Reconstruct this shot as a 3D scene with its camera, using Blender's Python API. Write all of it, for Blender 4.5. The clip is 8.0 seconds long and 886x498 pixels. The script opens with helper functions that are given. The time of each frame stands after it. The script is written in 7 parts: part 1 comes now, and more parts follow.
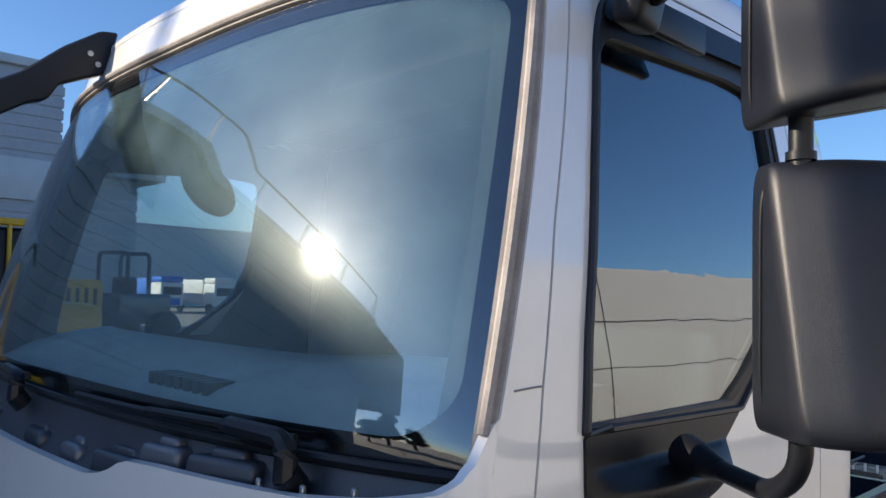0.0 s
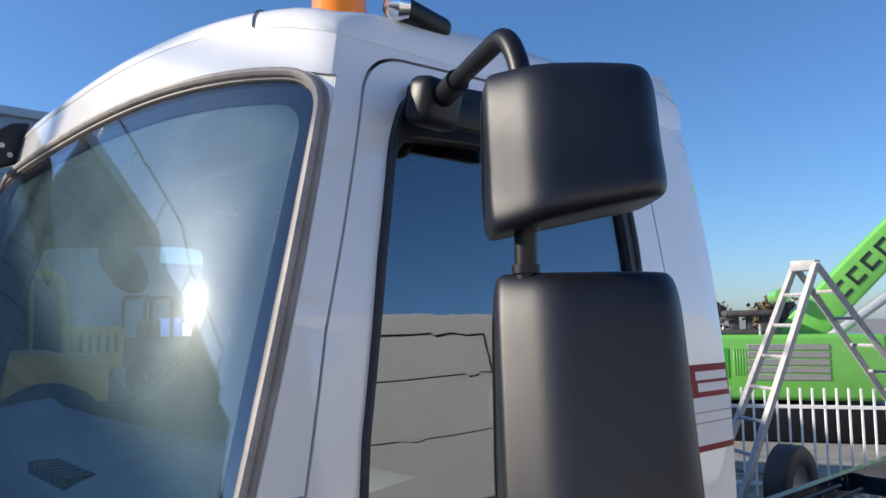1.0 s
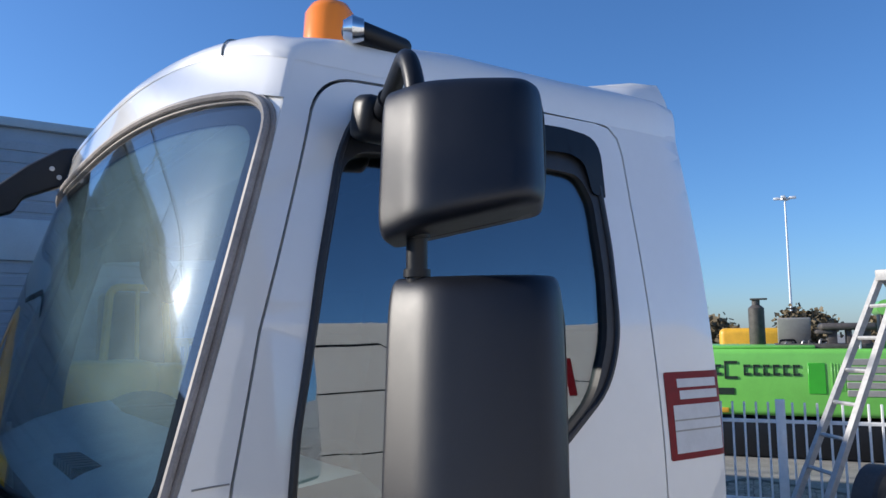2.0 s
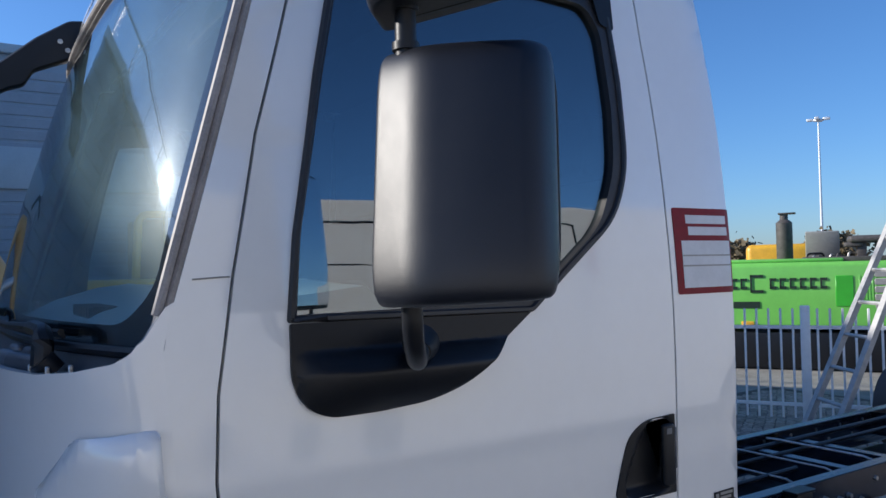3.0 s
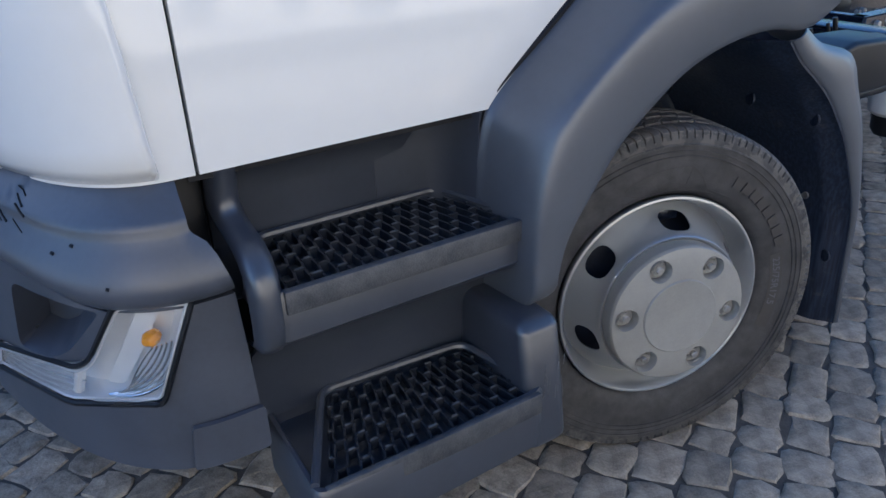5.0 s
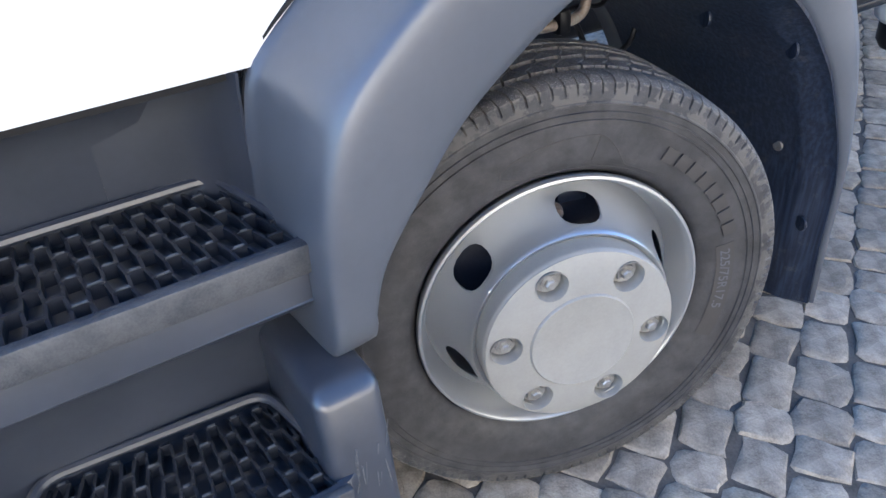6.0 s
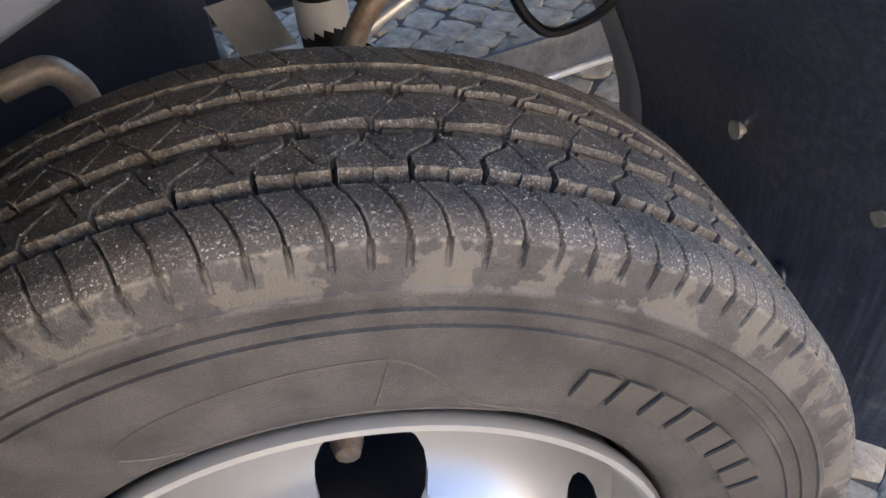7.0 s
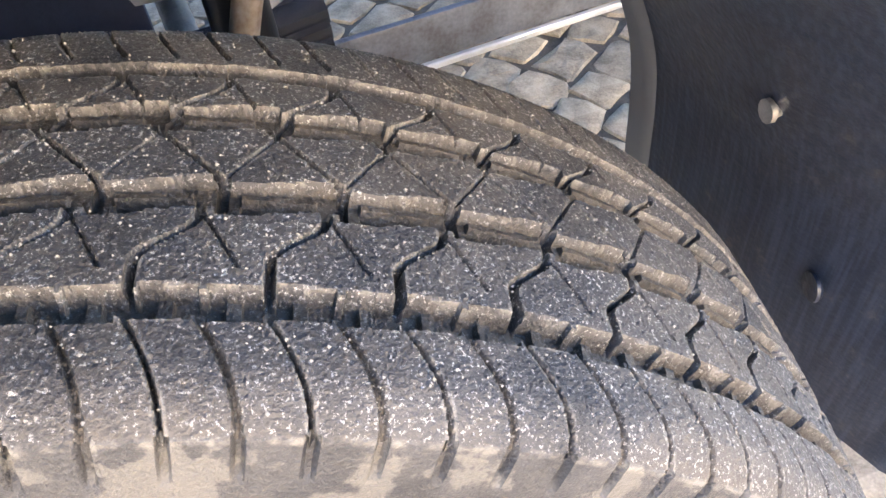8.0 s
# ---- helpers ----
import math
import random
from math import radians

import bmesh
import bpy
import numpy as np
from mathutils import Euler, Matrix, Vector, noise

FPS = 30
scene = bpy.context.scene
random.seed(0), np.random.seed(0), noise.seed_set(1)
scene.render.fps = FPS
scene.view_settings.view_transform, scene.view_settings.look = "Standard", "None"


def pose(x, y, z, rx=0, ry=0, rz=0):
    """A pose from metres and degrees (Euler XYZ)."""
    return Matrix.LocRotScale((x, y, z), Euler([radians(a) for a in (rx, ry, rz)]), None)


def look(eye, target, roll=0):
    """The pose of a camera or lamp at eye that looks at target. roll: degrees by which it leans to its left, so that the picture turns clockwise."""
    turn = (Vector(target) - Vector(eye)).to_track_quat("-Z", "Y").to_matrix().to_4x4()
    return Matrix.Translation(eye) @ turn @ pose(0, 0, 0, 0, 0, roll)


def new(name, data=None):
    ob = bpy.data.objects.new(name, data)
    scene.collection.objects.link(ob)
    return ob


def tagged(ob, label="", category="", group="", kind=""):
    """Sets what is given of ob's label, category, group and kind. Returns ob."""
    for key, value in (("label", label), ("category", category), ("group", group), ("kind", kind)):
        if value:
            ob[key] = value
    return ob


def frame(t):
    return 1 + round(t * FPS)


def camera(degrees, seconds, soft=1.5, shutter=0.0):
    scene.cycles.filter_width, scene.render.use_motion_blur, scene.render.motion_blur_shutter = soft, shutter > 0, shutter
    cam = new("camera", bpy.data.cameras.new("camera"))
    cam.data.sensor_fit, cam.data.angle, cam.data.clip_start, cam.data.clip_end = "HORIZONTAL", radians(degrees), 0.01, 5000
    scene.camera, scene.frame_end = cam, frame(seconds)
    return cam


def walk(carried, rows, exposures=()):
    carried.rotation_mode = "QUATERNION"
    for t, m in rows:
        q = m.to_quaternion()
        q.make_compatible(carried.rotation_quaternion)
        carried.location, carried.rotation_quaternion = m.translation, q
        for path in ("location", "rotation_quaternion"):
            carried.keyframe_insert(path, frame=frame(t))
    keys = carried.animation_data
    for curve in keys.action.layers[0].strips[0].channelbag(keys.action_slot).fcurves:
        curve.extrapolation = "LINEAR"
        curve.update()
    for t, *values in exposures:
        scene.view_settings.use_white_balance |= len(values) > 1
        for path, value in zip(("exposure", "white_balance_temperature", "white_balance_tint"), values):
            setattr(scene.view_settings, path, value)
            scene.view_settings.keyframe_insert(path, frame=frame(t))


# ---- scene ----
cam = camera(60.00, 8.0)
PATH = [
    (0, (-1.8163, -0.5737, 1.9282), (-0.4210, 0.8543, 2.0467), 1.59),
    (0.5, (-1.7557, -0.7296, 2.0461), (-0.3872, 0.7174, 2.2288), 0.43),
    (1, (-1.5416, -0.8989, 2.0614), (-0.2094, 0.5810, 2.2498), -0.65),
    (1.2, (-1.4785, -0.9588, 2.0778), (-0.1672, 0.5385, 2.2750), -0.06),
    (2.3, (-1.3283, -1.1682, 1.9782), (-0.2332, 0.4904, 2.2013), -1.05),
    (2.5, (-1.3145, -1.1651, 1.9165), (-0.2229, 0.4974, 2.1275), -1.07),
    (3, (-1.2950, -1.1534, 1.8000), (-0.2149, 0.5291, 1.8515), -1.27),
    (3.5, (-1.2857, -1.1232, 1.6644), (-0.2193, 0.5599, 1.4912), -1.21),
    (4, (-1.2559, -1.0751, 1.5260), (-0.2185, 0.5866, 1.1229), -1.79),
    (4.5, (-1.2368, -1.0057, 1.3634), (-0.2261, 0.6089, 0.7538), -2.11),
    (4.7, (-1.2163, -0.9782, 1.3058), (-0.2263, 0.6045, 0.5884), -2.13),
    (5.8, (-0.7950, -0.7502, 1.1759), (0.0629, 0.6718, 0.0615), -3.04),
    (6, (-0.6389, -0.6654, 1.1732), (0.2154, 0.7490, 0.0464), -3.10),
    (6.5, (-0.2926, -0.4095, 1.1044), (0.5425, 1.0011, -0.0414), -2.83),
    (7, (-0.0130, -0.1930, 0.9936), (0.6018, 1.1450, -0.3598), -4.37),
    (7.5, (0.1311, -0.0741, 0.9243), (0.6289, 1.1804, -0.5516), -5.32),
    (8, (0.1385, -0.0723, 0.9253), (0.5988, 1.1892, -0.5568), -6.17),
]
# the clip's own exposure and white balance: seconds, stops, kelvin, tint
EXPOSURES = [(0, 0.82, 5750, 10), (0.5, 0.65, 5480, 10), (1.2, 0.60, 5400, 10), (2.5, 0.47, 5060, 10), (3.5, 0.56, 5080, 10), (4.5, 1.08, 5250, 8), (4.7, 1.25, 5280, 8), (6, 2.85, 5500, 8), (6.5, 2.9, 5880, 10), (7, 3.3, 6780, 12), (7.5, 3.82, 7130, 12), (8, 4.57, 7080, 12)]
walk(cam, [(t, look(eye, target, roll)) for t, eye, target, roll in PATH], EXPOSURES)

# ---- light ----
SUN_AZ, SUN_EL = radians(-52.3), radians(23.9)      # azimuth from +y towards +x
world = bpy.data.worlds.new("sky")
scene.world = world
world.use_nodes = True
wn = world.node_tree
sky = wn.nodes.new("ShaderNodeTexSky")
sky.sky_type, sky.sun_disc = "NISHITA", False
sky.sun_elevation, sky.sun_rotation = SUN_EL, SUN_AZ
sky.air_density, sky.dust_density, sky.ozone_density = 1.0, 0.5, 5.0
wn.nodes["Background"].inputs["Strength"].default_value = 0.09
wn.links.new(sky.outputs[0], wn.nodes["Background"].inputs["Color"])
sun_data = bpy.data.lights.new("sun", "SUN")
sun_data.energy, sun_data.angle, sun_data.color = 5.0, radians(0.55), (1.0, 0.80, 0.56)
sun = new("sun", sun_data)
to_sun = Vector((math.sin(SUN_AZ) * math.cos(SUN_EL), math.cos(SUN_AZ) * math.cos(SUN_EL), math.sin(SUN_EL)))
sun.matrix_world = look(to_sun * 60, (0, 0, 0))


# ---- materials ----
def material(name, color=(0.5, 0.5, 0.5), rough=0.5, metal=0.0, vary=0.0, scale=6.0, bump=0.0, bump_scale=200.0,
             coat=0.0, color2=None, spot=0.5, rough_vary=0.0, per_object=0.0, ior=1.5, coat_ior=1.5):
    """Principled material with two scales of colour variation and fine relief."""
    m = bpy.data.materials.new(name)
    m.use_nodes = True
    nt = m.node_tree
    b = nt.nodes["Principled BSDF"]
    b.inputs["Base Color"].default_value = (*color, 1)
    b.inputs["Roughness"].default_value = rough
    b.inputs["Metallic"].default_value = metal
    b.inputs["IOR"].default_value = ior
    b.inputs["Coat Weight"].default_value = coat
    b.inputs["Coat Roughness"].default_value = 0.06
    b.inputs["Coat IOR"].default_value = coat_ior
    tc = nt.nodes.new("ShaderNodeTexCoord")
    if vary or color2:
        big = nt.nodes.new("ShaderNodeTexNoise")
        big.inputs["Scale"].default_value = scale
        big.inputs["Detail"].default_value = 6
        big.inputs["Roughness"].default_value = 0.65
        nt.links.new(tc.outputs["Object"], big.inputs["Vector"])
        small = nt.nodes.new("ShaderNodeTexNoise")
        small.inputs["Scale"].default_value = scale * 14
        small.inputs["Detail"].default_value = 3
        nt.links.new(tc.outputs["Object"], small.inputs["Vector"])
        mix = nt.nodes.new("ShaderNodeMath")
        mix.operation = "MULTIPLY_ADD"
        mix.inputs[1].default_value = 0.35
        nt.links.new(small.outputs["Fac"], mix.inputs[0])
        nt.links.new(big.outputs["Fac"], mix.inputs[2])
        ramp = nt.nodes.new("ShaderNodeValToRGB")
        c2 = color2 or tuple(c * (1 - vary) for c in color)
        c1 = tuple(min(1, c * (1 + vary)) for c in color)
        ramp.color_ramp.elements[0].position = spot
        ramp.color_ramp.elements[1].position = spot + 0.34
        ramp.color_ramp.elements[0].color = (*c2, 1)
        ramp.color_ramp.elements[1].color = (*c1, 1)
        nt.links.new(mix.outputs[0], ramp.inputs["Fac"])
        out = ramp.outputs["Color"]
        if per_object:
            info = nt.nodes.new("ShaderNodeObjectInfo")
            rng = nt.nodes.new("ShaderNodeMapRange")
            rng.inputs["To Min"].default_value, rng.inputs["To Max"].default_value = 1 - per_object, 1 + per_object
            geo = nt.nodes.new("ShaderNodeNewGeometry")
            both = nt.nodes.new("ShaderNodeMath")
            nt.links.new(info.outputs["Random"], both.inputs[0])
            nt.links.new(geo.outputs["Random Per Island"], both.inputs[1])
            wrapped = nt.nodes.new("ShaderNodeMath")
            wrapped.operation = "FRACT"
            nt.links.new(both.outputs[0], wrapped.inputs[0])
            nt.links.new(wrapped.outputs[0], rng.inputs["Value"])
            hsv = nt.nodes.new("ShaderNodeHueSaturation")
            nt.links.new(rng.outputs[0], hsv.inputs["Value"])
            nt.links.new(out, hsv.inputs["Color"])
            out = hsv.outputs["Color"]
        nt.links.new(out, b.inputs["Base Color"])
        if rough_vary:
            rr = nt.nodes.new("ShaderNodeMapRange")
            rr.inputs["From Min"].default_value, rr.inputs["From Max"].default_value = 0.4, 0.9
            rr.inputs["To Min"].default_value, rr.inputs["To Max"].default_value = rough - rough_vary, rough + rough_vary
            nt.links.new(mix.outputs[0], rr.inputs["Value"])
            nt.links.new(rr.outputs[0], b.inputs["Roughness"])
    if bump:
        n = nt.nodes.new("ShaderNodeTexNoise")
        n.inputs["Scale"].default_value = bump_scale
        n.inputs["Detail"].default_value = 3
        nt.links.new(tc.outputs["Object"], n.inputs["Vector"])
        bp = nt.nodes.new("ShaderNodeBump")
        bp.inputs["Strength"].default_value = bump
        bp.inputs["Distance"].default_value = 0.002
        nt.links.new(n.outputs["Fac"], bp.inputs["Height"])
        nt.links.new(bp.outputs["Normal"], b.inputs["Normal"])
    return m


def glass_material(name, tint, rough=0.0, ior=1.5, film=None):
    m = bpy.data.materials.new(name)
    m.use_nodes = True
    nt = m.node_tree
    nt.nodes.remove(nt.nodes["Principled BSDF"])
    tr = nt.nodes.new("ShaderNodeBsdfTransparent")
    tr.inputs["Color"].default_value = (*tint, 1)
    gl = nt.nodes.new("ShaderNodeBsdfGlossy")
    gl.inputs["Roughness"].default_value = rough
    # gloss rises towards grazing sight, alike from both sides of the pane
    facing = nt.nodes.new("ShaderNodeLayerWeight")
    facing.inputs["Blend"].default_value = 0.5
    steep = nt.nodes.new("ShaderNodeMath")
    steep.operation = "POWER"
    steep.inputs[1].default_value = 4.5
    nt.links.new(facing.outputs["Facing"], steep.inputs[0])
    fr = nt.nodes.new("ShaderNodeMath")
    fr.operation = "MULTIPLY_ADD"
    least = ((ior - 1) / (ior + 1)) ** 2
    fr.inputs[1].default_value, fr.inputs[2].default_value = 0.85 - least, least
    nt.links.new(steep.outputs[0], fr.inputs[0])
    mx = nt.nodes.new("ShaderNodeMixShader")
    nt.links.new(fr.outputs[0], mx.inputs[0])
    nt.links.new(tr.outputs[0], mx.inputs[1])
    nt.links.new(gl.outputs[0], mx.inputs[2])
    out = mx.outputs[0]
    if film:
        # dry dust and painted haze: a teal matt veil lightening the cab, a soft and a narrow sheen for the sun's glow,
        # wiped unevenly
        out = tr.outputs[0]
        noise = nt.nodes.new("ShaderNodeTexNoise")
        noise.inputs["Scale"].default_value = 3.0
        noise.inputs["Detail"].default_value = 6
        tc = nt.nodes.new("ShaderNodeTexCoord")
        nt.links.new(tc.outputs["Object"], noise.inputs["Vector"])
        veil = nt.nodes.new("ShaderNodeBsdfDiffuse")
        veil.inputs["Color"].default_value = (0.42, 0.64, 0.72, 1)
        soft, narrow = nt.nodes.new("ShaderNodeBsdfGlossy"), nt.nodes.new("ShaderNodeBsdfGlossy")
        soft.inputs["Roughness"].default_value, narrow.inputs["Roughness"].default_value = 0.34, 0.13
        for layer, share in ((veil, film[0]), (soft, film[1]), (narrow, film[2])):
            amount = nt.nodes.new("ShaderNodeMath")
            amount.operation = "MULTIPLY"
            amount.inputs[1].default_value = 2 * share
            nt.links.new(noise.outputs["Fac"], amount.inputs[0])
            dusty = nt.nodes.new("ShaderNodeMixShader")
            nt.links.new(amount.outputs[0], dusty.inputs[0])
            nt.links.new(out, dusty.inputs[1])
            nt.links.new(layer.outputs[0], dusty.inputs[2])
            out = dusty.outputs[0]
    nt.links.new(out, nt.nodes["Material Output"].inputs["Surface"])
    return m


WHITE = material("white_paint", (0.80, 0.80, 0.785), 0.34, vary=0.02, scale=2.0, bump=0.012, bump_scale=900, coat=1.0, coat_ior=1.75)
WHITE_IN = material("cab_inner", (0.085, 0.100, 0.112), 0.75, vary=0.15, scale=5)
GREY_TRIM = material("grey_trim", (0.16, 0.19, 0.22), 0.55, vary=0.12, scale=8, bump=0.15, bump_scale=700)
PLASTIC = material("dark_grey_plastic", (0.074, 0.083, 0.103), 0.39, vary=0.10, scale=5, bump=0.06, bump_scale=1100, ior=1.85, rough_vary=0.05)
BUMPER = material("bumper_plastic", (0.054, 0.062, 0.084), 0.40, vary=0.16, scale=7, bump=0.08, bump_scale=1000, ior=1.75, rough_vary=0.08)
STEP = material("step_plastic", (0.041, 0.047, 0.063), 0.33, vary=0.14, scale=6, bump=0.08, bump_scale=900, ior=1.8, rough_vary=0.06)
TREAD = material("worn_step_tread", (0.026, 0.029, 0.037), 0.42, color2=(0.014, 0.016, 0.022), scale=24, bump=0.1, bump_scale=600, ior=1.6)
CREST = material("worn_tread_crest", (0.16, 0.165, 0.175), 0.5, color2=(0.05, 0.055, 0.065), scale=60, bump=0.3, bump_scale=500)
SCUFF = material("scuffed_edge", (0.085, 0.088, 0.095), 0.5, color2=(0.030, 0.034, 0.043), scale=26, spot=0.48, bump=0.4, bump_scale=300, ior=1.6)
HOUSING = material("mirror_plastic", (0.0060, 0.0075, 0.0130), 0.43, vary=0.12, scale=9, bump=0.175, bump_scale=800, ior=1.50, rough_vary=0.04)
BLACK = material("black_plastic", (0.008, 0.009, 0.012), 0.40, vary=0.2, scale=12, bump=0.12, bump_scale=700, ior=1.38)
RUBBER = material("rubber_seal", (0.022, 0.022, 0.024), 0.45, vary=0.2, scale=20)
COWL = material("cowl_plastic", (0.030, 0.035, 0.048), 0.42, vary=0.2, scale=9, bump=0.1, bump_scale=600, ior=1.65)
SEAL = material("grey_seal", (0.30, 0.275, 0.255), 0.6, vary=0.2, scale=14)
DARK = material("wheel_arch", (0.016, 0.022, 0.042), 0.45, vary=0.25, scale=18, bump=0.5, bump_scale=120, rough_vary=0.15)
CHASSIS = material("chassis_paint", (0.008, 0.012, 0.026), 0.26, vary=0.3, scale=9, bump=0.05, bump_scale=160, ior=1.85)
STEEL = material("worn_steel", (0.42, 0.41, 0.39), 0.42, 0.8, vary=0.25, scale=30, bump=0.15, bump_scale=300)
RUST = material("rusty_pipe", (0.40, 0.38, 0.36), 0.45, 0.3, color2=(0.20, 0.13, 0.09), scale=14, bump=0.3, bump_scale=200)
SILVER = material("silver_wheel_paint", (0.52, 0.53, 0.54), 0.30, 0.75, vary=0.02, scale=6, bump=0.02, bump_scale=500)
CAP = material("hub_cap_paint", (0.31, 0.305, 0.285), 0.42, 0.1, vary=0.07, scale=16, bump=0.04, bump_scale=800)
CHROME = material("chrome", (0.75, 0.76, 0.78), 0.12, 1.0)
RED = material("sticker_red", (0.19, 0.004, 0.009), 0.5, vary=0.12, scale=40, ior=1.35)
STICKER = material("sticker_white", (0.62, 0.63, 0.65), 0.35, vary=0.06, scale=30)
ORANGE = material("orange_lens", (0.9, 0.25, 0.01), 0.2, coat=0.5)
AMBER = material("amber_bulb", (0.85, 0.33, 0.01), 0.15, coat=0.8)
ALU = material("aluminium", (0.66, 0.67, 0.68), 0.38, 0.55, vary=0.12, scale=30)
LADDER = material("ladder_aluminium", (0.42, 0.415, 0.40), 0.5, 0.0, vary=0.15, scale=20)
STACK = material("sooty_steel", (0.075, 0.068, 0.064), 0.6, vary=0.3, scale=9, bump=0.2, bump_scale=120)
GREEN = material("green_paint", (0.20, 0.53, 0.085), 0.32, vary=0.07, scale=3, coat=0.3)
GREEN_D = material("green_paint_decal", (0.07, 0.40, 0.02), 0.35, vary=0.07, scale=3)
YELLOW = material("yellow_paint", (0.72, 0.40, 0.02), 0.4, vary=0.15, scale=3)
TAN = material("tan_paint", (0.62, 0.36, 0.12), 0.45, vary=0.18, scale=3)
BLUE = material("blue_paint", (0.02, 0.12, 0.55), 0.35, vary=0.1, scale=3)
FENCE = material("fence_white", (0.86, 0.86, 0.84), 0.45, vary=0.06, scale=9)
CLAD = material("cladding", (0.36, 0.39, 0.44), 0.5, vary=0.08, scale=1.5)
CLAD_D = material("cladding_dark", (0.20, 0.22, 0.25), 0.5, vary=0.08, scale=1.5)
CLAD_L = material("cladding_light", (0.48, 0.53, 0.57), 0.5, vary=0.06, scale=1.5)
VAN = material("white_van_paint", (0.72, 0.71, 0.68), 0.4, vary=0.03, scale=2)
YARD = material("yard_paving", (0.30, 0.29, 0.265), 0.9, color2=(0.19, 0.18, 0.165), scale=2.5, bump=0.6, bump_scale=40)
SAND = material("joint_sand", (0.125, 0.112, 0.098), 0.95, color2=(0.055, 0.050, 0.045), scale=14, bump=0.6, bump_scale=60)
STONE = material("paving_stone", (0.41, 0.355, 0.285), 0.85, color2=(0.165, 0.142, 0.112), scale=19, spot=0.50, bump=1.0, bump_scale=130, per_object=0.24)
LEAF = material("foliage", (0.13, 0.10, 0.05), 0.7, vary=0.4, scale=1.5)
BARK = material("bark", (0.12, 0.10, 0.08), 0.9, vary=0.3, scale=10)
PRINT = material("printed_black", (0.006, 0.007, 0.009), 0.9, vary=0.2, scale=20, ior=1.2)
DASH = material("dashboard_grey", (0.60, 0.70, 0.72), 0.6, vary=0.10, scale=8, bump=0.2, bump_scale=500)
REFLECTOR = material("lamp_reflector", (0.90, 0.91, 0.93), 0.22, 0.35, vary=0.05, scale=30)
TEXT_D = material("dark_lettering", (0.02, 0.035, 0.02), 0.4)
WINDSHIELD = glass_material("windscreen_glass", (0.91, 0.95, 0.95), 0.004, 2.2)
DUST_HAZE = glass_material("dust_haze", (1.0, 1.0, 1.0), film=(0.180, 0.017, 0.0060))
SIDE_GLASS = glass_material("tinted_side_glass", (0.50, 0.58, 0.60), 0.0, 2.75)
FAR_GLASS = glass_material("far_side_glass", (0.90, 0.96, 0.97), 0.0, 1.7)
MIRROR = material("mirror_glass", (0.85, 0.87, 0.9), 0.02, 1.0)
LENS = glass_material("clear_lens", (0.975, 0.98, 0.985))
SHIELD = material("dirty_shield", (0.15, 0.165, 0.20), 0.40, color2=(0.060, 0.064, 0.072), scale=14, bump=0.9, bump_scale=70)


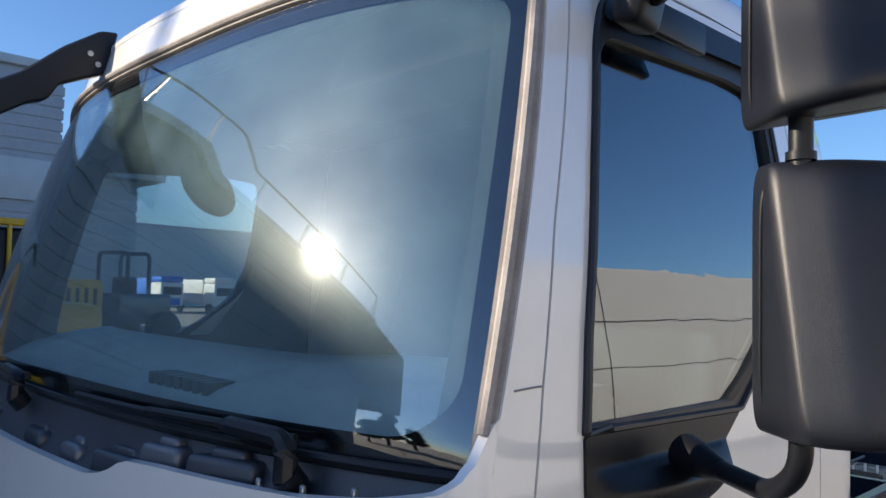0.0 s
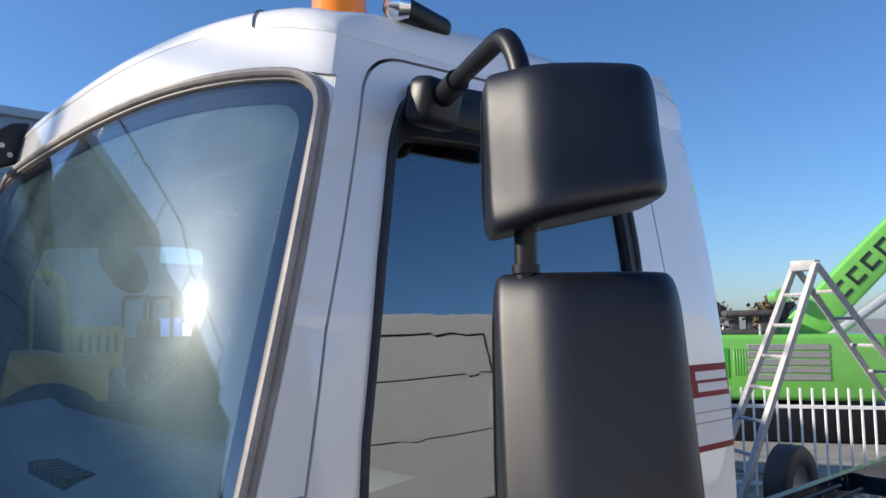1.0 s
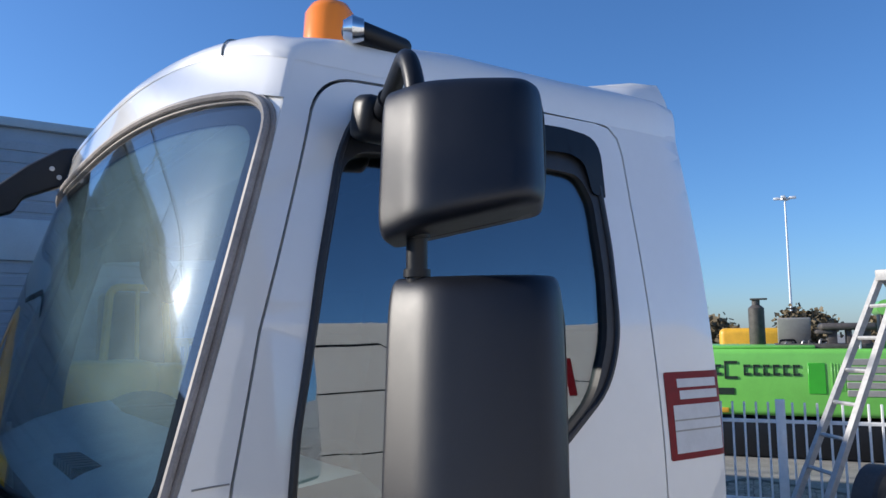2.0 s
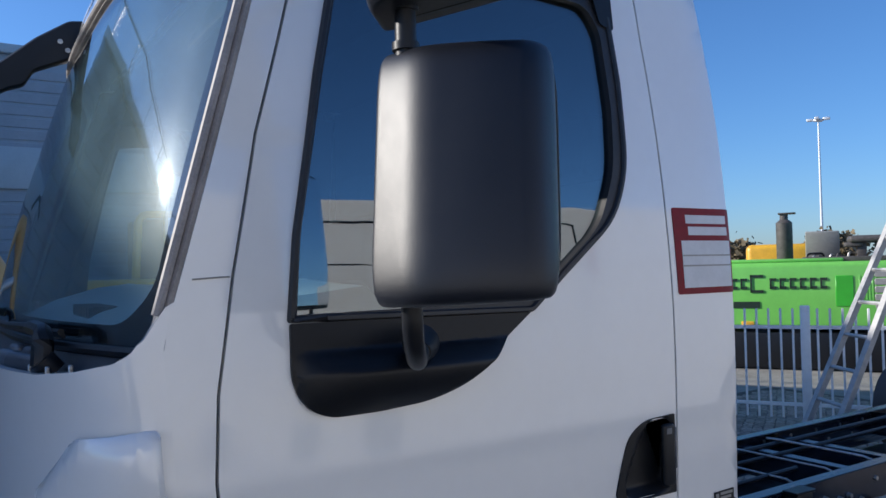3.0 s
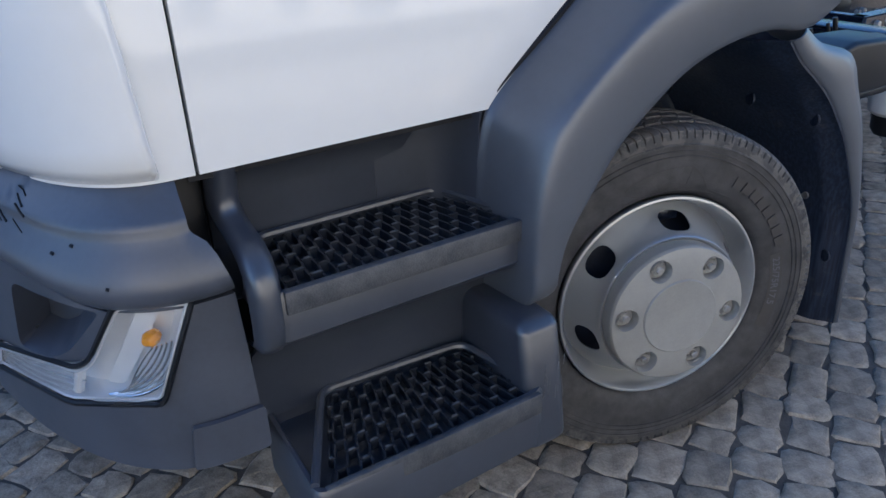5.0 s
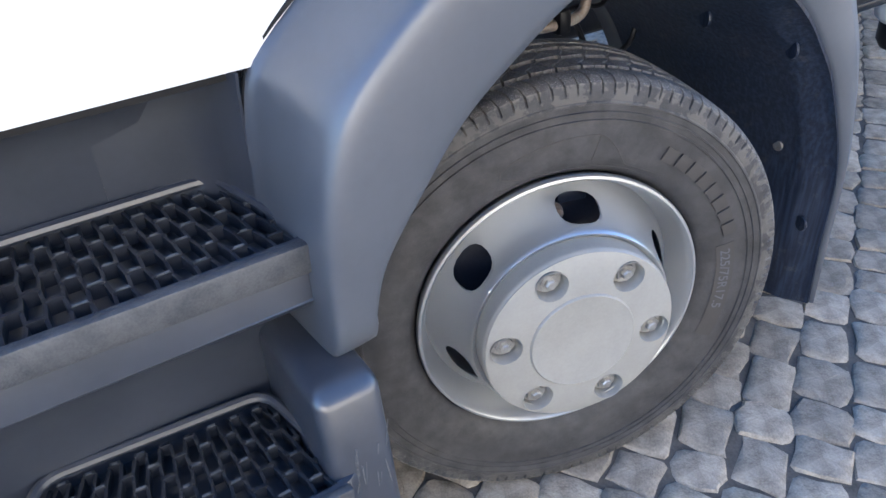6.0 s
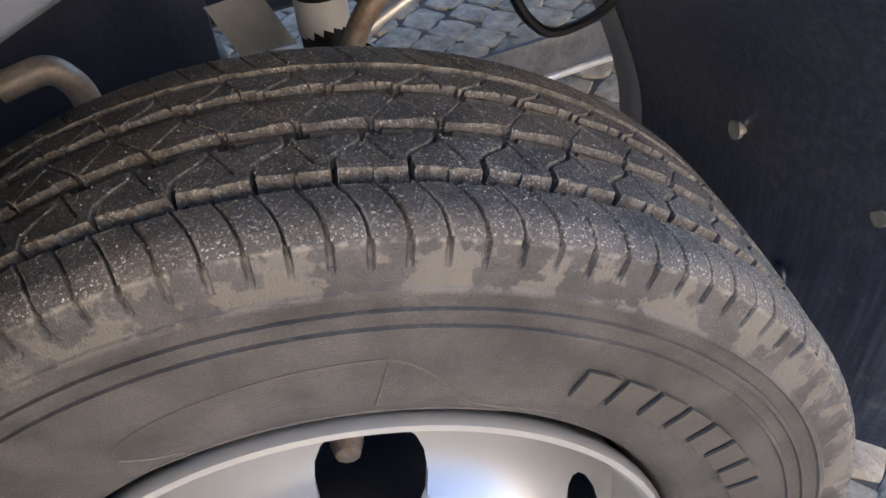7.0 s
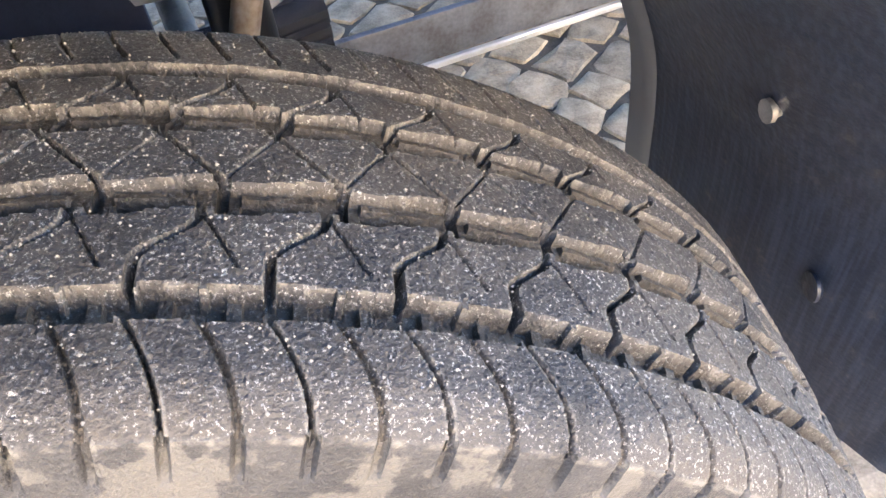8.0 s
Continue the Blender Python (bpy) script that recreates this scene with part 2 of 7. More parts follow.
def rubber_material():
    """Tyre rubber: bluish black tops, brown mud in the grooves and pale dust on the shoulder, from the baked mud layer."""
    m = bpy.data.materials.new("tyre_rubber")
    m.use_nodes = True
    nt = m.node_tree
    b = nt.nodes["Principled BSDF"]
    tc = nt.nodes.new("ShaderNodeTexCoord")
    at = nt.nodes.new("ShaderNodeAttribute")
    at.attribute_name = "mud"
    sep = nt.nodes.new("ShaderNodeSeparateColor")
    nt.links.new(at.outputs["Color"], sep.inputs[0])

    def noise_node(scale, detail=5, rough=0.6):
        n = nt.nodes.new("ShaderNodeTexNoise")
        n.inputs["Scale"].default_value, n.inputs["Detail"].default_value, n.inputs["Roughness"].default_value = scale, detail, rough
        nt.links.new(tc.outputs["Object"], n.inputs["Vector"])
        return n

    def ramp_node(src, p0, p1, c0=(0, 0, 0), c1=(1, 1, 1)):
        r = nt.nodes.new("ShaderNodeValToRGB")
        r.color_ramp.elements[0].position, r.color_ramp.elements[1].position = p0, p1
        r.color_ramp.elements[0].color, r.color_ramp.elements[1].color = (*c0, 1), (*c1, 1)
        nt.links.new(src, r.inputs["Fac"])
        return r.outputs["Color"]

    def mix_node(fac, a, c):
        x = nt.nodes.new("ShaderNodeMix")
        x.data_type = "RGBA"
        nt.links.new(fac, x.inputs[0])
        for sock, v in ((x.inputs[6], a), (x.inputs[7], c)):
            if isinstance(v, tuple):
                sock.default_value = (*v, 1)
            else:
                nt.links.new(v, sock)
        return x.outputs[2]

    def math_node(op, a, c):
        x = nt.nodes.new("ShaderNodeMath")
        x.operation = op
        x.use_clamp = True
        for sock, v in ((x.inputs[0], a), (x.inputs[1], c)):
            if isinstance(v, float):
                sock.default_value = v
            else:
                nt.links.new(v, sock)
        return x.outputs[0]

    base = ramp_node(noise_node(30).outputs["Fac"], 0.35, 0.7, (0.026, 0.026, 0.029), (0.062, 0.061, 0.064))
    speck = ramp_node(noise_node(600, 6, 0.8).outputs["Fac"], 0.565, 0.605)
    patch = ramp_node(noise_node(30, 5).outputs["Fac"], 0.30, 0.62, (0.15, 0.15, 0.15), (1, 1, 1))
    film = math_node("MULTIPLY", math_node("MULTIPLY", ramp_node(noise_node(14, 6, 0.7).outputs["Fac"], 0.38, 0.66), 0.55), sep.outputs[1])
    base = mix_node(film, base, (0.130, 0.110, 0.088))
    grit = math_node("MULTIPLY", math_node("MULTIPLY", speck, patch), sep.outputs[1])
    col = mix_node(grit, base, (0.50, 0.48, 0.45))
    mudcol = ramp_node(noise_node(120).outputs["Fac"], 0.3, 0.7, (0.020, 0.015, 0.010), (0.098, 0.076, 0.052))
    col = mix_node(sep.outputs[0], col, mudcol)
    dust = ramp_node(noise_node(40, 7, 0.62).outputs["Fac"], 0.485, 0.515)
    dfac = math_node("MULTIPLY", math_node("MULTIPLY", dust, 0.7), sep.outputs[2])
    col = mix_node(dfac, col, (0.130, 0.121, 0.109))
    # pale worn edges along the cuts
    worn = math_node("MULTIPLY", math_node("MULTIPLY", ramp_node(noise_node(160, 4).outputs["Fac"], 0.40, 0.60), 0.62), at.outputs["Alpha"])
    col = mix_node(worn, col, (0.24, 0.22, 0.195))
    nt.links.new(col, b.inputs["Base Color"])
    b.inputs["Roughness"].default_value = 0.54
    bp = nt.nodes.new("ShaderNodeBump")
    bp.inputs["Strength"].default_value, bp.inputs["Distance"].default_value = 0.75, 0.0016
    nt.links.new(noise_node(700, 3).outputs["Fac"], bp.inputs["Height"])
    nt.links.new(bp.outputs["Normal"], b.inputs["Normal"])
    return m


TYRE = rubber_material()
SIDEWALL = material("sidewall_rubber", (0.052, 0.048, 0.046), 0.58, vary=0.14, scale=30, bump=0.3, bump_scale=500)


def liner_material():
    """Black moulded liner with fine upright streaks and dried splashes."""
    m = material("wheel_liner", (0.016, 0.022, 0.042), 0.42, bump=0.5, bump_scale=120)
    nt = m.node_tree
    b = nt.nodes["Principled BSDF"]
    tc = nt.nodes.new("ShaderNodeTexCoord")
    mp = nt.nodes.new("ShaderNodeMapping")
    mp.inputs["Scale"].default_value = (150, 150, 5)
    streak = nt.nodes.new("ShaderNodeTexNoise")
    streak.inputs["Scale"].default_value, streak.inputs["Detail"].default_value = 1.0, 5
    nt.links.new(tc.outputs["Object"], mp.inputs["Vector"])
    nt.links.new(mp.outputs[0], streak.inputs["Vector"])
    tone = nt.nodes.new("ShaderNodeValToRGB")
    tone.color_ramp.elements[0].position, tone.color_ramp.elements[1].position = 0.42, 0.66
    tone.color_ramp.elements[0].color, tone.color_ramp.elements[1].color = (0.006, 0.012, 0.030, 1), (0.024, 0.036, 0.068, 1)
    nt.links.new(streak.outputs["Fac"], tone.inputs["Fac"])
    splash = nt.nodes.new("ShaderNodeTexNoise")
    splash.inputs["Scale"].default_value, splash.inputs["Detail"].default_value, splash.inputs["Roughness"].default_value = 30, 9, 0.75
    nt.links.new(tc.outputs["Object"], splash.inputs["Vector"])
    fac = nt.nodes.new("ShaderNodeMapRange")
    fac.inputs["From Min"].default_value, fac.inputs["From Max"].default_value = 0.57, 0.70
    fac.inputs["To Max"].default_value = 0.6
    nt.links.new(splash.outputs["Fac"], fac.inputs["Value"])
    mix = nt.nodes.new("ShaderNodeMix")
    mix.data_type = "RGBA"
    mix.inputs[7].default_value = (0.085, 0.08, 0.075, 1)
    nt.links.new(fac.outputs[0], mix.inputs[0])
    nt.links.new(tone.outputs["Color"], mix.inputs[6])
    nt.links.new(mix.outputs[2], b.inputs["Base Color"])
    return m


LINER = liner_material()


# ---- building tools ----
def part(name, bm, mat, parent=None, label="", smooth=True, angle=38):
    """Links a bmesh as one mesh object under a thing or a part."""
    me = bpy.data.meshes.new(name)
    bmesh.ops.recalc_face_normals(bm, faces=bm.faces[:])
    bm.to_mesh(me)
    bm.free()
    me.materials.append(mat)
    if smooth:
        me.shade_smooth()
        me.set_sharp_from_angle(angle=radians(angle))
    ob = new(name, me)
    if parent:
        ob.parent = parent
    if label:
        ob["label"] = label
    return ob


def empty(name, place=(0, 0, 0)):
    ob = new(name)
    ob.empty_display_size = 0.2
    ob.location = place
    return ob


def block(lo, hi, bevel=0.006, seg=2, bm=None):
    """A bevelled box from corner to corner."""
    one = bmesh.new()
    bmesh.ops.create_cube(one, size=1)
    for v in one.verts:
        v.co = Vector([lo[i] + (v.co[i] + 0.5) * (hi[i] - lo[i]) for i in range(3)])
    if bevel:
        bmesh.ops.bevel(one, geom=one.edges[:], offset=min(bevel, 0.45 * min(abs(hi[i] - lo[i]) for i in range(3))), segments=seg, affect="EDGES", profile=0.5)
    return merge(bm, one)


def merge(bm, one):
    if bm is None:
        return one
    me = bpy.data.meshes.new("tmp")
    one.to_mesh(me)
    bm.from_mesh(me)
    one.free()
    bpy.data.meshes.remove(me)
    return bm


def moved(bm, m):
    bmesh.ops.transform(bm, matrix=m, verts=bm.verts[:])
    return bm


def tube(points, radius, seg=12, bm=None, closed=False):
    """A round tube swept along points; radius may be a list."""
    one = bmesh.new()
    pts = [Vector(p) for p in points]
    rings, up = [], Vector((0.13, 0.21, 0.97)).normalized()
    n = len(pts)
    for i, p in enumerate(pts):
        a = pts[(i - 1) % n] if (i or closed) else p
        b = pts[(i + 1) % n] if (i < n - 1 or closed) else p
        d = (b - a).normalized()
        u = d.cross(up)
        if u.length < 0.1:
            u = d.cross(Vector((1, 0, 0)))
        u.normalize()
        w = u.cross(d)
        up = w if abs(w.dot(up)) > 0.2 else up
        r = radius[i] if isinstance(radius, (list, tuple)) else radius
        rings.append([one.verts.new(p + (u * math.cos(t) + w * math.sin(t)) * r) for t in [2 * math.pi * k / seg for k in range(seg)]])
    pairs = list(zip(rings, rings[1:])) + ([(rings[-1], rings[0])] if closed else [])
    for r0, r1 in pairs:
        for k in range(seg):
            one.faces.new((r0[k], r0[(k + 1) % seg], r1[(k + 1) % seg], r1[k]))
    if not closed:
        one.faces.new(rings[0])
        one.faces.new(rings[-1])
    return merge(bm, one)


def arc_path(points, radius=0.03, steps=5):
    """A polyline with its inner corners rounded."""
    pts = [Vector(p) for p in points]
    out = [pts[0]]
    for a, b, c in zip(pts, pts[1:], pts[2:]):
        u, w = (a - b), (c - b)
        r = min(radius, 0.45 * u.length, 0.45 * w.length)
        p, q = b + u.normalized() * r, b + w.normalized() * r
        out += [(1 - t) ** 2 * p + 2 * t * (1 - t) * b + t * t * q for t in [k / steps for k in range(steps + 1)]]
    return out + [pts[-1]]


def lathe(profile, seg=64, bm=None, closed=False, matrix=None):
    """A profile of (radius, axial) turned about the y axis."""
    one = bmesh.new()
    rings = []
    for r, a in profile:
        if r < 1e-5:
            rings.append([one.verts.new((0, a, 0))])
        else:
            rings.append([one.verts.new((r * math.cos(t), a, r * math.sin(t))) for t in [2 * math.pi * k / seg for k in range(seg)]])
    pairs = list(zip(rings, rings[1:])) + ([(rings[-1], rings[0])] if closed else [])
    for r0, r1 in pairs:
        for k in range(seg):
            q = [r0[k % len(r0)], r0[(k + 1) % len(r0)], r1[(k + 1) % len(r1)], r1[k % len(r1)]]
            q = [v for i, v in enumerate(q) if v not in q[:i]]
            if len(q) > 2:
                one.faces.new(q)
    if matrix:
        moved(one, matrix)
    return merge(bm, one)


def rounded(points, radius=0.02, steps=4):
    """A closed outline with every corner rounded; points may carry their own radius as third value."""
    out, n = [], len(points)
    for i in range(n):
        a, b, c = (Vector(points[(i + k) % n][:2]) for k in (-1, 0, 1))
        r = points[i][2] if len(points[i]) > 2 else radius
        u, w = a - b, c - b
        r = min(r, 0.45 * u.length, 0.45 * w.length)
        if r < 1e-4:
            out.append(tuple(b))
            continue
        p, q = b + u.normalized() * r, b + w.normalized() * r
        out += [tuple((1 - t) ** 2 * p + 2 * t * (1 - t) * b + t * t * q) for t in [k / steps for k in range(steps + 1)]]
    return out


def grown(outline, d):
    """The outline moved outwards by d (inwards if negative)."""
    pts = [Vector(p) for p in outline]
    n = len(pts)
    area = sum(pts[i].x * pts[(i + 1) % n].y - pts[(i + 1) % n].x * pts[i].y for i in range(n))
    s = 1 if area > 0 else -1
    out = []
    for i in range(n):
        u = (pts[i] - pts[i - 1]).normalized()
        w = (pts[(i + 1) % n] - pts[i]).normalized()
        nrm = Vector((u.y + w.y, -(u.x + w.x)))
        nrm = nrm.normalized() if nrm.length > 1e-6 else Vector((u.y, -u.x))
        k = max(0.5, nrm.dot(Vector((u.y, -u.x))))
        out.append(tuple(pts[i] + nrm * (s * d / k)))
    return out


def sheet(outline, holes, place, step=(0.05, 0.05), thick=0.012):
    """A panel: a flat outline with holes, cut into a grid, laid onto the surface place(u, v, out) and given thickness inwards."""
    bm = bmesh.new()
    edges = []
    for loop in [outline] + list(holes):
        vs = [bm.verts.new((u, v, 0)) for u, v in loop]
        edges += [bm.edges.new((vs[i], vs[(i + 1) % len(vs)])) for i in range(len(vs))]
    bmesh.ops.triangle_fill(bm, use_beauty=True, use_dissolve=False, edges=edges, normal=(0, 0, 1))
    us, vs = [p[0] for p in outline], [p[1] for p in outline]
    for axis, lo, hi, st in ((0, min(us), max(us), step[0]), (1, min(vs), max(vs), step[1])):
        k = math.floor(lo / st) + 1
        while k * st < hi:
            co, no = [0, 0, 0], [0, 0, 0]
            co[axis], no[axis] = k * st, 1
            bmesh.ops.bisect_plane(bm, geom=bm.verts[:] + bm.edges[:] + bm.faces[:], plane_co=co, plane_no=no, dist=1e-5)
            k += 1
    bmesh.ops.remove_doubles(bm, verts=bm.verts[:], dist=1e-5)
    flat = [(v, v.co.x, v.co.y) for v in bm.verts]
    inner = {}
    for v, a, b in flat:
        v.co = Vector(place(a, b, 0.0))
        if thick:
            inner[v] = Vector(place(a, b, -thick))
    if thick:
        rim = [e for e in bm.edges if len(e.link_faces) == 1]
        faces = bm.faces[:]
        twin = {v: bm.verts.new(inner[v]) for v, a, b in flat}
        for f in faces:
            try:
                bm.faces.new([twin[v] for v in reversed(f.verts)])
            except ValueError:
                pass
        for e in rim:
            a, b = e.verts
            try:
                bm.faces.new((a, b, twin[b], twin[a]))
            except ValueError:
                pass
    return bm


def dense(outline, step=0.03):
    """A closed outline with points added along its long sides."""
    out = []
    for a, b in zip(outline, outline[1:] + outline[:1]):
        n = max(1, int(math.hypot(b[0] - a[0], b[1] - a[1]) / step))
        out += [(a[0] + (b[0] - a[0]) * k / n, a[1] + (b[1] - a[1]) * k / n) for k in range(n)]
    return out


def surface(rows, thick=None, bm=None, close=False):
    """A grid of points as a surface."""
    one = bmesh.new()
    g = [[one.verts.new(p) for p in r] for r in rows]
    for r0, r1 in zip(g, g[1:]):
        for k in range(len(r0) - (0 if close else 1)):
            j = (k + 1) % len(r0)
            one.faces.new((r0[k], r0[j], r1[j], r1[k]))
    if thick:
        bmesh.ops.recalc_face_normals(one, faces=one.faces[:])
        bmesh.ops.solidify(one, geom=one.faces[:], thickness=thick)
    return merge(bm, one)


def tub(outline, place, depth, shrink=0.012, bm=None, back=True):
    """A recess: walls from the outline inwards and a closed back."""
    one = bmesh.new()
    loop = dense(outline, 0.03)
    rings = []
    for d, g in ((0.0, 0.0), (depth * 0.5, shrink * 0.4), (depth, shrink)):
        rings.append([one.verts.new(place(u, v, -d)) for u, v in grown(loop, -g)])
    n = len(loop)
    for a, b in zip(rings, rings[1:]):
        for k in range(n):
            one.faces.new((a[k], a[(k + 1) % n], b[(k + 1) % n], b[k]))
    if back:
        bmesh.ops.triangulate(one, faces=[one.faces.new(rings[-1])])
    return merge(bm, one)


def lerp(x, xs, ys):
    return float(np.interp(x, xs, ys))


def resample(points, n):
    """n points evenly along a smooth line through the points."""
    pts = [Vector(p) for p in points]
    fine = []
    for i in range(len(pts) - 1):
        p0, p1, p2, p3 = pts[max(i - 1, 0)], pts[i], pts[i + 1], pts[min(i + 2, len(pts) - 1)]
        for k in range(12):
            t = k / 12
            fine.append(0.5 * ((2 * p1) + (p2 - p0) * t + (2 * p0 - 5 * p1 + 4 * p2 - p3) * t * t + (3 * p1 - p0 - 3 * p2 + p3) * t ** 3))
    fine.append(pts[-1])
    d = [0.0]
    for a, b in zip(fine, fine[1:]):
        d.append(d[-1] + (b - a).length)
    return [Vector([np.interp(d[-1] * k / (n - 1), d, [p[i] for p in fine]) for i in range(len(pts[0]))]) for k in range(n)]


def lettering(text, size, place, bm=None, depth=0.0004):
    """Letters of the built-in font; place maps (along, up, out) to the world."""
    cu = bpy.data.curves.new("letters", "FONT")
    cu.body, cu.size, cu.extrude, cu.resolution_u = text, size, depth, 3
    tmp = bpy.data.objects.new("letters", cu)
    scene.collection.objects.link(tmp)
    bpy.context.view_layer.update()
    me = bpy.data.meshes.new_from_object(tmp.evaluated_get(bpy.context.evaluated_depsgraph_get()))
    one = bmesh.new()
    one.from_mesh(me)
    for v in one.verts:
        v.co = Vector(place(*v.co))
    bpy.data.objects.remove(tmp)
    bpy.data.curves.remove(cu)
    bpy.data.meshes.remove(me)
    return merge(bm, one)


# ---- the truck: its surfaces ----
YM = 1.42                      # middle of the cab
STEER, CAMBER, HUB_Z = radians(-17.2), radians(-1.6), 0.385


def y_side(z):
    return 0.143 if z < 1.5 else 0.143 + 0.122 * ((z - 1.5) / 1.05) ** 2


def side(x, z, out=0.0):
    """The near side of the cab, with its rounded rear corner."""
    y, r = y_side(z), 0.07
    if x <= 0.415:
        return (x, y - out, z)
    a = min((x - 0.415) / r, math.pi / 2)
    lean = 0.035 * max(0.0, (z - 1.2) / 1.4)
    return (0.415 + (r + out) * math.sin(a) + lean, y + r - (r + out) * math.cos(a), z)


def far_side(x, z, out=0.0):
    p = side(x, z, out)
    return (p[0], 2 * YM - p[1], p[2])


def edge_x(z):
    return lerp(z, (0.6, 0.87, 1.3, 1.69, 2.505, 2.7), (-0.93, -0.935, -0.975, -1.005, -0.765, -0.71))


def front(a, z, out=0.0):
    """The lower front of the cab, round the corner: a runs from 0 at the near side to pi at the far side."""
    b = lerp(z, (0.6, 0.87, 1.7), (0.33, 0.33, 0.26)) + out
    h = YM - y_side(z) + out
    c, s = math.cos(a), math.sin(a)
    return (edge_x(z) - b * abs(s) ** (2 / 2.3), YM - h * math.copysign(abs(c) ** (2 / 2.3), c), z)


def screen(e, z, out=0.0):
    """The windscreen: e runs from -1 at the near pillar to 1 at the far one."""
    h = YM - y_side(z) - 0.003
    t = max(-1.0, min(1.0, e))
    nx, ny = -1.0, 3 * 0.16 / h * t * abs(t)
    k = math.hypot(nx, ny)
    zz = z + 0.055 * (1 - t ** 6) * max(0.0, (z - 2.2) / 0.3)
    u = max(0.0, min(1.0, (z - 1.66) / 0.86))
    bow = 0.16 * (1 - abs(t) ** 3) + 0.12 * u * (1 - u) * (1 - t ** 16)
    return (edge_x(z) - 0.004 - bow + nx / k * out, YM + h * t + ny / k * out, zz + 0.3 * out)


truck = tagged(empty("truck"), "white cab-over truck with dark grey plastic fenders, parked on paving", "truck")

def bend(a, b, c, n=8):
    """A rounded corner from a by b to c."""
    return [tuple((1 - t) ** 2 * a[i] + 2 * t * (1 - t) * b[i] + t * t * c[i] for i in (0, 1)) for t in [k / n for k in range(n + 1)]]


# door outline (x, z), from the lower front corner round by the top
DOOR = [(-0.902, 0.866), (-0.903, 1.08), (-0.906, 1.29), (-0.919, 1.45), (-0.914, 1.595), (-0.884, 1.795), (-0.832, 2.05), (-0.779, 2.227),
        (-0.725, 2.412)] + bend((-0.707, 2.475), (-0.684, 2.578), (-0.59, 2.583)) + [(-0.558, 2.584), (-0.08, 2.603), (0.14, 2.606), (0.185, 2.598), (0.211, 2.57),
        (0.217, 2.526), (0.211, 2.38), (0.213, 2.13), (0.214, 1.745), (0.210, 1.435), (0.203, 1.174), (0.067, 1.168), (-0.022, 1.15), (-0.075, 1.125),
        (-0.124, 1.094), (-0.252, 0.990), (-0.355, 0.890), (-0.385, 0.870)]
HANDLE = rounded([(0.200, 1.432, 0.003), (0.096, 1.428, 0.04), (0.040, 1.395, 0.05), (0.012, 1.318), (-0.005, 1.262, 0.02), (0.018, 1.241, 0.02), (0.200, 1.242, 0.003)], 0.02)
HANDLE_HOLE = grown(HANDLE, -0.006)
OPENING = rounded([(-0.790, 1.712, 0.004), (-0.774, 1.866), (-0.713, 2.177), (-0.655, 2.410, 0.04), (-0.605, 2.512, 0.06), (-0.45, 2.535), (0.02, 2.548), (0.102, 2.535, 0.06),
                   (0.102, 2.25), (0.088, 2.03, 0.06), (0.031, 1.907, 0.06), (-0.132, 1.785), (-0.236, 1.705, 0.01)], 0.02)
PANE = rounded([(-0.775, 1.722, 0.004), (-0.762, 1.866), (-0.697, 2.177), (-0.645, 2.385, 0.03), (-0.60, 2.425, 0.04), (-0.1, 2.452), (0.035, 2.445, 0.06), (0.066, 2.376),
                (0.064, 2.18), (0.048, 2.03, 0.05), (-0.016, 1.892, 0.05), (-0.157, 1.785), (-0.262, 1.727, 0.01)], 0.02)


def mirrored(bm):
    """The same piece on the other side of the cab."""
    for v in bm.verts:
        v.co.y = 2 * YM - v.co.y
    bmesh.ops.reverse_faces(bm, faces=bm.faces[:])
    return bm


# side frame of the cab round the door: corner post, roof rail, rear panel
def side_frame():
    gap = 0.006
    outer = [(edge_x(z), z) for z in np.linspace(0.866, 2.62, 40)]
    ring = [(-0.908, 0.866)] + [(x - gap, z) for x, z in DOOR[1:9]] + bend((-0.713, 2.477), (-0.691, 2.586), (-0.588, 2.590)) + [(-0.558, 2.591), (-0.08, 2.610), (0.14, 2.613),
            (0.190, 2.604), (0.218, 2.574), (0.224, 2.526)] + [(x + gap, z) for x, z in DOOR[-12:-7]]
    rear = [(0.524, 1.174), (0.524, 2.62)]
    return ring + rear + outer[::-1]


for mirror_it in (False, True):
    bm = sheet(side_frame(), [], side, (0.05, 0.05), 0.02)
    part("corner_post", mirrored(bm) if mirror_it else bm, WHITE, truck, "white painted cab side frame")

door = part("door", sheet(DOOR, [OPENING, HANDLE_HOLE], side, (0.05, 0.05), 0.03), WHITE, truck, "white painted cab door, closed")
far_door = part("door", mirrored(sheet(DOOR, [OPENING], side, (0.05, 0.05), 0.03)), WHITE, truck, "white painted cab door, closed")
for d, flip in ((door, False), (far_door, True)):
    bm = sheet(grown(OPENING, 0.003), [PANE], lambda x, z, o=0.0: side(x, z, o + 0.004), (0.06, 0.06), 0.03)
    part("window_seal", mirrored(bm) if flip else bm, RUBBER, d, "black rubber window seal")
    bm = sheet(grown(PANE, 0.008), [], lambda x, z, o=0.0: side(x, z, o - 0.012), (0.08, 0.08), 0.005)
    p = part("window_pane", mirrored(bm) if flip else bm, FAR_GLASS if flip else SIDE_GLASS, d, "tinted door glass mirroring the sky")
    p.visible_shadow = False
# outer lip of the seal
loop = [Vector(side(x, z, 0.006)) for x, z in dense(grown(OPENING, -0.004), 0.06)]
part("seal_lip", tube(loop, 0.007, 6, closed=True), RUBBER, door)
# dark gap liner behind the door edges
liner_out = grown(DOOR, 0.014)
bm = sheet(liner_out, [grown(DOOR, -0.02)], lambda x, z, o=0.0: side(x, z, o - 0.016), (0.08, 0.08), 0.01)
part("door_gap_seal", bm, BLACK, truck)

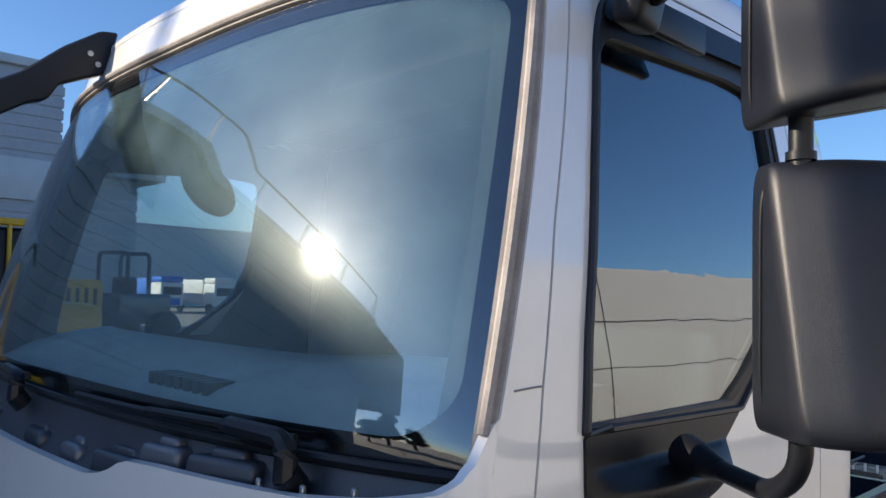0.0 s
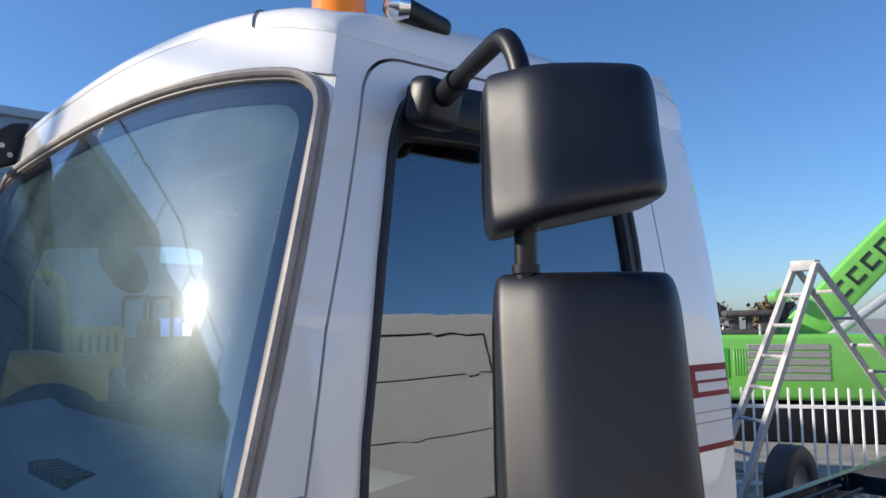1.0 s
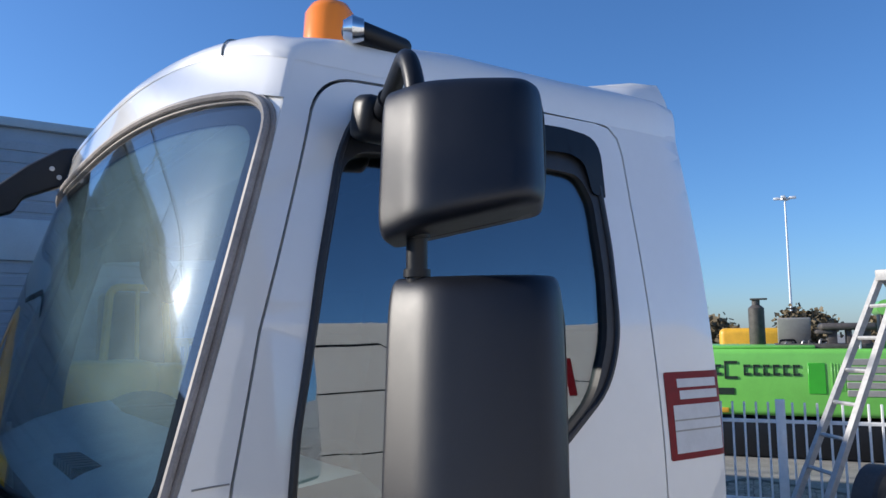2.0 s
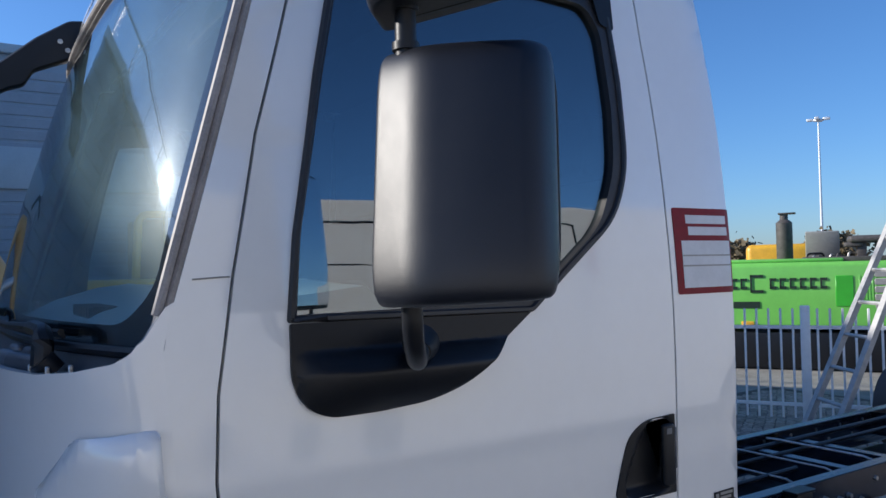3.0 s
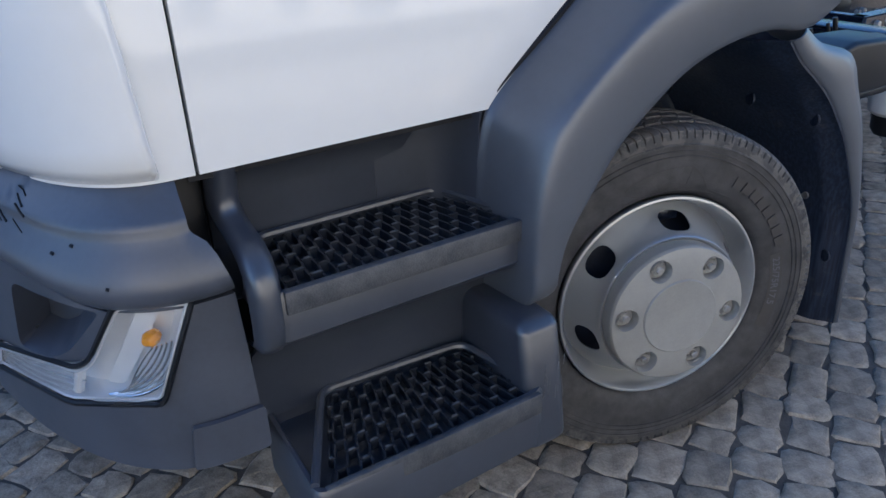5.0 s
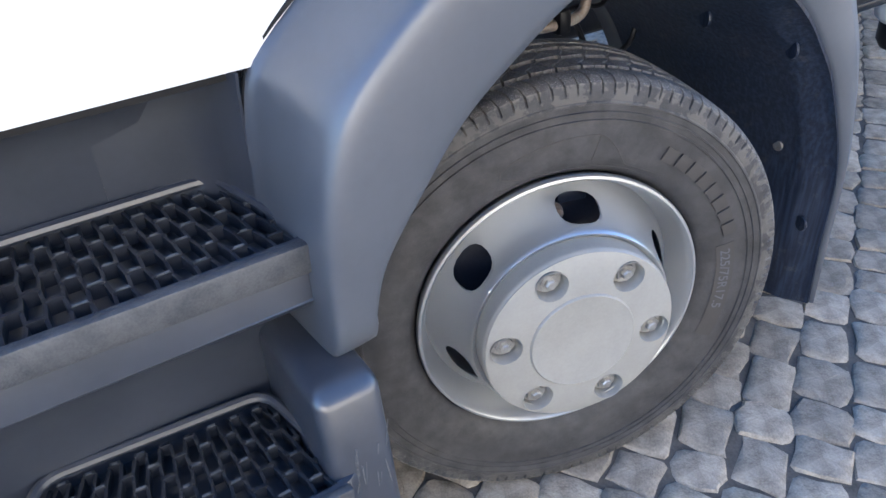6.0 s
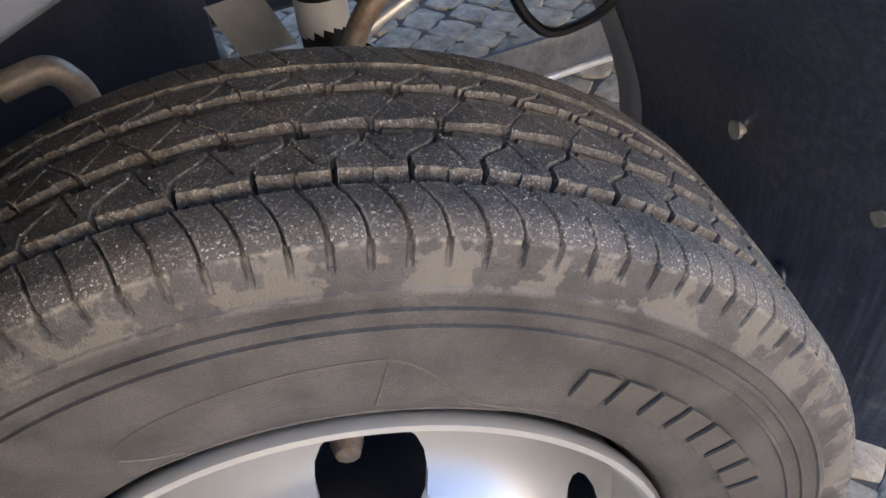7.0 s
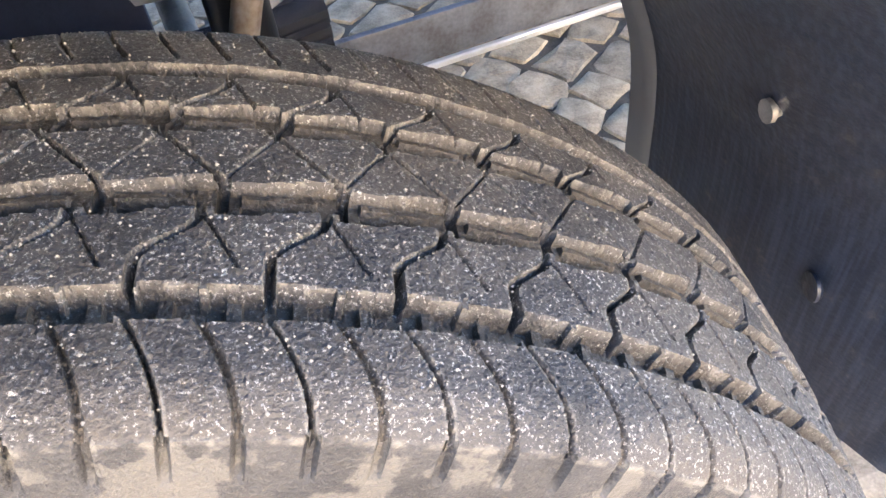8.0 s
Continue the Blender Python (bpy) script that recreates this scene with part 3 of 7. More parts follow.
# smoked wind deflector over the window
DEFL = rounded([(-0.625, 2.452), (-0.35, 2.484), (0.0, 2.497), (0.048, 2.480, 0.05), (0.066, 2.40, 0.01), (0.112, 2.388, 0.01), (0.113, 2.555, 0.07), (0.0, 2.566), (-0.40, 2.556), (-0.60, 2.540, 0.03)], 0.02)
part("wind_deflector", sheet(DEFL, [], lambda x, z, o=0.0: side(x, z, o + 0.020 - 0.10 * max(0, 2.50 - z)), (0.05, 0.04), 0.004), BLACK, door, "smoked plastic wind deflector")

# black mirror foot cover under the window
COVER = rounded([(-0.789, 1.708, 0.006), (-0.789, 1.604, 0.03), (-0.765, 1.555, 0.04), (-0.715, 1.533, 0.04), (-0.614, 1.534), (-0.514, 1.545, 0.05), (-0.455, 1.568, 0.05), (-0.334, 1.636), (-0.237, 1.706, 0.008)], 0.02)


def cover_place(x, z, o=0.0):
    # a lens-shaped swelling under a shelf
    cx, cz = (x + 0.53) / 0.25, (z - 1.60) / 0.062
    swell = max(0.0, 1 - cx * cx) ** 0.6
    low = 0.058 * swell * max(0.0, 1 - ((z - 1.618) / 0.085) ** 2) if z < 1.618 else 0.058 * swell * max(0.0, 1 - (z - 1.618) / 0.035) ** 0.7
    return side(x, z, o + 0.006 + low)


part("mirror_foot_cover", sheet(COVER, [], cover_place, (0.02, 0.006), 0.012), BLACK, door, "black plastic mirror foot cover", angle=60)
part("mirror_foot", tube([(-0.602, 0.004, 1.655), (-0.59, 0.025, 1.656), (-0.565, 0.065, 1.658), (-0.545, 0.10, 1.66)], [0.017, 0.021, 0.030, 0.036], 24), BLACK, door)

# door handle: recessed bowl with a pull

def handle_place(x, z, o=0.0):
    left = -0.005 + 0.101 * (z - 1.241) / 0.19
    cx, cz = (x - (left + 0.200) / 2) / ((0.200 - left) / 2 - 0.008), (z - 1.336) / 0.088
    bowl = max(0.0, 1 - cx ** 4 - cz ** 4)
    return side(x, z, o + 0.004 - 0.034 * min(1.0, bowl * 2.2))


handle = part("door_handle", sheet(HANDLE, [], handle_place, (0.010, 0.010), 0.006), BLACK, door, "black plastic door handle", angle=70)
one = block((0.150, 0.128, 1.262), (0.190, 0.146, 1.412), 0.010, 3)
part("handle_pull", one, BLACK, door)
bm = block((0.196, 0.1355, 1.30), (0.202, 0.1385, 1.40), 0.001, 1)
bm = block((0.158, 0.1265, 1.388), (0.176, 0.1285, 1.402), 0.001, 1, bm)
part("lock_cap", bm, PLASTIC, door)

# seam across the corner post
bm = tube([side(x, 1.792 + 0.003 * math.sin(20 * x), 0.0015) for x in np.linspace(-0.956, -0.893, 8)], 0.0016, 5)
part("seam", bm, CAP, truck)

# lower front panel, corner fairing
lo = [(a, 0.866) for a in np.linspace(0.0, math.pi, 110)]


def front_top(a):
    return lerp(abs(math.cos(a)) ** (2 / 2.3), (0, 0.36, 0.42, 0.47, 0.55, 0.82, 0.918, 0.975, 0.990, 0.9975, 1), (1.565, 1.568, 1.585, 1.616, 1.622, 1.630, 1.642, 1.657, 1.672, 1.698, 1.755))


hi = [(a, front_top(a)) for a in np.linspace(0.0, math.pi, 110)]
part("front_panel", sheet(lo + hi[::-1], [], front, (0.06, 0.06), 0.02), WHITE, truck, "white painted cab front panel")


def fairing_place(u, z, o=0.0):
    """Over the corner: u < 0 on the side, else round the front."""
    rim = 0.026
    e = min((u - 0.045) / 0.02, (0.66 - u) / 0.05, (z - 0.872) / 0.03, (fair_top(u) - z) / 0.03)
    k = rim * max(0.0, min(1.0, e)) ** 0.5 + 0.003
    if u < 0:
        return side(edge_x(z) - u, z, k + o)
    return front(u, z, k + o)


def fair_top(u):
    return 1.55 if u < 0.40 else 1.55 - 0.11 * min(1.0, (u - 0.40) / 0.24)


FAIR = rounded([(0.045, 0.872, 0.02), (0.66, 0.872, 0.06), (0.66, 1.42, 0.05), (0.45, 1.535, 0.05), (0.12, 1.55, 0.05), (0.045, 1.55, 0.02)], 0.03)
part("corner_fairing", sheet(FAIR, [], fairing_place, (0.025, 0.03), 0.006), WHITE, truck, "white painted air deflector on the cab corner", angle=60)

# windscreen with its printed border, rubber seal, and header
SCREEN = rounded([(-0.985, 1.650, 0.05), (-0.985, 2.505, 0.07), (0.985, 2.505, 0.07), (0.985, 1.650, 0.05)], 0.05, 6)
SEAL_O = rounded([(-1.0, 1.636, 0.055), (-1.0, 2.522, 0.075), (1.0, 2.522, 0.075), (1.0, 1.636, 0.055)], 0.05, 6)
BORDER = rounded([(-0.955, 1.775, 0.06), (-0.955, 2.458, 0.06), (0.955, 2.458, 0.06), (0.955, 1.775, 0.06), (0.90, 1.715, 0.06), (-0.90, 1.715, 0.06)], 0.05, 6)
windscreen = part("windscreen", sheet(SCREEN, [], lambda e, z, o=0.0: screen(e, z, o), (0.03, 0.04), 0.006), WINDSHIELD, truck, "large curved windscreen")
windscreen.visible_shadow = False
dust_haze = part("dust_haze", sheet(grown(SCREEN, -0.004), [], lambda e, z, o=0.0: screen(e, z, o - 0.013), (0.05, 0.05), 0.0), DUST_HAZE, windscreen, "dry dust on the inside of the glass, with a painted teal haze")
dust_haze.visible_shadow = False
part("printed_border", sheet(grown(SCREEN, -0.002), [BORDER], lambda e, z, o=0.0: screen(e, z, o - 0.008), (0.05, 0.05), 0.002), PRINT, windscreen, "black printed border of the glass")
fill = sheet(SEAL_O, [grown(SCREEN, -0.006)], lambda e, z, o=0.0: screen(e, z, o + 0.004), (0.05, 0.05), 0.03)
part("windscreen_seal", fill, SEAL, windscreen, "grey rubber windscreen seal")
bead = dense(grown(SCREEN, 0.006))
first_up = next(i for i, (e, z) in enumerate(bead) if e < 0 and z > 1.70 and bead[i - 1][1] <= 1.70)
bead = bead[first_up:] + bead[:first_up]
part("seal_bead", tube([Vector(screen(e, z, 0.010)) for e, z in bead if z > 1.70], 0.009, 8), SEAL, windscreen)
lip_line = [Vector(screen(e, 1.668 - 0.012 * (1 - abs(e)), 0.010)) for e in np.linspace(-0.985, 0.985, 60)]
part("glass_lip", tube(lip_line, 0.010, 8), BLACK, windscreen, "black rubber lip along the foot of the glass")


# painted corners of the frame round the screen
for far in (-1, 1):
    for poly in ([(1.0, 2.535), (0.92, 2.535), (0.93, 2.51), (0.975, 2.48), (1.0, 2.44)],):
        bm = sheet([(e * far, z) for e, z in poly], [], lambda e, z, o=0.0: screen(e, z, o - 0.003), (0.04, 0.04), 0.01)
        part("frame_corner", bm, WHITE, truck)


# roof: header band over the screen and a rounded dome
def plan(z, inset, n=48, soften=0):
    """The cab's outline at height z, moved inwards, as a closed ring."""
    pts = []
    for e in np.linspace(-1, 1, n):
        x, y, _ = screen(e, min(z, 2.62), 0.0)
        pts.append(Vector((x - 0.006, y)))
    for x in np.linspace(edge_x(2.62) + 0.004, 0.518, n // 2):
        p = far_side(x, z)
        pts.append(Vector((p[0], p[1])))
    for x in np.linspace(0.518, edge_x(2.62) + 0.004, n // 2):
        p = side(x, z)
        pts.append(Vector((p[0], p[1])))
    c = Vector((-0.20, YM))
    out = []
    for p in pts:
        d = p - c
        out.append(c + Vector((d.x * (1 - inset * (1.0 if d.x < 0 else 0.03) / 0.66), d.y * (1 - inset * (0.62 if d.x < 0.3 else 0.62 - 0.55 * min(1.0, (d.x - 0.3) / 0.35)) / 0.88))))
    for again in range(soften):
        out = [p * 0.5 + (out[i - 1] + out[(i + 1) % len(out)]) * 0.25 if p.x < -0.2 else p for i, p in enumerate(out)]
    return out


def slope(x):
    """How far the dome falls towards the screen and the rear wall."""
    return 0.050 * max(0.0, min(1.0, (-0.30 - x) / 0.35)) + 0.045 * max(0.0, min(1.0, (x - 0.10) / 0.40)) ** 1.5


rings = []
for t in np.linspace(0, 1, 11):
    ang = t * math.pi / 2
    inset = 0.20 * (1 - math.cos(ang)) ** 1.2
    ring = plan(2.608, inset - 0.0012, 48, int(round(14 * t)))
    # the front edge follows the header's upward bow
    lift = [0.0747 * (1 - e ** 6) * (1 - t) for e in np.linspace(-1, 1, 48)] + [0.0] * 48
    rings.append([(p.x, p.y, 2.608 + up + 0.142 * math.sin(ang) ** 0.9 - slope(p.x) * t) for p, up in zip(ring, lift)])
for k, inset in enumerate((0.26, 0.38, 0.52)):
    rings.append([(p.x, p.y, 2.750 + 0.014 * (k + 1) - slope(p.x) * (2 - k) / 3) for p in plan(2.615, inset, 48, 14)])
bm = surface(rings, close=True)
top = [v for v in bm.verts if abs(v.co.z - 2.792) < 1e-4]
bm.faces.new(top) if len(top) == len(rings[-1]) else None
part("roof", bm, WHITE, truck, "white painted cab roof", angle=50)
head = []
for e in np.linspace(-1, 1, 48):
    a, b = Vector(screen(e, 2.518, 0.0)), Vector(screen(e, 2.615, 0.0))
    head.append([a.lerp(b, t) + Vector((-0.006, 0, 0)) for t in (0, 0.3, 0.6, 1.0)])
for k in (0, -1):
    # the header's ends turn the corner onto the posts
    end = [Vector((edge_x(p.z) + 0.006, p.y + (-0.0042 if k == 0 else 0.0042), p.z)) for p in head[k]]
    mid = [(p + q) / 2 + Vector((-0.004, 0, 0)) for p, q in zip(head[k], end)]
    head = [end, mid] + head if k == 0 else head + [mid, end]
part("header", surface(head), WHITE, truck, "white painted roof header")
# roof seam over the pillar
seam = [Vector(r[4]) + Vector((-0.002, 0, 0.002)) for r in rings[:9]]
part("seam", tube(seam, 0.0022, 5), GREY_TRIM, truck)

# rear wall and inner shell
rows = []
for z in np.linspace(1.10, 2.62, 12):
    x, y = 0.480 + 0.035 * max(0.0, (z - 1.2) / 1.4), y_side(z) + 0.055
    rows.append([(x, y, z), (x, 2 * YM - y, z)])
part("rear_wall", surface(rows, 0.02), WHITE, truck)
bm = block((-0.70, 0.36, 2.62), (0.44, 2.48, 2.64), 0.004)
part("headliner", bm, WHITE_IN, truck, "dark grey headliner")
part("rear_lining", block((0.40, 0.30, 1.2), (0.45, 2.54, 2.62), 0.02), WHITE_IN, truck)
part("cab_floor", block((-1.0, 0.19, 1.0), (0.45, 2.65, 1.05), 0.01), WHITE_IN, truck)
for ys in ((0.185, 0.20), (2.64, 2.655)):
    part("door_lining", block((-0.88, ys[0], 1.05), (0.2, ys[1], 1.68), 0.004), GREY_TRIM, truck)
for far in (False, True):
    rows = []
    for z in np.linspace(1.70, 2.60, 12):
        x0, y0 = edge_x(z) + 0.05, y_side(z) + 0.03
        rows.append([(x0, y0, z), (x0 - 0.05, y0 + 0.05, z), (x0 - 0.045, y0 + 0.10, z), (x0 + 0.06, y0 + 0.09, z), (x0 + 0.09, y0, z)])
    bm = surface(rows)
    part("pillar_trim", mirrored(bm) if far else bm, PRINT, truck, "dark pillar trim")

# dark lining inside the cab's sides
FAR_HOLE = rounded([(-0.785, 1.72, 0.02), (-0.74, 2.05), (-0.66, 2.38, 0.04), (-0.10, 2.42, 0.05), (0.05, 2.41, 0.06), (0.05, 1.95, 0.08), (-0.12, 1.72, 0.03)], 0.03)
SIDE_IN = [(edge_x(z) + 0.035, z) for z in np.linspace(1.10, 2.585, 16)] + [(0.40, 2.585), (0.40, 1.10)]
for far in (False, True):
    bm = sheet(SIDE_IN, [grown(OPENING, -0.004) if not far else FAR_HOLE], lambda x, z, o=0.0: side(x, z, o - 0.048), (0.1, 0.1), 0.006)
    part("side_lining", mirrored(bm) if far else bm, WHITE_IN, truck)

# dashboard
rows = []
for y in np.linspace(0.24, 2.60, 28):
    e = (y - YM) / 1.18
    fx = -0.99 - 0.085 * (1 - e ** 4)
    hump = 0.03 * math.exp(-((y - 0.62) / 0.28) ** 2)
    rows.append([(fx, y, 1.655), (fx + 0.10, y, 1.705 + hump * 0.4), (fx + 0.26, y, 1.750 + hump), (fx + 0.40, y, 1.765 + hump), (fx + 0.45, y, 1.72), (fx + 0.43, y, 1.45), (fx + 0.2, y, 1.2)])
dash = part("dashboard", surface(rows), DASH, truck, "grey moulded dashboard", angle=60)
bm = None
for k in range(7):
    bm = block((-1.00, 0.98 + 0.045 * k, 1.690), (-0.93, 1.012 + 0.045 * k, 1.722), 0.002, 1, bm)
part("air_vent", bm, BLACK, dash)
# steering wheel
c = Vector((-0.60, 0.66, 1.66))
tilt = pose(*c, 0, -28, 0)
bm = tube([tilt @ Vector((0.215 * math.cos(t), 0.215 * math.sin(t), 0)) for t in np.linspace(0, 2 * math.pi, 40)[:-1]], 0.015, 10, closed=True)
for t in (0.5, 2.1, 3.6, 5.6):
    bm = tube([tilt @ Vector((0, 0, -0.03)), tilt @ Vector((0.21 * math.cos(t), 0.21 * math.sin(t), 0))], 0.012, 8, bm)
bm = tube([tilt @ Vector((0, 0, -0.02)), tilt @ Vector((-0.02, 0, -0.4))], 0.04, 12, bm)
part("steering_wheel", bm, BLACK, truck, "black steering wheel")


def seat(y):
    s = part("seat", block((-0.25, y - 0.25, 1.36), (0.22, y + 0.25, 1.48), 0.05, 4), WHITE_IN, truck, "dark fabric driver's seat")
    bm = moved(block((-0.06, y - 0.24, 0.0), (0.06, y + 0.24, 0.62), 0.05, 4), pose(0.22, 0, 1.44, 0, 12, 0))
    part("backrest", bm, WHITE_IN, s)
    bm = moved(block((-0.05, y - 0.14, 0.0), (0.05, y + 0.14, 0.20), 0.045, 4), pose(0.34, 0, 2.06, 0, 10, 0))
    part("headrest", bm, WHITE_IN, s)
    part("seat_base", block((-0.2, y - 0.2, 1.04), (0.2, y + 0.2, 1.37), 0.03), BLACK, s)


seat(0.66)
seat(2.16)
# sun visors and roof console, hanging mirror
for y in (0.62, 2.20):
    bm = moved(block((-0.01, y - 0.29, -0.17), (0.01, y + 0.29, 0.0), 0.009, 2), pose(-0.69, 0, 2.545, 0, 24, 0))
    part("sun_visor", bm, PRINT, truck, "dark sun visor")
part("roof_console", block((-0.72, 0.40, 2.45), (-0.30, 2.44, 2.60), 0.05, 3), PRINT, truck)
bm = lathe([(0, 0), (0.055, 0.0), (0.075, 0.018), (0.06, 0.04), (0, 0.045)], 24, matrix=pose(-0.60, 1.83, 2.27, 0, 40, -62) @ Matrix.Diagonal((1.75, 1, 1.0, 1)))
bm = tube([(-0.66, 1.80, 2.47), (-0.63, 1.82, 2.30)], 0.012, 8, bm)
part("hanging_mirror", bm, PRINT, truck, "dark oval inner mirror")

# cowl under the windscreen with wipers
rows = []
for e in np.linspace(-0.965, 0.965, 60):
    a = math.acos(max(-1, min(1, -e)))
    q = Vector(front(a, front_top(a) - 0.012, -0.016))
    w = Vector(screen(e * 1.02, 1.668, 0.004))
    rows.append([w, w.lerp(q, 0.12) + Vector((0, 0, -0.018)), w.lerp(q, 0.4) + Vector((0, 0, -0.040)), w.lerp(q, 0.8) + Vector((0, 0, -0.030)), q])
cowl = part("cowl", surface(rows), COWL, truck, "black plastic cowl under the windscreen")
for y0, y1 in ((0.46, 1.22), (1.56, 2.36)):
    pts = []
    for t in np.linspace(0, 1, 16):
        y = y0 + (y1 - y0) * t
        pts.append(Vector(screen((y - YM) / (YM - y_side(1.7)), 1.684 - 0.010 * t, 0.014)))
    bm = tube(pts, 0.005, 6)
    bm = tube([p + Vector((-0.004, 0, 0.008)) for p in pts], 0.007, 6, bm)
    pv = pts[0] + Vector((-0.040, -0.030, -0.050))
    bm = tube(arc_path([pv, pts[0] + Vector((-0.035, -0.022, 0.012)), pts[3] + Vector((-0.014, 0, 0.014)), pts[8] + Vector((-0.010, 0, 0.010))], 0.05), [0.019] * 4 + [0.016] * 6 + [0.009] * 4, 8, bm)
    bm = tube([pv + Vector((0.02, 0, -0.012)), pv + Vector((0.0, 0, 0.012))], 0.024, 14, bm)
    part("wiper", bm, BLACK, truck, "black windscreen wiper")
for k, (y, half) in enumerate(((0.60, 0.075), (0.80, 0.055), (0.98, 0.085), (1.20, 0.05), (1.40, 0.07), (1.75, 0.08), (2.05, 0.06))):
    a = math.acos(max(-1, min(1, (YM - y) / (YM - 0.15))))
    q = Vector(front(a, front_top(a) + 0.008, -0.070))
    one = block((-0.030, -half, -0.04), (0.034, half, 0.014), 0.014, 3)
    one = block((-0.012, -half * 0.5, 0.0), (0.020, half * 0.5, 0.028), 0.010, 3, one)
    part("cowl_block", moved(one, pose(*q, 0, 8, 20 - 18 * k / 3)), PLASTIC if k % 2 else COWL, truck)
for k in range(3):
    y = 0.30 + 0.10 * k
    a = math.acos(max(-1, min(1, (YM - y) / (YM - 0.15))))
    part("cowl_clip", moved(block((-0.004, -0.005, 0), (0.004, 0.005, 0.022), 0.002, 1), pose(*front(a, front_top(a) - 0.012, -0.03))), STEEL, truck)

# roof lamp and beacon
lamp = part("roof_lamp", moved(block((-0.085, -0.035, -0.022), (0.085, 0.035, 0.03), 0.022, 4), pose(-0.516, 0.315, 2.705, 24, 4, 8)), BLACK, truck, "black marker lamp on the roof edge")
bm = lathe([(0, -0.03), (0.024, -0.025), (0.032, 0.0), (0.02, 0.02), (0, 0.02)], 18, matrix=pose(-0.590, 0.292, 2.708, 0, 0, 62))
part("lens", bm, CHROME, lamp, "clear lamp lens")
beacon = part("beacon", lathe([(0, -0.06), (0.095, -0.06), (0.085, 0.0), (0.085, 0.02), (0, 0.02)], 28, matrix=pose(-0.42, 0.75, 2.80, 90)), BLACK, truck)
part("beacon_dome", lathe([(0.0, 0.185), (0.03, 0.182), (0.055, 0.170), (0.070, 0.145), (0.078, 0.02), (0.0, 0.02)], 28, matrix=pose(-0.42, 0.75, 2.80, 90)), ORANGE, beacon, "orange beacon dome")


# ---- mirrors ----
def housing(width, height, depth, low_cut=0.0, chamfer=True, lean=0.0):
    """A moulded mirror shell: its inner front edge falls back in a broad slope. Local x across, front at -y, z up."""
    corner = [(-0.5, 0.06, 0.012), (-0.23, -0.45, 0.032)] if chamfer else [(-0.5, -0.5, 0.02)]
    plan_ = [(-0.5, 0.5, 0.004)] + corner + [(0.10, -0.5, 0.06), (0.40, -0.42, 0.04), (0.5, -0.02, 0.04), (0.5, 0.5, 0.004)]
    plan_ = dense(rounded([(x * width, y * depth, q) for x, y, q in plan_], 0.02, 7), 0.012)
    bm = bmesh.new()
    n, levels = len(plan_), []
    for k in range(33):
        v = -1 + 2 * k / 32
        v = math.copysign(1 - (1 - abs(v)) ** 1.7, v)
        s = max(0.0, 1 - abs(v) ** 7) ** (1 / 3.2)
        ring = []
        for x, y in plan_:
            x *= 0.84 + 0.16 * s
            y = depth / 2 - (depth / 2 - y) * (0.62 + 0.38 * s)
            y -= lean * (1 - v) / 2 * min(1.0, (depth / 2 - y) / (0.46 * depth))
            z = v * height / 2
            if z < 0:
                z += low_cut * (x / width + 0.5) * abs(v)
            ring.append(bm.verts.new((x, y, z)))
        levels.append(ring)
    for a, b in zip(levels, levels[1:]):
        for j in range(n):
            bm.faces.new((a[j], a[(j + 1) % n], b[(j + 1) % n], b[j]))
    for ring in (levels[0], levels[-1]):
        bm.faces.new(ring)
    bmesh.ops.recalc_face_normals(bm, faces=bm.faces[:])
    return bm


FACE = radians(-40.5)     # the shells' width direction, from the rod outwards and back
across = Vector((math.cos(FACE), math.sin(FACE), 0))
turn = Matrix.Rotation(FACE, 4, "Z")
for zc, h, cut, wd, dp, cx, cy, lab in ((1.937, 0.385, 0.012, 0.267, 0.112, -0.651, -0.219, "large black grained mirror housing"), (2.306, 0.252, 0.052, 0.254, 0.126, -0.658, -0.201, "wide-angle black grained mirror housing")):
    c = Matrix.Translation((cx, cy, zc)) @ turn
    hs = part("mirror_housing", moved(housing(wd, h, dp, cut, True, 0.235 * h), c), HOUSING, truck, lab, angle=60)
    gl = moved(housing(wd - 0.014, h - 0.02, 0.012, cut * 0.9, False), c @ Matrix.Translation((0, dp / 2 + 0.001, 0)))
    part("mirror_glass", gl, MIRROR, hs, "mirror glass facing back")
    loop = []
    for t in np.linspace(0, 2 * math.pi, 80)[:-1]:
        u, w = math.copysign(abs(math.cos(t)) ** 0.30, math.cos(t)), math.copysign(abs(math.sin(t)) ** 0.30, math.sin(t))
        loop.append(c @ Vector((u * (wd / 2 + 0.001), dp * 0.22, w * (h / 2 - 0.002) + (cut * (u * 0.5 + 0.5) if w < 0 else 0))))
    part("rim_joint", tube(loop, 0.0028, 6, closed=True), BLACK, hs)
RX, RY = -0.716, -0.160      # the upright rod of the mirrors
arm = arc_path([(-0.600, 0.135, 2.486), (-0.655, 0.01, 2.492), (RX + 0.008, RY + 0.038, 2.499), (RX, RY, 2.43), (RX, RY, 2.20), (RX, RY, 2.05), (RX, RY, 1.80), (RX + 0.002, RY, 1.70),
                (-0.675, -0.105, 1.652), (-0.60, 0.01, 1.655), (-0.556, 0.085, 1.665)], 0.05, 6)
part("mirror_arm", tube(arm, 0.0165, 14), BLACK, truck, "black tubular mirror arm")
part("arm_sleeve", tube([(-0.596, 0.145, 2.484), (-0.626, 0.074, 2.489)], 0.0225, 14), BLACK, truck)
bm = moved(block((-0.055, -0.03, -0.05), (0.055, 0.035, 0.045), 0.022, 3), pose(-0.590, 0.175, 2.478, 12, 0, 8))
bm = block((-0.565, 0.175, 2.44), (-0.33, 0.198, 2.505), 0.008, 2, bm)
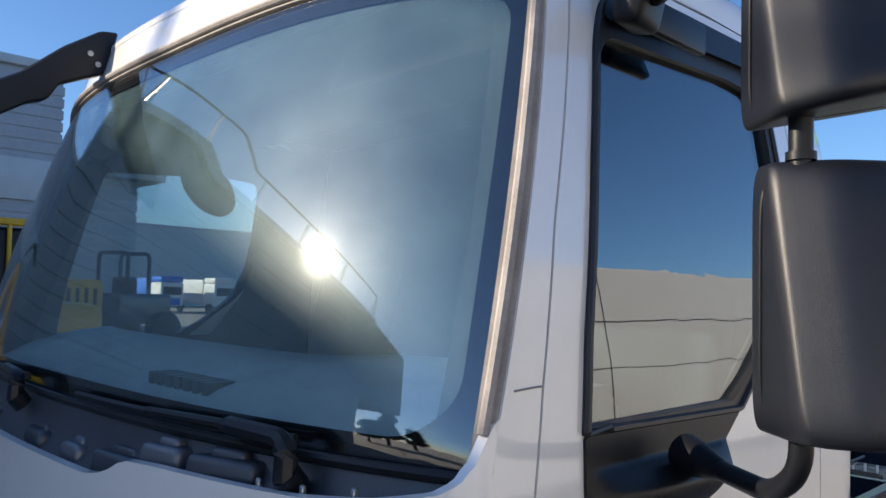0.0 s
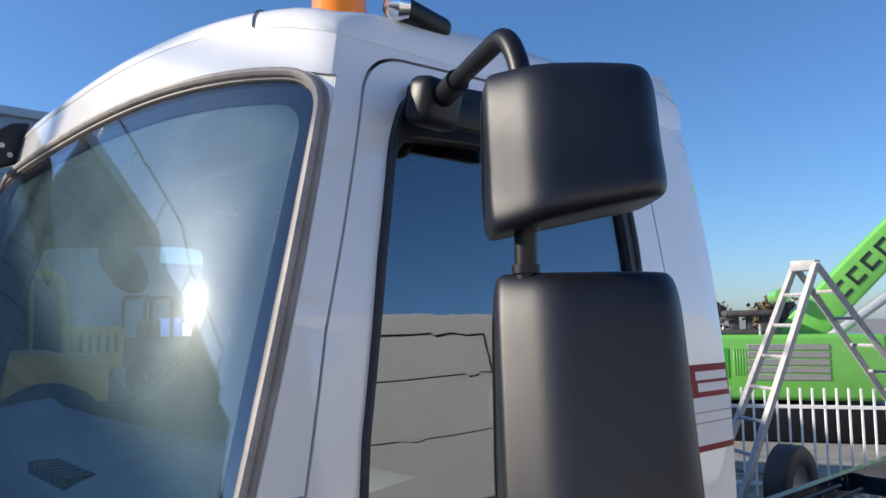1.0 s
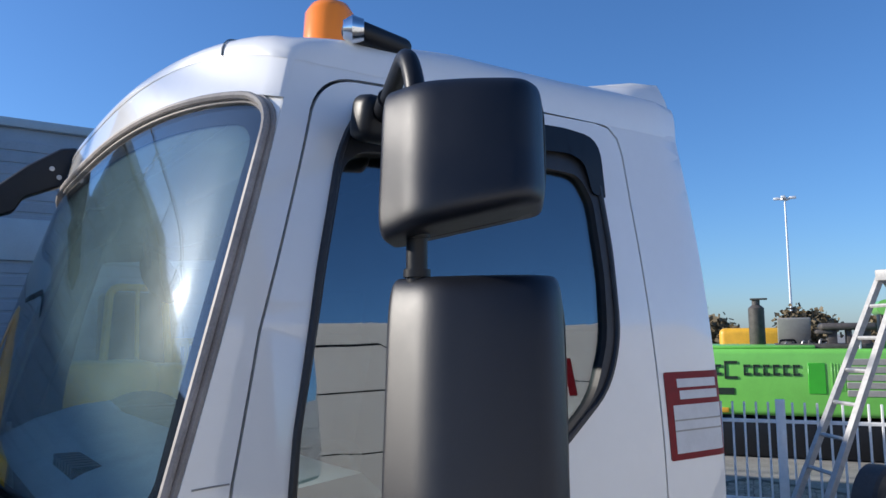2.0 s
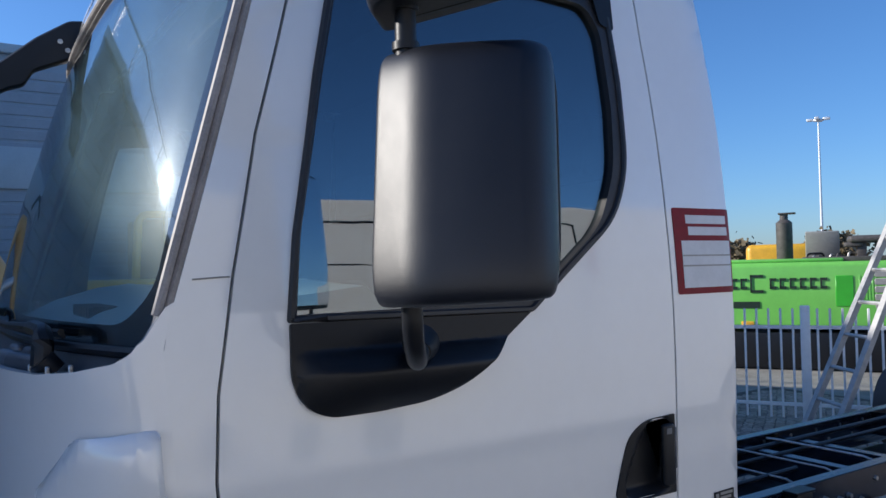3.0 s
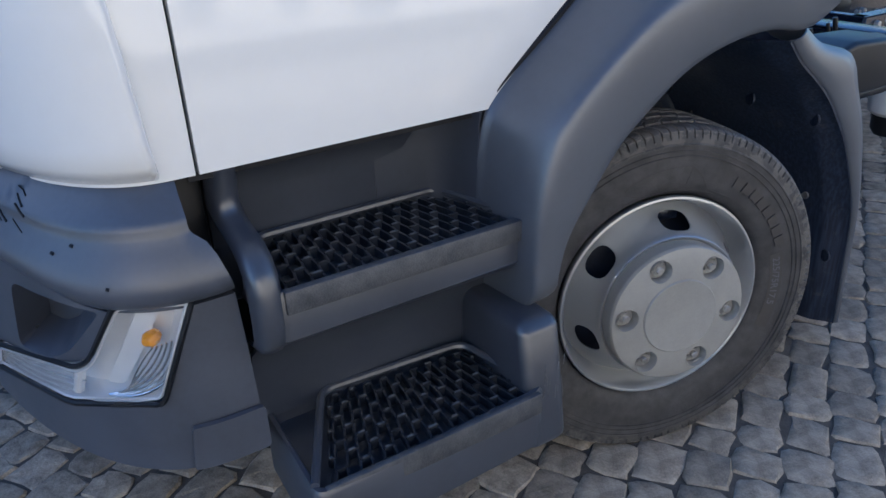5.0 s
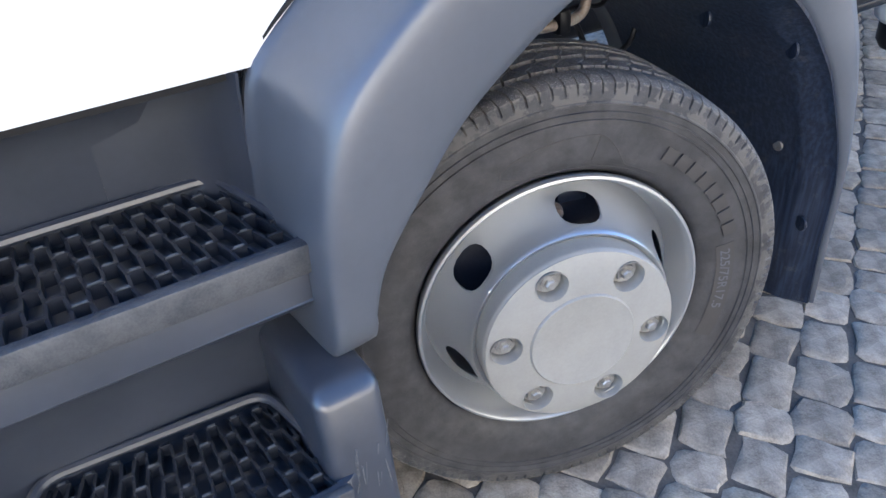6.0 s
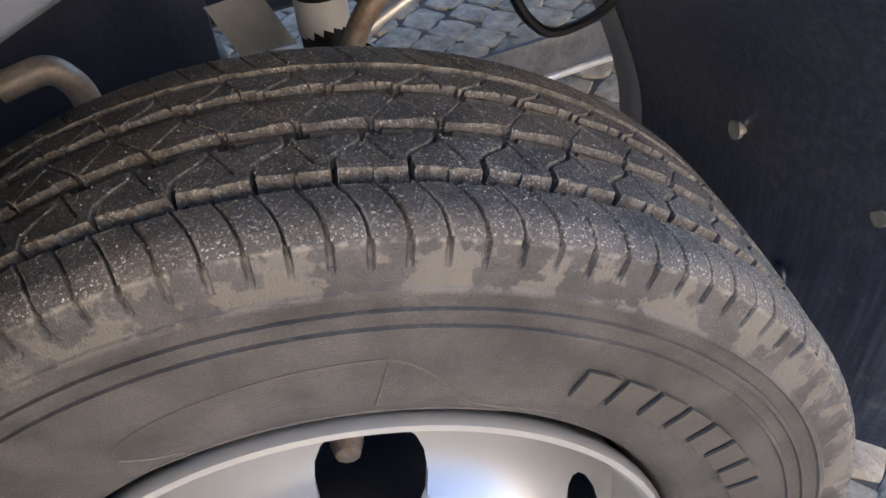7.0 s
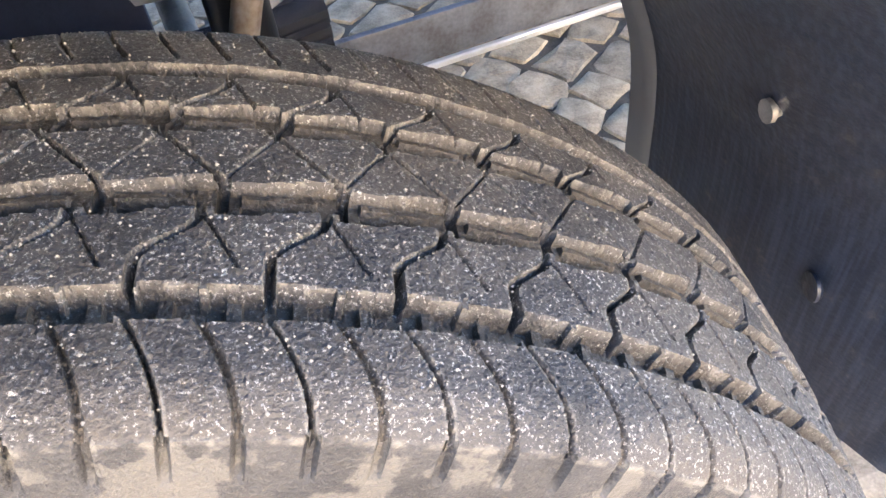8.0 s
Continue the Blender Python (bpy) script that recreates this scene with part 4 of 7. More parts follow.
part("mirror_bracket", bm, BLACK, truck, "black mirror bracket over the window")
for zc in (2.195, 2.135):
    part("rod_collar", tube([(RX, RY, zc - 0.006), (RX, RY, zc + 0.006)], 0.021, 14), BLACK, truck)

# far mirror bracket
def plate(points, thick, y):
    """A moulded plate: an outline (x, z) with a rounded edge, thick along y."""
    bm = bmesh.new()
    loop = rounded(points, 0.015, 4)
    rings = []
    for d, g in ((0.0, -0.006), (0.008, 0.0), (thick - 0.008, 0.0), (thick, -0.006)):
        rings.append([bm.verts.new((x, y + d, z)) for x, z in grown(loop, g)])
    for a, b in zip(rings, rings[1:]):
        for k in range(len(loop)):
            bm.faces.new((a[k], a[(k + 1) % len(loop)], b[(k + 1) % len(loop)], b[k]))
    bmesh.ops.triangulate(bm, faces=[bm.faces.new(rings[0]), bm.faces.new(rings[-1])])
    return bm


bracket = part("mirror_bracket", plate([(-0.868, 2.750), (-0.925, 2.742), (-1.035, 2.665), (-1.15, 2.560), (-1.32, 2.455), (-1.36, 2.375), (-1.25, 2.385), (-1.125, 2.470), (-1.07, 2.490), (-1.04, 2.545), (-0.96, 2.582), (-0.905, 2.605)], 0.06, 1.93),
               BLACK, truck, "black moulded bracket of the far mirrors")
for x, z in ((-0.955, 2.66), (-0.93, 2.63)):
    part("bracket_screw", lathe([(0, -0.004), (0.009, -0.003), (0.010, 0.002), (0, 0.002)], 12, matrix=pose(x, 1.931, z)), STEEL, bracket)

# ---- stickers on the rear corner ----
def on_side(x, z, o=0.0):
    return side(x, z, o + 0.002)


st = part("dealer_sticker", sheet(rounded([(0.238, 1.722), (0.452, 1.722), (0.452, 1.942), (0.238, 1.942)], 0.008), [], on_side, (0.02, 0.06), 0.0015), RED, truck, "red and white dealer sticker")
part("sticker_field", sheet([(0.262, 1.738), (0.438, 1.738), (0.438, 1.858), (0.262, 1.858)], [], lambda x, z, o=0.0: side(x, z, o + 0.0028), (0.02, 0.06), 0.0006), STICKER, st)
for (x0, x1, z0, z1) in ((0.285, 0.425, 1.902, 1.924), (0.292, 0.428, 1.872, 1.894)):
    one = sheet([(x0, z0), (x1, z0), (x1, z1), (x0, z1)], [], lambda x, z, o=0.0: side(x, z, o + 0.0028), (0.02, 0.06), 0.0006)
    part("sticker_bar", one, STICKER, st)
for z0 in (1.818, 1.792):
    one = sheet([(0.262, z0), (0.438, z0), (0.438, z0 + 0.004), (0.262, z0 + 0.004)], [], lambda x, z, o=0.0: side(x, z, o + 0.0036), (0.02, 0.06), 0.0005)
    part("sticker_line", one, CAP, st)
lb = part("small_label", sheet(rounded([(0.342, 1.186), (0.420, 1.188), (0.420, 1.215), (0.342, 1.213)], 0.002), [], on_side, (0.02, 0.06), 0.001), BLACK, truck, "small black label")
for x0, x1, z0, z1 in ((0.348, 0.360, 1.192, 1.208), (0.366, 0.414, 1.203, 1.210), (0.366, 0.408, 1.192, 1.199)):
    one = sheet([(x0, z0), (x1, z0), (x1, z1), (x0, z1)], [], lambda x, z, o=0.0: side(x, z, o + 0.0026), (0.02, 0.06), 0.0005)
    part("label_bar", one, CAP, lb)



# ---- bumper corner and headlight ----
def wrap(u, z, out=0.0):
    """Round the lower corner: u < 0 runs back along the side in metres, u >= 0 is the front's angle."""
    return side(edge_x(max(z, 0.6)) - u, z, out) if u < 0 else front(u, max(z, 0.6), out)[:2] + (z,)


PROFILE = [(0.895, -0.05), (0.868, -0.004), (0.856, 0.006), (0.848, 0.013), (0.836, 0.025), (0.824, 0.037), (0.818, 0.0415), (0.811, 0.0435), (0.804, 0.0445), (0.798, 0.047),
           (0.784, 0.055), (0.765, 0.066), (0.748, 0.0745), (0.736, 0.0785), (0.724, 0.0785), (0.713, 0.0745), (0.704, 0.067), (0.698, 0.055), (0.694, 0.036)]


def lip(u):
    """How far the ledge's lower edge climbs on its way round the corner."""
    t = max(0.0, min(1.0, (min(u, math.pi - u) - 0.28) / 0.55))
    return 0.085 * t * t * (3 - 2 * t)


def ledge(u, z, o=0.0):
    """A place on the bumper's ledge, whose middle stands a little proud past a slanting seam."""
    a = min(u, math.pi - u)
    t = max(0.0, min(1.0, (a - lerp(z, (0.694, 0.731, 0.772, 0.82, 0.854, 0.895), (0.73, 0.713, 0.673, 0.585, 0.513, 0.47))) / 0.018))
    base = lerp(-z, [-p[0] for p in PROFILE], [p[1] for p in PROFILE])
    return wrap(u, z + lip(u) * (0.895 - z) / 0.2, base + 0.008 * t * t * (3 - 2 * t) + o)


def bumper_end(z):
    """Where the ledge ends before the steps: further forward above, stepping back below."""
    return lerp(z, (0.694, 0.72, 0.755, 0.772, 0.786, 0.796, 0.806, 0.85, 0.895), (-0.036, -0.032, -0.022, -0.018, -0.010, 0.004, 0.012, 0.008, 0.0))


GRIP_U, GRIP_Z = (0.70, 0.82), (0.798, 0.848)
fine = list(np.linspace(0.42, 0.80, 77)) + [0.82]
us = [0.16, 0.20, 0.24, 0.28, 0.32, 0.36, 0.39] + fine + list(np.linspace(0.86, math.pi - 0.86, 34)) + [math.pi - u for u in reversed(fine)] + list(np.linspace(math.pi - 0.38, math.pi - 0.03, 12))
rows = []
for k in range(7):
    t = k / 6
    rows.append([ledge(bumper_end(z) * (1 - t) + 0.12 * t, z, -0.004 if k == 0 else 0.0) for z, o in PROFILE])
rows += [[ledge(u, z) for z, o in PROFILE] for u in us]
bm = surface(rows)
bm.faces.ensure_lookup_table()
n = len(PROFILE) - 1
gone = [bm.faces[(i + 7) * n + j] for i in range(len(us) - 1) for j in range(n)
        if GRIP_U[0] - 1e-6 <= us[i] and us[i + 1] <= GRIP_U[1] + 1e-6 and PROFILE[j][0] <= GRIP_Z[1] + 1e-6 and PROFILE[j + 1][0] >= GRIP_Z[0] - 1e-6]
bmesh.ops.delete(bm, geom=gone, context="FACES")
bumper = part("bumper", bm, BUMPER, truck, "dark grey plastic bumper with a rounded ledge", angle=60)
rnd = random.Random(21)
bm = None
for k in range(9):
    u, z = rnd.uniform(0.50, 0.66), rnd.uniform(0.79, 0.85)
    bm = tube([ledge(u + d * rnd.uniform(0.5, 1) * 0.030, z + d * 0.012, 0.0004) for d in (-0.5, 0.0, 0.6)], rnd.uniform(0.0008, 0.0022), 5, bm)
for u, z in ((0.36, 0.792), (0.27, 0.742), (0.42, 0.775)):
    bm = tube([ledge(u, z, 0.0), ledge(u + 0.008, z + 0.001, 0.0006)], 0.0028, 6, bm)
tagged(part("scratch", bm, BLACK, bumper, "dark scratches and chips"), kind="stuff")
LAMP = rounded([(0.045, 0.708, 0.02), (0.275, 0.712, 0.02), (0.43, 0.590, 0.05), (0.80, 0.545, 0.02), (0.845, 0.482, 0.02), (0.52, 0.508), (0.20, 0.535, 0.02)], 0.02)
skirt = [(-0.046, 0.40), (-0.036, 0.692)] + [(u, 0.692 + lip(u)) for u in np.linspace(0.2, math.pi / 2, 14)] + [(math.pi / 2, 0.40)]
pocket = rounded([(0.335, 0.690, 0.02), (0.48, 0.698, 0.02), (0.63, 0.706, 0.03), (0.69, 0.572, 0.03), (0.58, 0.576, 0.03), (0.49, 0.602, 0.03)], 0.03)
part("bumper_skirt", sheet(skirt, [grown(LAMP, 0.004), pocket], lambda u, z, o=0.0: wrap(u, z, o + 0.055), (0.03, 0.03), 0.02), BUMPER, bumper, angle=60)
part("light_pocket", tub(pocket, lambda u, z, o=0.0: wrap(u, z, o + 0.055), 0.075, 0.022), BUMPER, bumper)
hl = part("headlight", sheet(LAMP, [], lambda u, z, o=0.0: wrap(u, z, o + 0.058), (0.04, 0.04), 0.003), LENS, truck, "clear headlight with an amber bulb")
hl.visible_shadow = False
bm = tub(grown(LAMP, -0.002), lambda u, z, o=0.0: wrap(u, z, o + 0.050), 0.045, 0.010, back=False)
bm = merge(bm, sheet(grown(LAMP, -0.011), [], lambda u, z, o=0.0: wrap(u, z, o + 0.006), (0.04, 0.03), 0.003))
part("reflector", bm, REFLECTOR, hl, "silver headlight reflector", angle=60)
part("divider", tube([wrap(0.46, 0.585, 0.045), wrap(0.50, 0.525, 0.045)], 0.009, 8), REFLECTOR, hl)
part("lamp_shroud", sheet(rounded([(0.13, 0.695), (0.21, 0.695), (0.40, 0.545), (0.33, 0.548)], 0.02), [], lambda u, z, o=0.0: wrap(u, z, o + 0.030), (0.05, 0.05), 0.006), REFLECTOR, hl)
for k in range(7):
    a, b, c = (0.385 - 0.012 * k, 0.535 + 0.002 * k), (0.150 + 0.018 * k, 0.535 + 0.011 * k), (0.100 + 0.016 * k, 0.640 - 0.002 * k)
    part("lens_rib", tube([wrap(u, z, 0.047) for u, z in bend(a, b, c, 12)], 0.0022, 5), CHROME, hl)
for k in range(4):
    part("lens_rib", tube([wrap(u, 0.552 - 0.012 * k + (0.43 - u) * 0.08, 0.047) for u in np.linspace(0.46 + 0.02 * k, 0.80, 8)], 0.0018, 5), ALU, hl)
part("lens_bezel", tube([wrap(u, z, 0.060) for u, z in grown(LAMP, -0.010)], 0.0022, 6, closed=True), ALU, hl, "bright bezel line")
part("lens_frame", tube([wrap(u, z, 0.062) for u, z in LAMP], 0.0045, 6, closed=True), BLACK, hl)
part("bulb", lathe([(0, -0.014), (0.007, -0.013), (0.0125, -0.006), (0.013, 0.006), (0.010, 0.014), (0, 0.014)], 8, matrix=pose(*wrap(0.20, 0.637, 0.036), 0, 0, -50)), AMBER, hl, "amber indicator bulb")
GRIP = [(GRIP_U[0], GRIP_Z[0]), (GRIP_U[1], GRIP_Z[0]), (GRIP_U[1], GRIP_Z[1]), (GRIP_U[0], GRIP_Z[1])]
part("grip_recess", tub(GRIP, ledge, 0.032, 0.006), BUMPER, bumper)
part("grip_rim", tube([ledge(u, z, 0.0) for u, z in dense(GRIP, 0.02)], 0.0035, 6, closed=True), BUMPER, bumper)
part("grip_web", tube([ledge(0.735, 0.795, -0.004), ledge(0.735, 0.850, -0.004)], 0.004, 6), BUMPER, bumper)
part("bumper_step", sheet(rounded([(-0.048, 0.485), (0.13, 0.485), (0.15, 0.405), (-0.048, 0.405)], 0.01), [], lambda u, z, o=0.0: wrap(u, z, o + 0.068), (0.04, 0.04), 0.01), BUMPER, bumper)
part("dark_gap", block((-0.965, 0.21, 0.42), (-0.885, 0.42, 0.90), 0.01), BLACK, truck)
part("gap_back", block((-1.05, 0.30, 0.30), (-0.40, 0.34, 0.95), 0.01), BLACK, truck)

# ---- steps ----
steps = part("step_panel", block((-0.872, 0.262, 0.58), (-0.375, 0.30, 0.885), 0.012, 3), STEP, truck, "dark grey plastic entry steps")


def tray(corners, z, lip_z, drop, name):
    """A step: a moulded body with a rim round a recessed tread."""
    pts = [Vector(c) for c in corners]
    bm = bmesh.new()
    out = rounded([(p.x, p.y, 0.03) for p in pts], 0.03, 5)
    inn = rounded([(p.x, p.y, 0.025) for p in [Vector(q) for q in grown([tuple(p) for p in pts], -0.012)]], 0.02, 5)
    loops = []
    for loop, h in ((out, lip_z - drop), (out, lip_z - 0.008), (grown(out, -0.005), lip_z), (inn, lip_z), (grown(inn, -0.003), lip_z - 0.006), (grown(inn, -0.004), z - 0.03)):
        loops.append([bm.verts.new((p[0], p[1], h)) for p in loop])
    n = len(loops[0])
    for a, b in zip(loops, loops[1:]):
        for k in range(n):
            bm.faces.new((a[k], a[(k + 1) % n], b[(k + 1) % n], b[k]))
    bm.faces.new(loops[-1])
    bm.faces.new(loops[0])
    return bm


def tread_mesh(c, z, n_long, n_short, h=0.019, tops=False):
    """Staggered cells of upright bars between the corners c (front left, front right, back right, back left); tops: the worn crests alone."""
    c = [Vector(p) for p in c]
    bm = bmesh.new()

    def at(u, v):
        return c[0].lerp(c[1], u).lerp(c[3].lerp(c[2], u), v)

    def bar(u0, v0, u1, v1, th, bottom, top):
        a, b = at(min(1, max(0, u0)), v0), at(min(1, max(0, u1)), v1)
        if (b - a).length < 1e-4:
            return
        d = (b - a).normalized()
        s = Vector((-d.y, d.x)) * th
        vs = []
        for p in (a, b):
            for q in (p + s, p - s):
                for zz in (z - bottom, z - top):
                    vs.append(bm.verts.new((q.x, q.y, zz)))
        for f in ((0, 1, 3, 2), (4, 6, 7, 5), (0, 4, 5, 1), (2, 3, 7, 6), (1, 5, 7, 3), (0, 2, 6, 4)):
            bm.faces.new([vs[i] for i in f])

    rnd = random.Random(n_long * 10 + n_short)
    du, dv = 1 / n_long, 1 / n_short
    for j in range(n_short + 1):
        shift = 0.5 * (j % 2)
        for i in range(-1, n_long + 1):
            m, v = (i + shift) * du, j * dv
            if m + 0.22 * du <= 0 or m - 0.22 * du >= 1:
                continue
            if tops:
                # crests chipped to uneven lengths
                a, b = rnd.uniform(0.10, 0.20), rnd.uniform(0.08, 0.20)
                if rnd.random() < 0.8:
                    bar(m - a * du, v, m + b * du, v, 0.0019, 0.001, -0.0012)
                continue
            bar(m - 0.22 * du, v, m + 0.22 * du, v, 0.0028, h, 0.0)
            if j < n_short:
                bar(m + 0.22 * du, v, m + 0.28 * du, v + dv, 0.0022, h, 0.003)
                bar(m - 0.22 * du, v, m - 0.28 * du, v + dv, 0.0022, h, 0.003)
    return bm


UP = [(-0.838, 0.052), (-0.386, 0.058), (-0.428, 0.262), (-0.80, 0.250)]
LOW = [(-0.842, -0.060), (-0.430, -0.046), (-0.458, 0.135), (-0.745, 0.158)]
part("step_body", tray([(-0.862, 0.038), (-0.372, 0.044), (-0.395, 0.285), (-0.83, 0.285)], 0.692, 0.694, 0.085, "upper"), STEP, steps, angle=50)
part("step_tread", tread_mesh(UP, 0.690, 10, 7), TREAD, steps, "black serrated step tread", smooth=False)
tagged(part("tread_crest", tread_mesh(UP, 0.690, 10, 7, tops=True), CREST, steps, "worn light crests of the tread", smooth=False), kind="stuff")
part("step_edge", block((-0.838, 0.034, 0.655), (-0.388, 0.052, 0.6955), 0.004), SCUFF, steps, "scuffed black step edge")
part("tread_rim", tube(arc_path([(-0.846, 0.060, 0.694), (-0.808, 0.250, 0.698), (-0.430, 0.252, 0.698), (-0.384, 0.075, 0.694)], 0.03), 0.0075, 8), STEP, steps, "moulded rim round the tread")
part("step_body", tray([(-0.872, -0.075), (-0.405, -0.060), (-0.40, 0.19), (-0.86, 0.19)], 0.395, 0.398, 0.12, "lower"), STEP, steps, angle=50)
part("step_tread", tread_mesh(LOW, 0.394, 9, 7), TREAD, steps, "black serrated step tread", smooth=False)
tagged(part("tread_crest", tread_mesh(LOW, 0.394, 9, 7, tops=True), CREST, steps, "worn light crests of the tread", smooth=False), kind="stuff")
part("step_edge", block((-0.85, -0.070, 0.355), (-0.425, -0.056, 0.400), 0.004), SCUFF, steps)
part("tread_rim", tube(arc_path([(-0.862, -0.050, 0.400), (-0.752, 0.166, 0.406), (-0.455, 0.146, 0.406), (-0.418, -0.040, 0.400)], 0.03), 0.0075, 8), STEP, steps, "moulded rim round the tread")
rows = []
for x in np.linspace(-0.872, -0.372, 16):
    rows.append([(x, 0.046, 0.615), (x, 0.060, 0.600), (x, 0.10, 0.585), (x, 0.150, 0.54), (x, 0.168, 0.48), (x, 0.172, 0.39)])
part("riser", surface(rows, 0.006), STEP, steps, angle=60)
rows = []
for x in np.linspace(-0.872, -0.372, 16):
    rows.append([(x, 0.155, 0.876), (x, 0.20, 0.868), (x, 0.252, 0.845), (x, 0.266, 0.78), (x, 0.268, 0.69)])
part("kick_panel", surface(rows, 0.006), STEP, steps, angle=60)
fin = block((-0.442, -0.062, 0.26), (-0.352, 0.18, 0.522), 0.022, 5)
for v in fin.verts:
    if v.co.z > 0.45:
        v.co.y += 0.035 * max(0, (v.co.z - 0.45) / 0.06) * (1 if v.co.y < 0.05 else 0)
fin_ob = part("step_fin", fin, STEP, steps)
rnd = random.Random(31)
bm = None
for k in range(12):
    x, z = rnd.uniform(-0.425, -0.37), rnd.uniform(0.36, 0.44)
    bm = tube([(x, -0.0622, z), (x + rnd.uniform(-0.006, 0.006), -0.0622, z + rnd.uniform(0.01, 0.05))], rnd.uniform(0.0004, 0.0011), 5, bm)
tagged(part("scuff", bm, CREST, fin_ob, "pale scuffs"), kind="stuff")
rows = []
for z, y0 in ((0.592, 0.085), (0.600, 0.050), (0.615, 0.037), (0.64, 0.033), (0.69, 0.034), (0.718, 0.040), (0.738, 0.055), (0.750, 0.078), (0.758, 0.105), (0.766, 0.135), (0.776, 0.160), (0.790, 0.174), (0.815, 0.177), (0.845, 0.162), (0.878, 0.150)):
    rows.append([(-0.880, y0 + 0.03, z), (-0.876, y0 + 0.006, z), (-0.868, y0, z), (-0.852, y0 + 0.002, z), (-0.842, y0 + 0.02, z), (-0.842, y0 + 0.2, z)])
part("step_side", surface(rows, 0.006), STEP, steps, angle=60)

rows = []
for z, dy in ((0.868, -0.012), (0.845, -0.006), (0.78, 0.0), (0.69, 0.0), (0.56, 0.0)):
    # hollow curve from the kick panel round to the fender
    rows.append([(x, y + dy, z) for x, y in ((-0.56, 0.264), (-0.50, 0.262), (-0.455, 0.254), (-0.427, 0.232), (-0.414, 0.200), (-0.408, 0.172), (-0.403, 0.152))])
part("step_end", surface(rows, 0.004), STEP, steps, angle=60)

# ---- fender ----
A = resample([(-0.402, 0.155, 0.545), (-0.408, 0.150, 0.70), (-0.400, 0.146, 0.83), (-0.372, 0.142, 0.888), (-0.252, 0.139, 0.990), (-0.124, 0.138, 1.094), (-0.022, 0.138, 1.150), (0.067, 0.138, 1.168), (0.20, 0.138, 1.174), (0.32, 0.138, 1.176), (0.425, 0.140, 1.176)], 60)
C = resample([(-0.39, -0.005, 0.579), (-0.384, -0.011, 0.708), (-0.358, -0.015, 0.803), (-0.312, -0.018, 0.885), (-0.231, -0.021, 0.961), (-0.136, -0.023, 1.021), (-0.036, -0.023, 1.054), (0.092, -0.023, 1.063), (0.232, -0.021, 1.063), (0.38, -0.015, 1.058)], 60)
B = resample([(-0.337, -0.002, 0.582), (-0.318, -0.004, 0.653), (-0.264, -0.004, 0.73), (-0.2, -0.004, 0.807), (-0.116, -0.004, 0.87), (-0.046, -0.004, 0.912), (0.037, -0.004, 0.94), (0.124, -0.004, 0.954), (0.199, -0.004, 0.956), (0.269, -0.003, 0.946), (0.321, -0.002, 0.948), (0.402, 0.002, 0.98)], 60)
rows = []
for k, (a, c, b) in enumerate(zip(A, C, B)):
    row = [a + Vector((0, 0.03, 0.0)), a]
    for t in np.linspace(0.08, 1, 12):
        # shallow valley next to the door, then the swelling
        y = a.y + (c.y - a.y) * lerp(t, (0, 0.10, 0.20, 0.30, 0.5, 0.65, 0.8, 1), (0, 0.03, 0.10, 0.24, 0.63, 0.86, 0.96, 1))
        p = a.lerp(c, t)
        row.append(Vector((p.x - 0.030 * max(0.0, (k - 48) / 11) ** 2 * math.sin(math.pi * t ** 0.8), y, p.z)))
    for t in np.linspace(0.12, 1, 9):
        p = c.lerp(b, t)
        row.append(Vector((p.x, c.y + (b.y - c.y) * t ** 2.2, p.z)))
    n = (b - c).normalized()
    row.append(b + n * 0.006 + Vector((0, 0.010, 0)))
    row.append(b + n * 0.004 + Vector((0, 0.028, 0)))
    row.append(b - n * 0.004 + Vector((0, 0.10, 0)))
    # the swelling is softly rounded
    for again in range(6):
        row = row[:3] + [p * 0.5 + (q + r) * 0.25 for q, p, r in zip(row[2:-5], row[3:-4], row[4:-3])] + row[-4:]
    rows.append(row)
first = rows[0]
low = [[Vector((p.x + 0.002 * k, p.y + 0.004 * k * k, p.z - 0.020 * k)) for p in first] for k in (3, 2, 1)]
fender = part("fender", surface(low + rows), PLASTIC, truck, "dark grey plastic front wheel fender", angle=60)
# edge strip between door and fender
part("door_edge_gap", tube([(p.x, p.y + 0.004, p.z + 0.005) for p in A[12:]], [0.0008 + 0.0057 * min(1.0, k / 12) for k in range(len(A) - 12)], 6), BLACK, truck)

# inner arch and rear mudguard
arch = []
for t in np.linspace(radians(172), radians(-14), 34):
    r = 0.565 if t > radians(60) else 0.565 + 0.095 * min(1.0, (radians(60) - t) / radians(40))
    zc = 0.385
    x, z = r * math.cos(t) + 0.02, zc + r * math.sin(t) * (0.96 if t > radians(50) else 1.0)
    arch.append((x, z))
rear = [(0.335, 0.905), (0.385, 0.855), (0.46, 0.80), (0.515, 0.752), (0.56, 0.70), (0.60, 0.65), (0.63, 0.60), (0.68, 0.50), (0.71, 0.42), (0.722, 0.34), (0.728, 0.21), (0.742, 0.07)]
rear = [tuple(p) for p in resample(rear, 40)]
outer = [(0.395, 0.925), (0.45, 0.888), (0.51, 0.868), (0.575, 0.848), (0.612, 0.812), (0.637, 0.76), (0.687, 0.665), (0.727, 0.545), (0.747, 0.41), (0.752, 0.268), (0.752, 0.19), (0.750, 0.08)]
outer = [tuple(p) for p in resample(outer, 40)]


def liner_in(y):
    """How far the liner lies ahead of its outer edge."""
    s = min(1.0, max(0.0, (y - 0.05) / 0.07))
    return 0.035 * s * s * (3 - 2 * s) + 0.04 * min(1.0, max(0.0, (y - 0.12) / 0.19))


